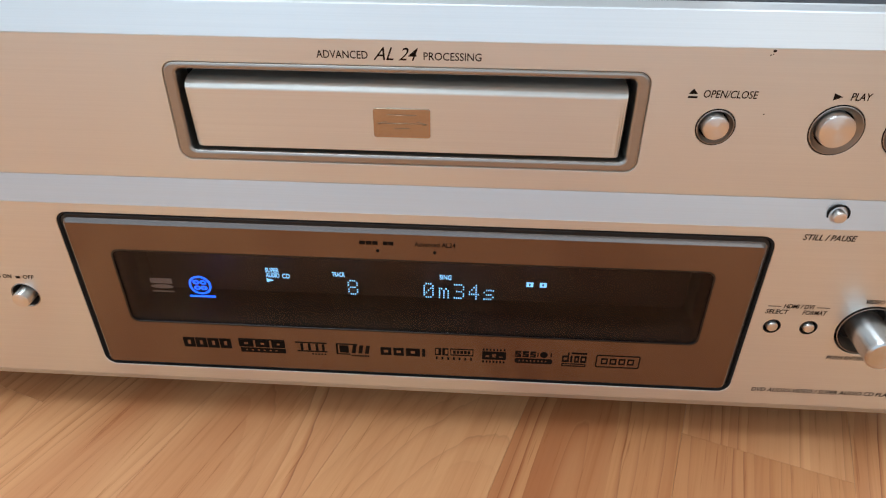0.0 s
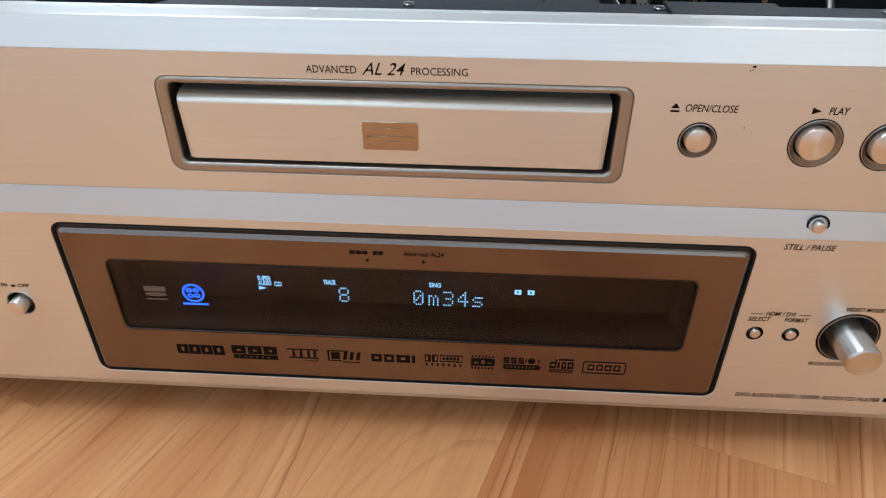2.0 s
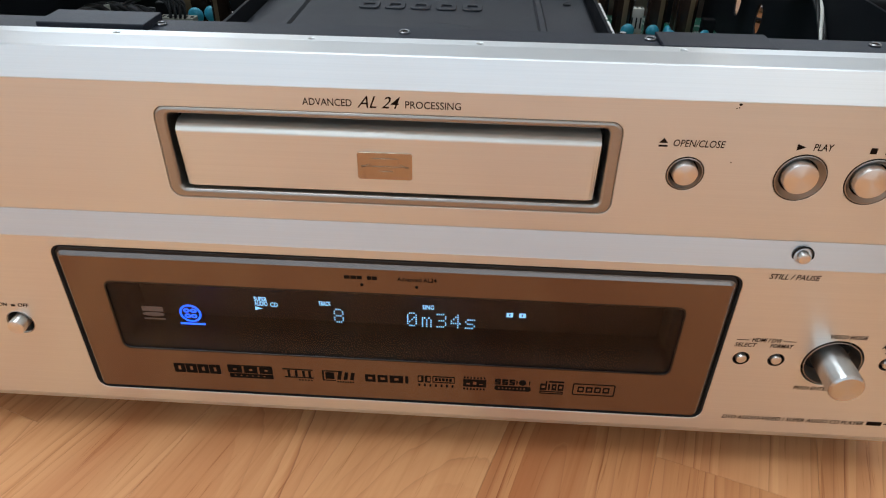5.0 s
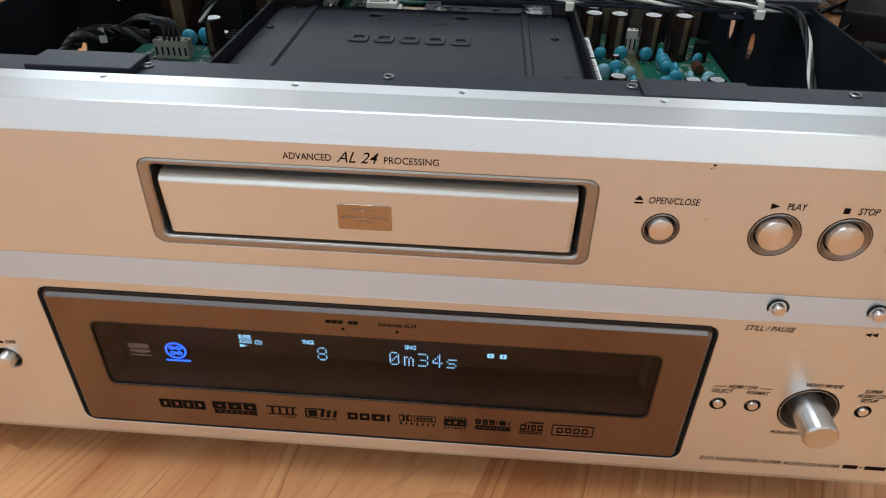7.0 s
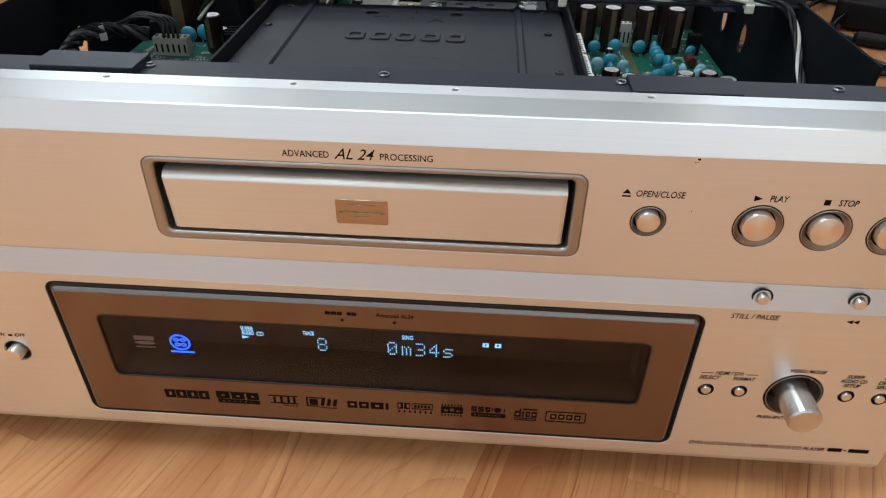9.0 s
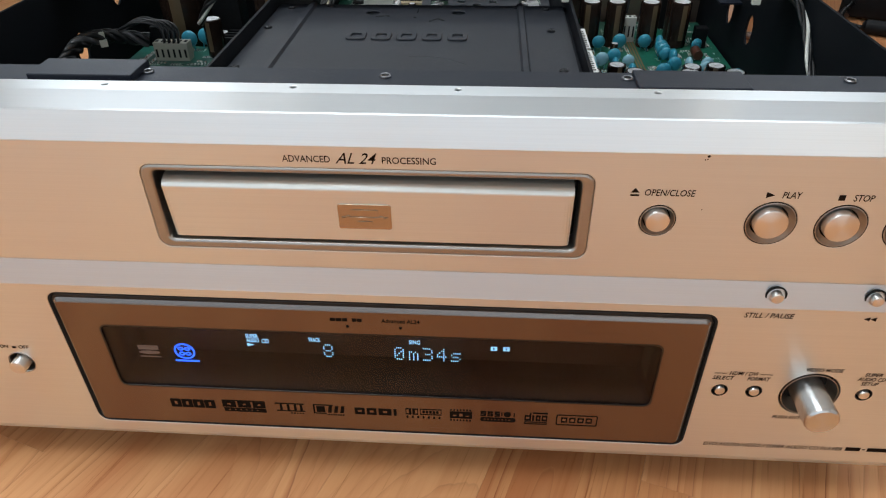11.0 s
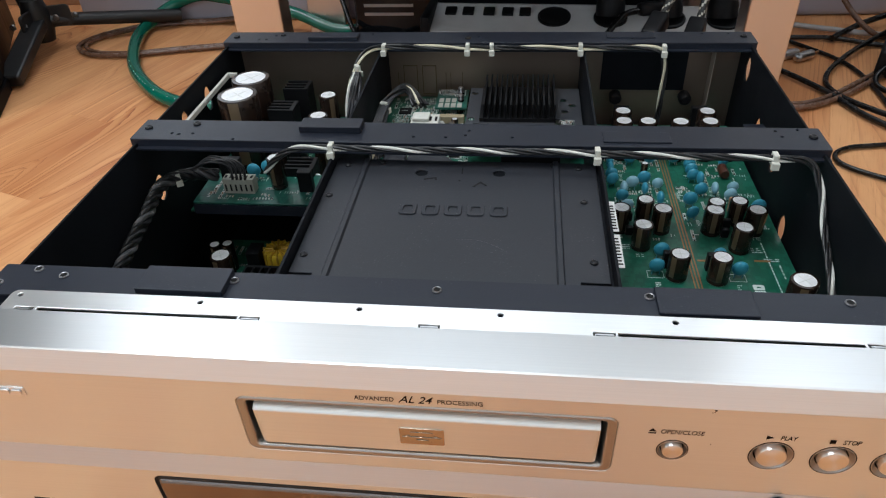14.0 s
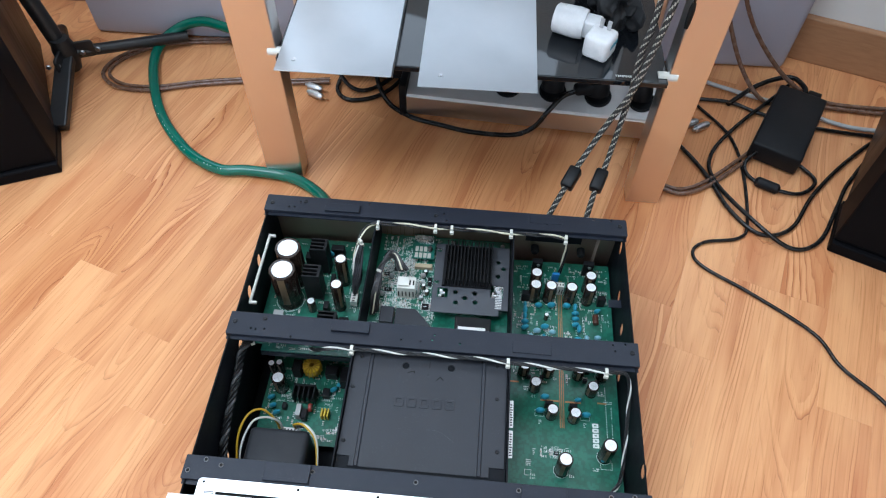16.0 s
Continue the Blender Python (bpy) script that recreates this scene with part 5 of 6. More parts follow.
for x, y, z in ((-0.0155, 0.3560, ZD + 0.0085), (-0.0200, 0.3215, ZD), (-0.0195, 0.3120, ZD), (-0.0200, 0.2900, ZD), (-0.066, 0.292, ZD), (-0.058, 0.318, ZD), (0.0690, 0.2965, ZD + 0.0125), (0.0045, 0.2900, ZD + 0.0125), (0.011, 0.3665, ZD + 0.008), (0.072, 0.3665, ZD + 0.008)):
    again(tin, x, y, z)
part("ribbon", box(-0.055, -0.010, 0.227, 0.250, ZD, ZD + 0.006, 0.002), M_CHIP, bd, "folded black ribbon cable shield")
part("ferrite_block", box(-0.0645, -0.0485, 0.252, 0.273, ZD, ZD + 0.0085, 0.0012), M_COVER, bd, "dark grey ferrite block")
bm = plate([[(-0.0465, 0.250), (-0.004, 0.250), (-0.024, 0.272), (-0.0465, 0.272)]], ZD + 0.004, ZD + 0.0080, "xy", 0.0006)
part("ribbon", bm, M_COVER, bd, "dark grey flat ribbon cable")
# rf screen plate with holes
HOL = [(-0.003, 0.350), (-0.003, 0.304), (0.0675, 0.338), (0.0740, 0.329), (0.0680, 0.318), (0.020, 0.292), (0.042, 0.292), (0.031, 0.285), (0.021, 0.278), (0.043, 0.280)]
loops = [[(-0.007, 0.264), (0.070, 0.264), (0.070, 0.272), (0.0805, 0.272), (0.0805, 0.360), (-0.007, 0.360)]] + [circ(x, y, 0.0028, 14) for x, y in HOL] + [rect(-0.001, 0.011, 0.284, 0.297), rect(0.060, 0.0745, 0.288, 0.305)]
part("screen_plate", plate(loops, ZD + 0.0175, ZD + 0.0187, "xy", 0.0002), mixed("grey_steel_plate", (0.070, 0.074, 0.086), (0.085, 0.09, 0.10), (0.36, 0.48), 0.4, 40, 0.15), bd, "grey steel screening plate with round holes")
HS = ZD + 0.0187
part("heat_sink", box(0.0035, 0.0605, 0.299, 0.356, HS, HS + 0.003), M_CHIP, bd, "black finned heat sink")
fin = part("fin", box(-0.0006, 0.0006, 0.2995, 0.3555, HS + 0.003, HS + 0.0140), M_CHIP, bd)
fin.location = (0.0068, 0, 0)
for i in range(1, 14):
    again(fin, 0.0068 + i * 0.00405, 0, 0)
M_OLDBRASS = mixed("dull_brass", (0.20, 0.14, 0.06), (0.14, 0.10, 0.05), (0.4, 0.5), 0.7, 200, 0.1)
for x in (-0.066, -0.050):
    bm = plate([rect(x, x + 0.012, ZD + 0.004, ZD + 0.030), rect(x + 0.0006, x + 0.0114, ZD + 0.0046, ZD + 0.0294)], 0.3790, 0.3797, "xz")
    part("terminal_loop", bm, M_OLDBRASS, bd, "dull brass terminal loop")
for x in (-0.071, -0.030, -0.026, -0.016):
    part("pin", box(x, x + 0.0005, 0.379, 0.3797, ZD, ZD + 0.024), M_OLDBRASS, bd)
part("module", box(0.022, 0.062, 0.238, 0.256, ZB - 0.042, ZB - 0.030, 0.001), M_CHIP, bd, "black module with a white label")
for x, y in ((0.002, 0.287), (0.006, 0.291), (0.003, 0.294), (0.064, 0.292), (0.068, 0.298), (0.071, 0.291), (0.0665, 0.3025)):
    part("terminal", box(x - 0.0016, x + 0.0016, y - 0.0012, y + 0.0012, ZD, ZD + 0.0182, 0.0004), M_TIN, bd, "tinned terminal")
chips(bd, 0.0625, 0.079, 0.283, 0.3055, ZD + 0.0176, 160, 31)
for k in range(9):
    part("pin", box(0.0655, 0.0730, 0.2735 + k * 0.0022, 0.2745 + k * 0.0022, ZD + 0.0188, ZD + 0.0193), M_TIN, bd)
part("label", box(0.026, 0.056, 0.2385, 0.2430, ZB - 0.030, ZB - 0.0297), M_LABEL, bd, "white paper label")

# power supply board, rear corner
ZP = 0.085
bp = board(-0.205, -0.0815, 0.226, 0.380, ZP, label="green power supply board")
for x, y in ((-0.1765, 0.3175), (-0.1765, 0.2872)):
    cap(bp, 0.0150, 0.0640, x, y, ZP, 20)
    part("silkscreen", plate([circ(x, y, 0.0166, 32), circ(x, y, 0.0161, 32)], ZP, ZP + 0.0001, "xy"), M_SILK, bp)
for x, y in ((-0.1165, 0.318), (-0.1155, 0.2825)):
    cap(bp, 0.0072, 0.050, x, y, ZP, 50)
cap(bp, 0.0042, 0.020, -0.112, 0.2455, ZP)
cap(bp, 0.0042, 0.020, -0.152, 0.352, ZP)
for xc, yc, zt, w in ((-0.146, 0.336, 0.135, 0.020), (-0.147, 0.298, 0.135, 0.020), (-0.124, 0.2515, 0.112, 0.022)):
    hsb = part("heat_sink", box(xc + w / 2 - 0.003, xc + w / 2, yc - 0.0085, yc + 0.0085, ZP, zt), M_CHIP, bp, "black finned heat sink")
    for k in range(4):
        part("fin", box(xc - w / 2, xc + w / 2 - 0.003, yc - 0.0085 + k * 0.0051, yc - 0.0068 + k * 0.0051, ZP + 0.003, zt), M_CHIP, hsb)
for x, y, w, d, h in ((-0.107, 0.258, 0.011, 0.009, 0.012), (-0.130, 0.275, 0.006, 0.010, 0.016), (-0.128, 0.312, 0.005, 0.012, 0.018), (-0.162, 0.345, 0.012, 0.010, 0.014), (-0.130, 0.357, 0.016, 0.008, 0.018)):
    part("regulator", box(x - w / 2, x + w / 2, y - d / 2, y + d / 2, ZP, ZP + h, 0.0006), M_CHIP, bp, "black moulded component")
cap(bp, 0.0052, 0.020, -0.1475, 0.2760, ZP)
for x, y in ((-0.128, 0.345), (-0.140, 0.353), (-0.103, 0.335)):
    blob(bp, M_CYAN, x, y, ZP, 1.5)
part("film_block", box(-0.188, -0.176, 0.252, 0.262, ZP, ZP + 0.018, 0.001), plastic("grey_film_block", (0.35, 0.36, 0.35), 0.4), bp, "grey boxed capacitor")
chips(bp, -0.2, -0.085, 0.230, 0.375, ZP, 700, 12)
connector(bp, -0.100, 0.292, ZP, 0.014, 0.008, 0.010, M_WHITEP, 4, 90)
bm = box(-0.2045, -0.2020, 0.245, 0.338, 0.1405, 0.1440, 0.0003)
box(-0.2045, -0.1960, 0.3365, 0.3390, 0.1405, 0.1440, 0.0003, bm=bm)
box(-0.2045, -0.1960, 0.2440, 0.2465, 0.1405, 0.1440, 0.0003, bm=bm)
part("bracket", bm, M_WHITEP, player, "thin white bent bracket")
part("rear_panel_window", box(0.10, 0.168, 0.3825, 0.3838, 0.112, 0.150), M_BLACKIN, player)
part("rear_panel_edge", box(0.186, 0.1865, 0.372, 0.3838, 0.03, 0.150), plastic("pale_edge", (0.4, 0.33, 0.27), 0.4), player)
for x in (0.112, 0.168):
    part("jack", lathe([(0, 0), (0.005, 0), (0.005, 0.008), (0.0034, 0.010), (0, 0.010)], 16, (x, 0.376, 0.110), None, "y"), M_CHIP, player, smooth=40)

# small regulator board in the front corner, standing over the mains board
ZS = 0.1180
bs = board(-0.190, -0.0815, 0.183, 0.2215, ZS, M_PCB2, "pale green regulator board")
part("board_bracket", box(-0.190, -0.0815, 0.2060, 0.2075, ZS - 0.022, ZS - 0.0148), M_BLACK, player)
connector(bs, -0.160, 0.1985, ZS, 0.022, 0.008, 0.0115, plastic("cream_nylon", (0.42, 0.42, 0.35), 0.45), 6)
cap(bs, 0.0058, 0.024, -0.134, 0.205, ZS)
part("regulator", box(-0.178, -0.164, 0.209, 0.218, ZS, ZS + 0.017, 0.0008), M_CHIP, bs, "black regulator block")
for x, y in ((-0.155, 0.214), (-0.146, 0.219)):
    blob(bs, M_CYAN, x, y, ZS, 1.35)
chips(bs, -0.186, -0.09, 0.186, 0.218, ZS, 260, 15)
part("regulator", box(-0.118, -0.108, 0.198, 0.204, ZS, ZS + 0.016, 0.0006), M_CHIP, bs)

bs.location = (0, 0.0245, -0.013)

# mains board and transformer below it
ZM = 0.062
bmn = board(-0.192, -0.0815, 0.100, 0.222, ZM, label="green mains board")
cap(bmn, 0.0078, 0.030, -0.1735, 0.164, ZM)
for x, y in ((-0.178, 0.186), (-0.187, 0.184)):
    cap(bmn, 0.0042, 0.024, x, y, ZM)
for x, y, w, d, h in ((-0.158, 0.186, 0.010, 0.014, 0.020), (-0.118, 0.186, 0.014, 0.012, 0.014), (-0.100, 0.180, 0.012, 0.020, 0.018), (-0.140, 0.132, 0.006, 0.012, 0.010), (-0.120, 0.160, 0.008, 0.010, 0.010), (-0.165, 0.141, 0.005, 0.007, 0.008)):
    part("regulator", box(x - w / 2, x + w / 2, y - d / 2, y + d / 2, ZM, ZM + h, 0.0006), M_CHIP, bmn, "black moulded component")
chip(bmn, -0.1435, 0.121, ZM, 0.010, 0.006)
part("choke", lathe([(0.0035, 0.001), (0.0095, 0.0), (0.0108, 0.002), (0.0108, 0.011), (0.0095, 0.013), (0.0035, 0.012), (0.0030, 0.0065), (0.0035, 0.001)], 28, (-0.141, 0.188, ZM + 0.006)), M_YEL, bmn, "yellow ring choke", smooth=45)
M_AMBER = mixed("amber_wire", (0.45, 0.27, 0.02), (0.35, 0.2, 0.02), (0.3, 0.4))
for k in range(14):
    a = radians(k * 360 / 14)
    wd = part("winding", box(0.0026, 0.0113, -0.0008, 0.0008, -0.0004, 0.0134, 0.0004, 1), M_AMBER, bmn)
    wd.matrix_basis = Matrix.Translation((-0.141, 0.188, ZM + 0.006)) @ Matrix.Rotation(a, 4, "Z")
part("heat_sink", box(-0.155, -0.130, 0.1590, 0.1612, ZM, ZM + 0.024), M_CHIP, bmn, "black finned heat sink")
for i in range(5):
    part("fin", box(-0.1548 + i * 0.0058, -0.1536 + i * 0.0058, 0.1460, 0.1590, ZM + 0.004, ZM + 0.024), M_CHIP, bmn)
part("relay", box(-0.1495, -0.1440, 0.128, 0.142, ZM, ZM + 0.013, 0.0005), plastic("grey_relay", (0.45, 0.45, 0.44), 0.4), bmn, "grey upright component")
part("varistor", lathe([(0, -0.002), (0.0045, -0.002), (0.0052, 0), (0.0045, 0.002), (0, 0.002)], 18, (-0.1345, 0.140, ZM + 0.0085), None, "x"), M_RED, bmn, "dark red disc varistor", smooth=40)
for i in range(3):
    part("coil", box(-0.1215 + i * 0.0035, -0.1192 + i * 0.0035, 0.130, 0.140, ZM, ZM + 0.011, 0.0006), M_YEL, bmn, "yellow wound coil")
for x, y in ((-0.178, 0.140), (-0.172, 0.132), (-0.112, 0.165), (-0.106, 0.172), (-0.182, 0.15)):
    blob(bmn, M_CYAN, x, y, ZM, 1.2, 30)
chips(bmn, -0.188, -0.085, 0.105, 0.215, ZM, 900, 21)
connector(bmn, -0.152, 0.112, ZM, 0.022, 0.006, 0.008, M_WHITEP, 6)
bmn.location = (0, 0.029, -0.022)
bm = box(-0.184, -0.1200, 0.070, 0.1270, 0.018, 0.090, 0.006, 3)
part("transformer", bm, mixed("black_potted_case", (0.024, 0.025, 0.029), (0.032, 0.033, 0.037), (0.4, 0.5), 0, 50, 0.2, spec=0.2), player, "black potted mains transformer", smooth=50)

# wiring
M_WHITEW = plastic("white_wire", (0.72, 0.72, 0.66), 0.4)
M_CREAMW = plastic("cream_wire", (0.66, 0.62, 0.46), 0.4)
M_BLACKW = plastic("black_wire", (0.010, 0.010, 0.011), 0.35)
M_YELW = plastic("yellow_wire", (0.60, 0.36, 0.02), 0.4)
M_GREYW = plastic("dark_grey_wire", (0.045, 0.045, 0.05), 0.4)
M_TIE = plastic("nylon_tie", (0.68, 0.68, 0.60), 0.35)


def loom(points, r, strands, pitch, mats, label, steps=10):
    """Wires wound together into a loom, one slot for each colour."""
    for k in range(strands):
        part("wire", tube(points, r, 6, steps, None, 0, 2 * math.pi / pitch, r * 1.25, 2 * math.pi * k / strands), mats[k % len(mats)], player, label, smooth=60)


y = 0.1905
loom([(-0.128, 0.198, 0.136), (-0.117, 0.190, 0.150), (-0.104, 0.188, 0.1585), (-0.088, 0.1895, 0.1595), (-0.05, y - 0.001, 0.1590), (0.0, y, 0.1585), (0.05, y, 0.1585), (0.09, y - 0.002, 0.1590), (0.14, y - 0.003, 0.1590),
      (0.18, y - 0.003, 0.1585), (0.1985, 0.188, 0.1560), (0.2045, 0.178, 0.145), (0.2050, 0.160, 0.130), (0.2035, 0.130, 0.114), (0.200, 0.100, 0.098), (0.188, 0.084, 0.093)], 0.0010, 4, 0.052, [M_WHITEW, M_BLACKW, M_BLACKW, M_BLACKW], "black and white wires twisted along the middle bar")
loom([(-0.100, 0.318, 0.110), (-0.101, 0.322, 0.130), (-0.096, 0.338, 0.150), (-0.085, 0.352, 0.1590), (-0.06, 0.3555, 0.1590), (-0.01, 0.356, 0.1582), (0.05, 0.356, 0.1582), (0.10, 0.356, 0.1585), (0.136, 0.355, 0.158),
      (0.143, 0.352, 0.150), (0.1445, 0.350, 0.130), (0.143, 0.346, 0.100)], 0.0011, 3, 0.085, [M_CREAMW, M_BLACKW, M_BLACKW], "cream and black wires tied along the rear bar")
for dx in range(4):
    loom([(-0.096 + dx * 0.001, 0.330, 0.148), (-0.099 + dx * 0.002, 0.318, 0.135), (-0.100 + dx * 0.002, 0.306, 0.115), (-0.100, 0.296, 0.096)], 0.0013, 3, 0.09, [M_BLACKW, M_GREYW, M_WHITEW if dx == 0 else M_BLACKW], "black wire bundle")
    loom([(-0.074 + dx * 0.0016, 0.262 + dx * 0.002, 0.108), (-0.0735 + dx * 0.0018, 0.285, 0.126), (-0.069 + dx * 0.001, 0.312 + dx * 0.003, 0.133), (-0.056, 0.326 + dx * 0.002, 0.136), (-0.047 + dx * 0.003, 0.312, 0.1295)], 0.0012, 3, 0.09, [M_BLACKW, M_GREYW, M_CREAMW if dx == 1 else M_BLACKW], "black wires to the white plug")
loom([(-0.176, 0.226, 0.116), (-0.194, 0.215, 0.122), (-0.203, 0.196, 0.124), (-0.203, 0.170, 0.118), (-0.204, 0.140, 0.110), (-0.204, 0.105, 0.098), (-0.203, 0.080, 0.080)], 0.0021, 4, 0.030, [M_BLACKW, plastic("grey_wire", (0.10, 0.10, 0.105), 0.28), M_BLACKW], "thick twisted black wire harness")
for k in range(4):
    loom([(-0.163 + k * 0.003, 0.220, 0.116), (-0.166 + k * 0.003, 0.223, 0.126), (-0.178, 0.223 + k * 0.002, 0.128), (-0.192, 0.217, 0.123)], 0.0008, 2, 0.05, [M_BLACKW, M_BLACKW], "black wires from the connector")
bm = tube([(-0.192, 0.080, 0.06), (-0.196, 0.112, 0.082), (-0.190, 0.136, 0.091), (-0.177, 0.146, 0.088), (-0.165, 0.143, 0.070), (-0.163, 0.141, 0.052)], 0.0013, 8, 8)
part("wire", bm, M_YELW, player, "yellow mains wire", smooth=60)
bm = tube([(-0.189, 0.080, 0.06), (-0.191, 0.105, 0.080), (-0.184, 0.130, 0.088), (-0.172, 0.139, 0.084), (-0.161, 0.142, 0.068), (-0.160, 0.141, 0.052)], 0.0012, 8, 8)
part("wire", bm, M_WHITEW, player, "white mains wire", smooth=60)
for dx, m in ((0, M_YELW), (0.003, M_WHITEW)):
    bm = tube([(-0.145 + dx, 0.142, 0.052), (-0.141 + dx, 0.135, 0.080), (-0.128 + dx, 0.131, 0.091), (-0.114 + dx / 2, 0.118, 0.086), (-0.109, 0.092, 0.066)], 0.0012, 8, 8)
    part("wire", bm, m, player, smooth=60)
tie_bm = box(-0.0016, 0.0016, -0.0030, 0.0030, -0.0050, 0.0026, 0.0005)
box(-0.0022, 0.0022, -0.0052, -0.0022, -0.0060, -0.0015, 0.0005, bm=tie_bm)
tie = part("cable_tie", tie_bm, M_TIE, player, "white nylon cable tie")
tie.location = (-0.080, 0.190, 0.1595)
for x, yy in ((0.080, 0.1895), (0.179, 0.1875), (-0.076, 0.3545), (-0.009, 0.3555), (0.010, 0.3555), (0.079, 0.3560), (0.142, 0.3535)):
    again(tie, x, yy, 0.1592, rng.uniform(-6, 6))
again(tie, -0.0945, 0.334, 0.150, 40)
again(tie, -0.070, 0.306, 0.132, 70)
again(tie, -0.197, 0.210, 0.124, 30)
again(tie, -0.2025, 0.086, 0.088, 75)

# ---- the rack and what stands on it ----
rack = thing("hifi_rack", "hi-fi rack with polished steel legs and black glass shelf", "rack")
for x0, x1 in ((-0.2845, -0.2290), (0.2600, 0.3085)):
    part("leg", box(x0, x1, 0.5575, 0.5890, 0.0, 0.80, 0.0015), M_MIRROR, rack, "polished steel leg mirroring the floor")
    part("leg", box(x0, x1, 0.825, 0.8565, 0.0, 0.80, 0.0015), M_MIRROR, rack, "polished steel leg mirroring the floor")
M_GLASS = mixed("black_shelf_glass", (0.006, 0.007, 0.009), (0.008, 0.009, 0.011), (0.04, 0.07), 0, 10, 0.0)
shelf = part("shelf", box(-0.228, 0.259, 0.545, 0.862, 0.2270, 0.2350, 0.0012), M_GLASS, rack, "black tempered glass shelf")
part("caption", letters("TEMPERED", 0.0052, 0.207, 0.5535, 0.23508, "xy"), M_SILK, shelf, "small white lettering")
part("shelf", box(-0.228, 0.259, 0.545, 0.862, 0.5270, 0.5350, 0.0012), M_GLASS, rack, "black tempered glass shelf")
for x, y in ((-0.2285, 0.56), (0.2595, 0.56), (-0.2285, 0.84), (0.2595, 0.84)):
    for z in (0.226, 0.526):
        part("shelf_peg", lathe([(0, -0.012), (0.006, -0.012), (0.006, 0.012), (0, 0.012)], 14, (x, y, z - 0.004 + 0.012), None, "x"), M_WHITEP, rack, "white plastic shelf support", smooth=40)

M_PLATE = mixed("satin_aluminium_sheet", (0.45, 0.465, 0.485), (0.42, 0.435, 0.455), (0.34, 0.44), 0.75, 12, 0.06, 0.0002, 900)


def lid(x0, y0, w, d, z, rz, tilt):
    bm = box(0, w, 0, d, 0, 0.0014, 0.0003)
    ob = tagged(part("metal_cover", bm, M_PLATE), "satin aluminium cover plate lying on the glass shelf", "metal plate", "loose covers on the shelf")
    ob.matrix_basis = pose(x0, y0, z, tilt, 0, rz)
    part("flange", box(w - 0.0014, w, 0.012, d, -0.010, -0.0001, 0.0003), M_PLATE, ob)
    part("flange", box(0, 0.0014, 0.03, d, -0.010, -0.0001, 0.0003), M_PLATE, ob)
    part("screw", lathe([(0, 0), (0.0032, 0), (0.003, 0.0009), (0, 0.0012)], 14, (0.020 if x0 < -0.1 else 0.026, 0.022, 0.0014)), M_STEEL, ob, smooth=40)
    return ob


lid(-0.2190, 0.5070, 0.1420, 0.30, 0.2462, 0.5, 0)
lid(-0.0440, 0.4950, 0.1420, 0.30, 0.2462, 0.8, 0)

# white travel adapter with prongs
ad = thing("travel_adapter", "white plastic plug adapters lying on the black glass shelf", "plug adapter")
M_WPL = plastic("glossy_white_plastic", (0.80, 0.80, 0.81), 0.25)
bm = box(-0.019, 0.019, -0.019, 0.019, 0, 0.036, 0.007, 3)
own = part("adapter_body", bm, M_WPL, ad, smooth=50)
part("adapter_label", box(0.0192, 0.0196, -0.010, 0.012, 0.020, 0.026), plastic("blue_label", (0.05, 0.30, 0.42), 0.4), ad, "small blue label")
for x in (-0.006, 0.005):
    part("prong", box(x - 0.0028, x + 0.0028, 0.008, 0.0095, 0.034, 0.050), M_STEEL, ad, "metal plug prong")
ad.matrix_basis = pose(0.175, 0.594, 0.2352, 0, 0, -28) @ Matrix.Scale(0.9, 4)
ad2 = thing("travel_adapter", "round white plug adapter lying on the black glass shelf", "plug adapter")
bm = lathe([(0, -0.022), (0.017, -0.022), (0.020, -0.019), (0.0215, 0.010), (0.020, 0.022), (0, 0.022)], 32, (0, 0, 0.0215), None, "x")
part("adapter_body", bm, M_WPL, ad2, smooth=45)
part("adapter_neck", box(0.020, 0.044, -0.013, 0.013, 0.008, 0.034, 0.004, 3), M_WPL, ad2, smooth=45)
ad2.matrix_basis = pose(0.138, 0.632, 0.2352, 0, 0, -18) @ Matrix.Scale(0.92, 4)
# crumpled black bag behind
bag = bmesh.new()
bmesh.ops.create_icosphere(bag, subdivisions=5, radius=1.0)
for v in bag.verts:
    n = noise.turbulence(v.co * 1.6, 4, False)
    v.co = Vector((v.co.x * 0.045, v.co.y * 0.11, max(0.0, (v.co.z + 0.35) * 0.055))) * (0.85 + 0.35 * n)
bg = tagged(part("black_bag", bag, mixed("black_cloth", (0.008, 0.008, 0.009), (0.014, 0.014, 0.016), (0.6, 0.8), 0, 60, 0.4, 0.0006, 400), smooth=60), "crumpled black cloth bag on the glass shelf", "bag")
bg.matrix_basis = pose(0.205, 0.735, 0.2352)

# ---- power strip under the rack ----
strip = thing("power_strip", "silver aluminium power strip with switches and black sockets on the floor", "power strip")
M_STRIP = mixed("painted_silver_aluminium", (0.54, 0.53, 0.52), (0.50, 0.49, 0.48), (0.38, 0.50), 0.35, 40, 0.1, 0.0002, 900)
M_STRIPF = brushed("satin_aluminium_profile", (0.62, 0.60, 0.58), 0.30, 0.4)
part("strip_body", extrude_x([(0.0, 0.006), (0.0, 0.040), (0.0012, 0.0412), (0.069, 0.0412), (0.069, 0.006)], 0, 0.40), M_STRIPF, strip, "aluminium housing")
part("strip_top", extrude_x([(0.0012, 0.0412), (0.0030, 0.0440), (0.067, 0.0598), (0.070, 0.0590), (0.070, 0.0412)], 0, 0.40), M_STRIP, strip, "sloping silver-grey top")
ribs = bmesh.new()
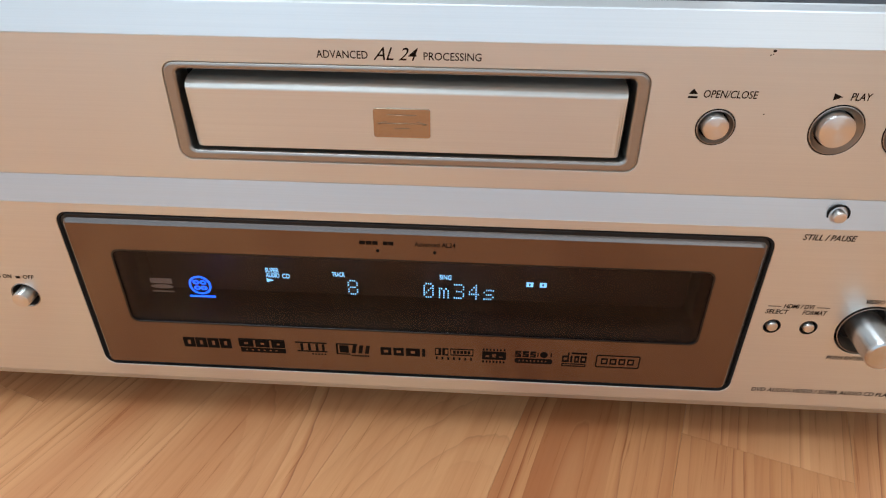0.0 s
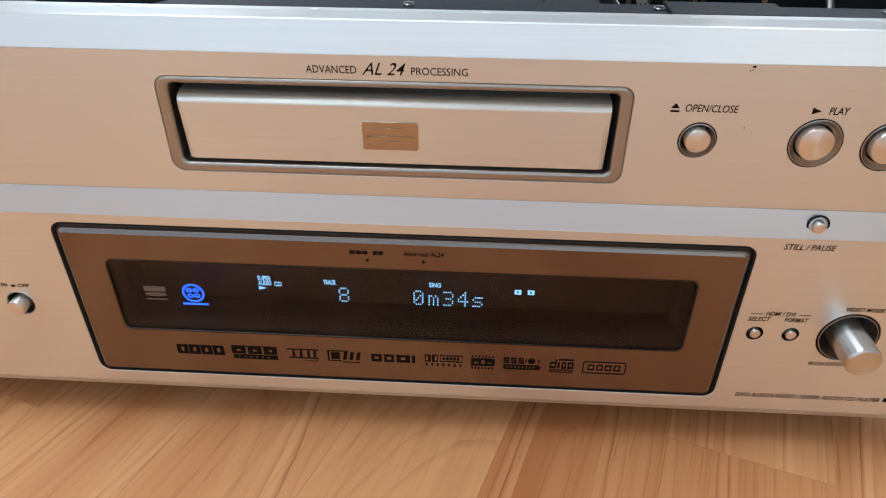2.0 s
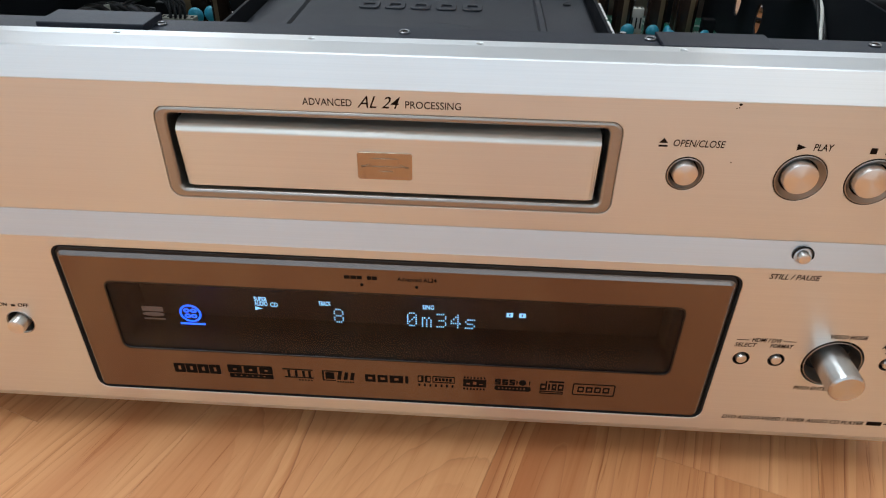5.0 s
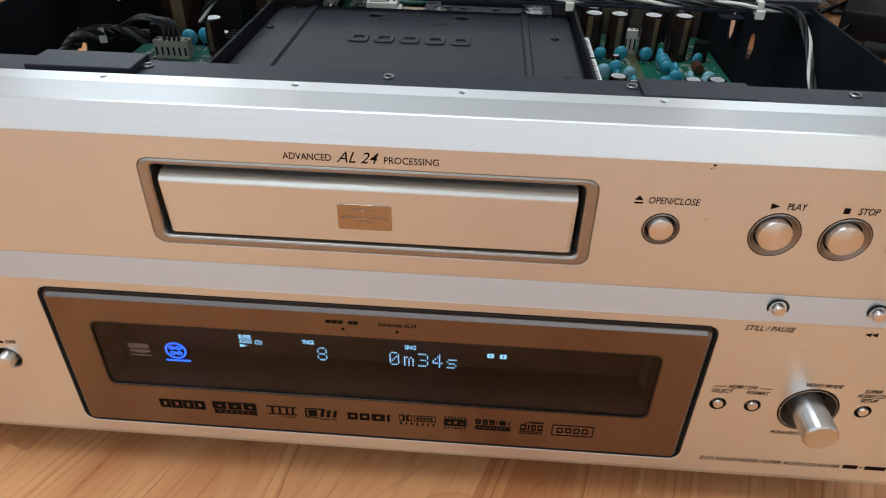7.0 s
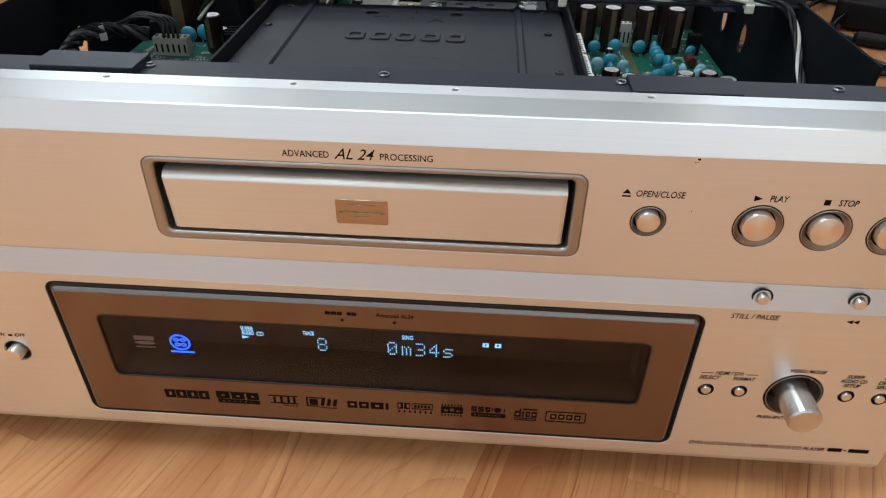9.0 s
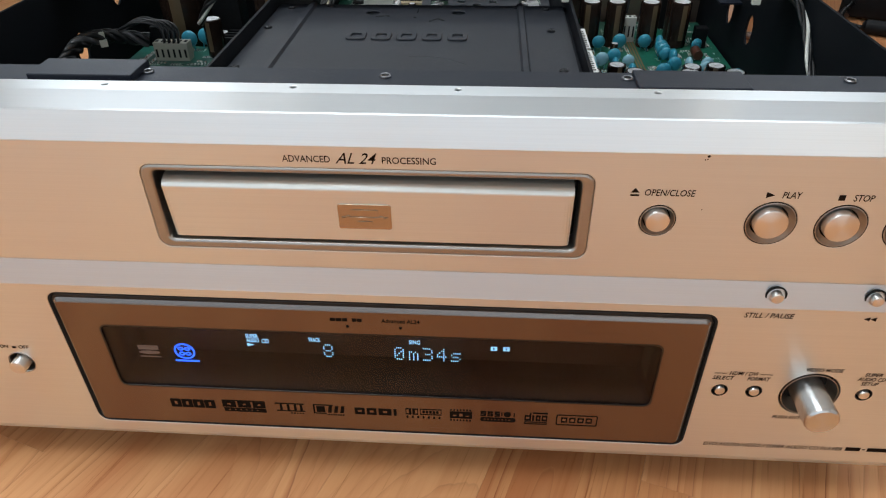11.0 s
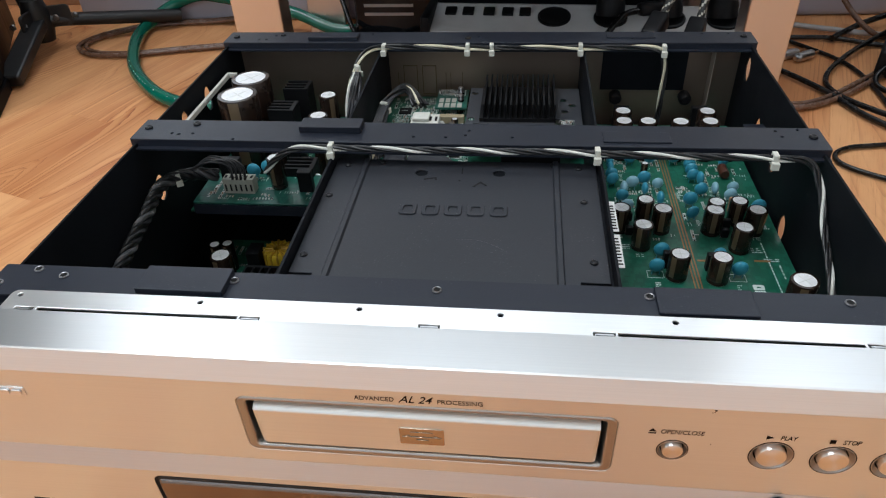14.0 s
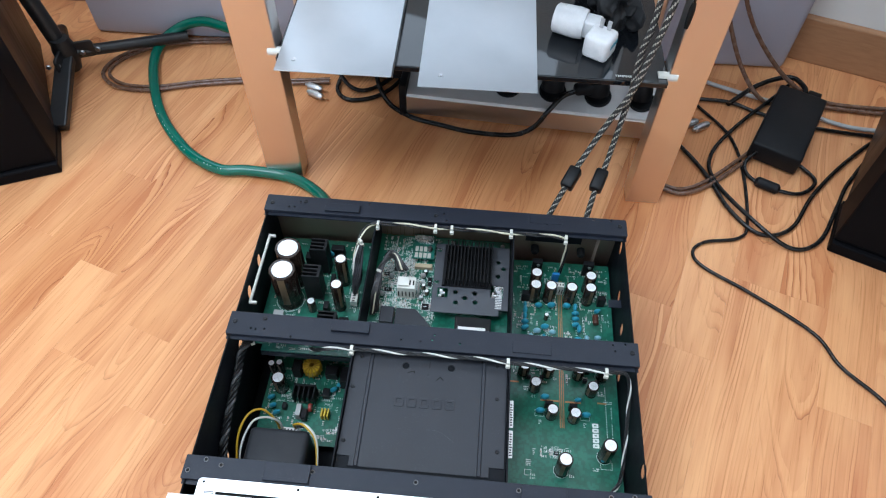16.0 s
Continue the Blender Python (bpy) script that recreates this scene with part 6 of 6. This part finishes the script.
for k in range(34):  # fine grooves drawn along the sloping top
    y, z = 0.0048 + k * 0.0018, 0.0444 + k * 0.0018 * 0.2469
    extrude_x([(y - 0.0005, z - 0.0003), (y - 0.0003, z + 0.0004), (y + 0.0004, z + 0.00055), (y + 0.0006, z)], 0.0005, 0.3995, bm=ribs)
part("ribbing", ribs, M_STRIP, strip, "fine grooves along the aluminium top")["kind"] = "stuff"
for x in (-0.012, 0.40):
    part("end_cap", box(x, x + 0.012, -0.003, 0.073, 0.0, 0.063, 0.003), M_CHIP, strip, "black plastic end cap", smooth=40)
SL = Matrix.Rotation(math.atan2(0.0016, 0.0065), 4, "X")
for sx in (0.022, 0.0455, 0.0735, 0.0985, 0.1215):
    o = part("switch", box(-0.0075, 0.0075, -0.008, 0.008, -0.001, 0.003, 0.0008), M_CHIP, strip, "black rocker switch")
    o.matrix_basis = Matrix.Translation((sx, 0.046, 0.0552)) @ SL
for i, x in enumerate((0.160, 0.232, 0.304, 0.372)):
    bm = lathe([(0.0215, -0.002), (0.0215, 0.0020), (0.0195, 0.0026), (0.0185, 0.0012), (0.0175, 0.0008), (0, 0.0008)], 36)
    o = part("socket", bm, M_CHIP, strip, "round black mains socket", smooth=40)
    o.matrix_basis = Matrix.Translation((x, 0.036, 0.0532)) @ SL
strip.matrix_basis = pose(-0.0885, 0.712, 0.0, 0, 0, -3.5)


def mains_plug(x, y, z, label, m=M_CHIP):
    t = thing("mains_plug", label, "plug", "plugs in the power strip")
    part("plug_body", lathe([(0, 0), (0.0182, 0), (0.0185, 0.014), (0.015, 0.030), (0.011, 0.038), (0, 0.040)], 28), M_CHIP, t, smooth=45)
    t.matrix_basis = pose(x, y, z, -14, 0, 0)
    return t


p1 = mains_plug(0.1450, 0.7385, 0.0545, "black mains plug with a green cable in the power strip")
part("cable", tube([(0, 0, 0.038), (0.002, 0.010, 0.07), (0.0, 0.06, 0.10), (-0.05, 0.12, 0.10)], 0.008, 12), plastic("green_jacket", (0.0, 0.13, 0.07), 0.25), p1, "thick green cable", smooth=60)
p2 = thing("mains_plug", "black angled mains plug in the power strip", "plug", "plugs in the power strip")
part("plug_body", lathe([(0, 0), (0.0190, 0), (0.0192, 0.012), (0.016, 0.022), (0, 0.025)], 28), M_CHIP, p2, smooth=45)
part("plug_grip", box(-0.040, 0.0, -0.014, 0.006, 0.004, 0.020, 0.005, 3), M_CHIP, p2, smooth=45)
p2.matrix_basis = pose(0.2160, 0.7350, 0.0545, -12, 0, 14)
p3 = mains_plug(0.2830, 0.730, 0.0545, "black mains plug in the power strip")
M_CORD = mixed("black_cable_jacket", (0.005, 0.005, 0.005), (0.008, 0.007, 0.007), (0.22, 0.32), 0, 60, 0.05, spec=0.35)
M_CORDB = plastic("brown_clear_cable_jacket", (0.16, 0.085, 0.055), 0.22)
M_CORDG = plastic("grey_cable_jacket", (0.45, 0.44, 0.43), 0.35)


def cable(points, r, m, label, name="cable", steps=8):
    return tagged(part(name, tube(points, r, 10, steps), m, smooth=70), label, "cable")


cable([(0.182, 0.722, 0.067), (0.158, 0.706, 0.066), (0.138, 0.690, 0.048), (0.118, 0.682, 0.020), (0.085, 0.678, 0.0046), (0.02, 0.679, 0.0042), (-0.03, 0.690, 0.0042), (-0.08, 0.704, 0.0042), (-0.122, 0.735, 0.0045), (-0.148, 0.785, 0.012), (-0.158, 0.84, 0.03), (-0.150, 0.90, 0.06)],
      0.0040, M_CORD, "black mains cable curving over the floor under the rack")
cable([(-0.185, 0.815, 0.06), (-0.208, 0.785, 0.015), (-0.212, 0.757, 0.0045), (-0.190, 0.736, 0.0045), (-0.150, 0.745, 0.0045), (-0.118, 0.775, 0.006), (-0.105, 0.80, 0.02), (-0.13, 0.83, 0.05)], 0.0036, M_CORD, "black cable looping under the rack")
cable([(-0.225, 0.80, 0.06), (-0.200, 0.765, 0.02), (-0.165, 0.760, 0.006), (-0.120, 0.80, 0.010), (-0.10, 0.86, 0.03)], 0.0036, M_CORD, "black cable looping under the rack")

# dark amplifier standing behind the strip
amp = thing("amplifier", "small black amplifier with pilot lights standing behind the power strip", "amplifier")
part("case", box(-0.205, 0.24, 0.020, 0.085, 0.012, 0.17, 0.003), M_BLACK, amp)
part("front_plate", box(-0.202, 0.237, 0.016, 0.020, 0.014, 0.168, 0.001), M_GLASS, amp)
for i in range(6):
    part("vent", box(-0.19, -0.12, 0.0152, 0.0162, 0.04 + i * 0.012, 0.044 + i * 0.012), M_PLATE, amp)
for x, m in ((-0.030, M_LEDG), (-0.010, M_LEDG), (0.045, glow("red_led", (1.0, 0.05, 0.04), 1.6))):
    part("pilot_light", lathe([(0, 0), (0.002, 0), (0.0018, 0.0015), (0, 0.002)], 10, (x, 0.016, 0.085), None, "y"), m, amp)
for x in (-0.19, 0.21):
    part("foot", lathe([(0, 0), (0.012, 0), (0.012, 0.012), (0, 0.012)], 16, (x, 0.05, 0)), M_CHIP, amp)
amp.matrix_basis = pose(0.0, 0.770, 0.0)

# ---- braided interconnects with ferrite cores ----
M_BRW = plastic("pale_braid", (0.42, 0.40, 0.35), 0.6)
M_BRB = plastic("black_braid", (0.012, 0.012, 0.012), 0.6)


def braided(points, ferrite, label):
    t = thing("braided_cable", label, "cable", "braided cables behind the player")
    path = spline(points, 40)
    even = [path[0]]
    for p in path:
        if (p - even[-1]).length > 0.0021:
            even.append(p)
    bm = tube(even, 0.0036, 12, 1)
    bm.faces.ensure_lookup_table()
    for i, f in enumerate(bm.faces):
        k, j = divmod(i - 1, 12)
        f.material_index = 1 if (j + k) % 4 == 0 and k % 2 == 0 or (j - k) % 4 == 0 and k % 2 else 0
    part("braid", bm, [M_BRB, M_BRW], t, "black and cream braided sleeve", smooth=70)
    d = (Vector(ferrite[1]) - Vector(ferrite[0]))
    core = box(-0.0082, 0.0082, -0.0082, 0.0082, -0.015, 0.015, 0.003, 3)
    o = part("ferrite_core", core, M_CHIP, t, "black clip-on ferrite core", smooth=45)
    o.matrix_basis = Matrix.Translation((Vector(ferrite[0]) + Vector(ferrite[1])) / 2) @ d.to_track_quat("Z", "Y").to_matrix().to_4x4()
    return t


braided([(0.118, 0.388, 0.075), (0.121, 0.405, 0.090), (0.130, 0.428, 0.110), (0.150, 0.465, 0.128), (0.163, 0.488, 0.140), (0.190, 0.515, 0.185), (0.213, 0.525, 0.235), (0.226, 0.535, 0.290), (0.236, 0.545, 0.345), (0.25, 0.57, 0.44)],
        ((0.148, 0.460, 0.126), (0.162, 0.486, 0.139)), "black and cream braided cable rising from the player")
braided([(0.168, 0.388, 0.075), (0.172, 0.408, 0.090), (0.178, 0.432, 0.108), (0.190, 0.473, 0.122), (0.199, 0.495, 0.133), (0.207, 0.515, 0.170), (0.214, 0.532, 0.225), (0.216, 0.545, 0.280), (0.222, 0.552, 0.325), (0.225, 0.58, 0.44)],
        ((0.187, 0.466, 0.120), (0.197, 0.491, 0.131)), "black and cream braided cable rising from the player")

# ---- green mains cable on the floor ----
M_GREEN = mixed("green_cable_jacket", (0.002, 0.125, 0.082), (0.002, 0.105, 0.070), (0.14, 0.22), 0, 30, 0.03)
gc = thing("power_cable", "thick glossy green power cable looping over the floor", "cable")
GP = [(-0.150, 0.388, 0.060), (-0.152, 0.420, 0.056), (-0.165, 0.465, 0.035), (-0.195, 0.515, 0.014), (-0.245, 0.548, 0.0095), (-0.313, 0.556, 0.0095), (-0.360, 0.555, 0.0095), (-0.420, 0.589, 0.0095), (-0.485, 0.664, 0.0095),
      (-0.530, 0.757, 0.0095), (-0.545, 0.830, 0.012), (-0.515, 0.862, 0.03), (-0.470, 0.866, 0.045), (-0.425, 0.855, 0.045), (-0.37, 0.84, 0.04), (-0.305, 0.828, 0.030), (-0.245, 0.812, 0.012), (-0.195, 0.815, 0.012), (-0.168, 0.838, 0.030), (-0.190, 0.858, 0.055), (-0.235, 0.862, 0.070)]
part("jacket", tube(GP, 0.0086, 14, 12), M_GREEN, gc, smooth=70)
print_bm = bmesh.new()
sp = spline(GP, 40)
mrk = random.Random(8)
for i in range(230, 330, 4):
    if mrk.random() < 0.3:
        continue
    p, d = sp[i], (sp[i + 1] - sp[i]).normalized()
    sd = d.cross(Vector((0, 0, 1))).normalized()
    if sd.y > 0:
        sd = -sd
    nrm = (Vector((0, 0, 1)) * 0.85 + sd * 0.5).normalized()
    hl = mrk.uniform(0.0004, 0.0016)
    own = box(-hl, hl, -0.0005, 0.0005, 0, 0.0001)
    q = Matrix((d, nrm.cross(d), nrm)).transposed().to_4x4()
    join(print_bm, moved(own, Matrix.Translation(p + nrm * 0.0086) @ q))
part("print", print_bm, M_SILK, gc, "row of pale printed marks")["kind"] = "stuff"
part("inlet_plug", box(-0.166, -0.136, 0.386, 0.412, 0.046, 0.072, 0.004, 3), M_CHIP, gc, "black appliance plug", smooth=45)

# ---- loose cables ----
cable([(-0.23, 0.775, 0.006), (-0.30, 0.766, 0.005), (-0.367, 0.763, 0.005), (-0.451, 0.747, 0.005), (-0.523, 0.726, 0.005), (-0.585, 0.728, 0.005), (-0.622, 0.762, 0.005), (-0.604, 0.812, 0.005), (-0.538, 0.858, 0.005), (-0.44, 0.872, 0.006), (-0.34, 0.868, 0.02)],
      0.0033, M_CORDB, "brown transparent speaker cable lying in a loop")
cable([(-0.23, 0.783, 0.006), (-0.30, 0.774, 0.005), (-0.367, 0.771, 0.005), (-0.451, 0.755, 0.005), (-0.523, 0.735, 0.005), (-0.580, 0.737, 0.005), (-0.612, 0.764, 0.005), (-0.598, 0.803, 0.005), (-0.538, 0.848, 0.005), (-0.44, 0.864, 0.006), (-0.34, 0.858, 0.02)],
      0.0028, M_CORDB, "brown transparent speaker cable lying in a loop")
cable([(0.70, 0.02, 0.0035), (0.60, 0.18, 0.0035), (0.555, 0.256, 0.0035), (0.513, 0.302, 0.0035), (0.489, 0.349, 0.0035), (0.419, 0.404, 0.0035), (0.360, 0.443, 0.0035), (0.348, 0.468, 0.0035), (0.368, 0.488, 0.0035), (0.418, 0.500, 0.0035), (0.436, 0.532, 0.0035),
       (0.447, 0.638, 0.0035), (0.438, 0.713, 0.0035), (0.400, 0.775, 0.0035), (0.375, 0.81, 0.0035), (0.33, 0.86, 0.0035)], 0.0025, M_CORD, "thin black cable winding across the floor")
cable([(0.320, 0.72, 0.006), (0.356, 0.678, 0.005), (0.388, 0.619, 0.005), (0.412, 0.553, 0.005), (0.449, 0.509, 0.005), (0.497, 0.524, 0.005), (0.545, 0.594, 0.005), (0.616, 0.672, 0.005), (0.70, 0.74, 0.005), (0.84, 0.80, 0.005)], 0.0032, M_CORD, "black mains cable coiled on the floor")
cable([(0.566, 0.85, 0.010), (0.529, 0.81, 0.010), (0.449, 0.728, 0.009), (0.402, 0.665, 0.005), (0.399, 0.609, 0.005), (0.441, 0.529, 0.011), (0.489, 0.487, 0.005), (0.533, 0.504, 0.005), (0.573, 0.569, 0.005), (0.609, 0.629, 0.005), (0.68, 0.70, 0.005), (0.84, 0.77, 0.005)],
      0.0032, M_CORD, "black mains cable coiled on the floor")
cable([(0.33, 0.80, 0.005), (0.394, 0.796, 0.005), (0.451, 0.793, 0.005), (0.494, 0.771, 0.005), (0.55, 0.75, 0.005), (0.64, 0.735, 0.005), (0.85, 0.72, 0.005)], 0.0032, M_CORD, "black cable passing under the power adapter")
cable([(0.29, 0.60, 0.005), (0.319, 0.584, 0.005), (0.349, 0.578, 0.005), (0.394, 0.602, 0.005), (0.455, 0.656, 0.005), (0.53, 0.72, 0.005)], 0.0033, M_CORDB, "brown transparent speaker cable on the floor")
cable([(0.29, 0.607, 0.005), (0.319, 0.592, 0.005), (0.349, 0.587, 0.005), (0.390, 0.610, 0.005), (0.450, 0.664, 0.005), (0.52, 0.73, 0.005)], 0.0028, M_CORDB, "brown transparent speaker cable on the floor")
cable([(0.36, 0.865, 0.30), (0.40, 0.855, 0.17), (0.455, 0.83, 0.06), (0.506, 0.80, 0.008), (0.56, 0.80, 0.006), (0.66, 0.79, 0.006), (0.86, 0.78, 0.006)], 0.0036, M_CORDB, "brown transparent speaker cable hanging to the floor")
cable([(0.39, 0.87, 0.30), (0.44, 0.86, 0.15), (0.52, 0.84, 0.05), (0.593, 0.815, 0.008), (0.68, 0.80, 0.006), (0.86, 0.81, 0.006)], 0.0036, M_CORDB, "brown transparent speaker cable hanging to the floor")
cable([(0.36, 0.87, 0.006), (0.42, 0.84, 0.006), (0.48, 0.815, 0.006), (0.55, 0.79, 0.006), (0.62, 0.755, 0.006), (0.68, 0.745, 0.006), (0.85, 0.74, 0.006)], 0.0036, M_CORDG, "light grey cable on the floor")


def phono(x, y, z, rz, label):
    t = thing("phono_plug", label, "plug", "loose phono plugs")
    part("shell", lathe([(0, 0), (0.0028, 0), (0.0034, 0.004), (0.0060, 0.006), (0.0062, 0.022), (0.0055, 0.030), (0.0045, 0.032), (0, 0.032)], 18, (0, 0, 0), None, "x"), M_STEEL, t, "silver metal shell", smooth=40)
    part("pin", lathe([(0, 0.032), (0.0016, 0.032), (0.0016, 0.043), (0, 0.045)], 10, (0, 0, 0), None, "x"), M_COPPER, t, "gold coloured pin", smooth=40)
    t.matrix_basis = pose(x, y, z, 0, 0, rz)


hang = thing("phono_plug", "thin black plug hanging on its cord beside the rack leg", "plug", "loose phono plugs")
part("shell", lathe([(0, 0.0), (0.0022, 0.0), (0.0032, 0.008), (0.0036, 0.024), (0.0024, 0.032), (0, 0.032)], 14), M_CHIP, hang, "black tapered shell", smooth=40)
part("cord", tube([(0, 0, 0.030), (-0.001, 0.0, 0.06), (-0.004, 0.002, 0.10), (-0.006, 0.006, 0.16), (-0.004, 0.02, 0.212)], 0.0016, 8), M_CORD, hang, "thin black cord", smooth=60)
hang.matrix_basis = pose(0.2560, 0.5440, 0.3150)
phono(-0.268, 0.764, 0.0065, -20, "silver phono plug lying on the floor")
phono(-0.262, 0.748, 0.0065, -26, "silver phono plug lying on the floor")
phono(0.362, 0.722, 0.0065, 32, "silver phono plug lying on the floor")
phono(0.380, 0.716, 0.0065, 34, "silver phono plug lying on the floor")

# power brick
psu = thing("power_adapter", "black laptop power adapter lying among cables on the floor", "power adapter")
part("case", box(-0.0385, 0.0385, -0.0815, 0.0815, 0.003, 0.036, 0.004, 3), M_CHIP, psu, smooth=45)
part("cord", tube([(-0.026, -0.080, 0.020), (-0.034, -0.102, 0.010), (-0.022, -0.122, 0.006), (0.010, -0.130, 0.006), (0.055, -0.118, 0.006), (0.070, -0.080, 0.006), (0.045, -0.060, 0.006), (0.030, -0.062, 0.010)], 0.0030, 10), M_CORD, psu, "thin black cord", smooth=60)
part("cord_ferrite", lathe([(0, 0), (0.004, 0), (0.008, 0.004), (0.008, 0.034), (0.004, 0.038), (0, 0.038)], 18, (-0.010, -0.129, 0.0085), None, "x"), M_CHIP, psu, "black cord ferrite", smooth=40)
part("mains_cord", tube([(0.0, 0.08, 0.02), (0.0, 0.105, 0.024), (-0.03, 0.125, 0.022), (-0.07, 0.09, 0.012), (-0.10, 0.02, 0.007)], 0.0042, 10), M_CORD, psu, smooth=60)
part("inlet_plug", box(0.006, 0.028, 0.0816, 0.104, 0.006, 0.028, 0.003, 2), M_CHIP, psu, "black appliance plug", smooth=45)
psu.matrix_basis = pose(0.527, 0.7225, 0.0, 0, 0, -27)

# ---- speakers, stand and what lies behind ----
M_SPK = mixed("black_satin_lacquer", (0.004, 0.004, 0.005), (0.006, 0.006, 0.007), (0.42, 0.52), 0, 8, 0.0, spec=0.04)
M_VENEER = mixed("walnut_veneer", (0.060, 0.033, 0.021), (0.040, 0.022, 0.015), (0.40, 0.55), 0, 18, 0.08, 0.0003, 300, (6, 6, 0.5))


def speaker(x, y, rz, w, label):
    """A tall speaker: a deep black front block, a veneered body that narrows to the back, a black plinth."""
    t = thing("floor_speaker", label, "loudspeaker", "pair of floor speakers")
    k = 0.022 * (1 if w > 0 else -1)
    part("baffle", box(min(0.0, w), max(0.0, w), 0.0, 0.074, 0.02, 0.95, 0.004), M_SPK, t, "satin black front block")
    part("cabinet", plate([[(0.003 * (k > 0) - 0.003 * (k < 0), 0.0745), (w - 0.003 * (k > 0) + 0.003 * (k < 0), 0.0745), (w - k, 0.30), (k, 0.30)]], 0.02, 0.948, "xy", 0.002), M_VENEER, t, "brown wood veneer body narrowing to the back")
    part("plinth", box(min(0.0, w), max(0.0, w), -0.006, 0.085, 0.0, 0.020, 0.003), M_SPK, t, "satin black plinth")
    t.matrix_basis = pose(x, y, 0, 0, 0, rz)


speaker(-0.601, 0.538, 24, -0.24, "walnut floor speaker with a satin black front")
speaker(0.543, 0.497, -24, 0.24, "walnut floor speaker with a satin black front")

tri = thing("tripod_stand", "black metal tripod stand beside the speaker", "tripod")
HUB = Vector((-0.668, 0.757, 0.045))
M_TRI = mixed("black_anodised_tube", (0.007, 0.007, 0.008), (0.011, 0.011, 0.012), (0.38, 0.5), 0.0, 60, 0.1)


def rod(a, b, r, name, label="", n=14):
    a, b = Vector(a), Vector(b)
    o = part(name, lathe([(0, 0), (r, 0), (r, (b - a).length), (0, (b - a).length)], n), M_TRI, tri, label, smooth=40)
    o.matrix_basis = Matrix.Translation(a) @ (b - a).to_track_quat("Z", "Y").to_matrix().to_4x4()
    return o


rod(HUB + Vector((0, 0, -0.01)), (-0.735, 0.790, 0.30), 0.0135, "pole", "thick black tube")
rod(HUB, (-0.500, 0.858, 0.018), 0.0095, "leg")
rod(HUB, (-0.735, 0.862, 0.012), 0.0095, "leg")
bm = box(-0.014, 0.014, 0.0, 0.150, -0.008, 0.008, 0.003)
o = part("leg", bm, M_TRI, tri)
o.matrix_basis = Matrix.Translation(HUB) @ (Vector((-0.634, 0.610, 0.010)) - HUB).to_track_quat("Y", "Z").to_matrix().to_4x4()
for dx, dy in ((0.030, 0.012), (0.004, -0.030), (-0.020, 0.030)):
    bm = plate([rr(-0.010, 0.034, -0.014, 0.016, 0.006)], -0.0025, 0.0025, "xz", 0.0006)
    o = part("bracket", bm, M_TRI, tri, "flat black hinge plate")
    o.matrix_basis = Matrix.Translation(HUB + Vector((0, 0, 0.002))) @ Matrix.Rotation(math.atan2(dy, dx), 4, "Z") @ Matrix.Translation((0.012, 0, 0))
part("hub", lathe([(0, -0.03), (0.014, -0.03), (0.019, -0.01), (0.019, 0.012), (0.0145, 0.03), (0, 0.03)], 20, HUB), M_TRI, tri, "black hinge hub", smooth=40)
for dx, dy in ((0.030, 0.012), (0.052, 0.024), (0.004, -0.025), (-0.01, -0.03)):
    part("bolt", lathe([(0, 0), (0.0045, 0), (0.004, 0.003), (0, 0.0035)], 10, HUB + Vector((dx, dy - 0.012, 0.004)), None, "y"), M_STEEL, tri, "bright steel bolt", smooth=40)

M_LILAC = mixed("pale_lilac_fabric", (0.42, 0.41, 0.47), (0.39, 0.38, 0.44), (0.7, 0.85), 0, 6, 0.15, 0.0004, 900)
panel = tagged(part("rear_panel", box(0, 1.241, 0, 0.024, 0.0, 0.34, 0.010, 4), M_LILAC, smooth=45), "pale lilac-grey panel standing behind the rack", "panel")
panel.matrix_basis = pose(-0.678, 0.874, 0.0, 0, 0, 1.0)
# low wooden block stands in for a skirted wall that would block the window
wood_block = thing("low_cabinet", "light brown low wooden block standing in for skirting behind the tripod", "cabinet")
part("body", box(-1.20, -0.675, 0.955, 1.10, 0.06, 0.34, 0.003), M_BASEB, wood_block)
part("plinth", box(-1.20, -0.675, 0.965, 1.10, 0.0, 0.06, 0.002), M_BASEB, wood_block)
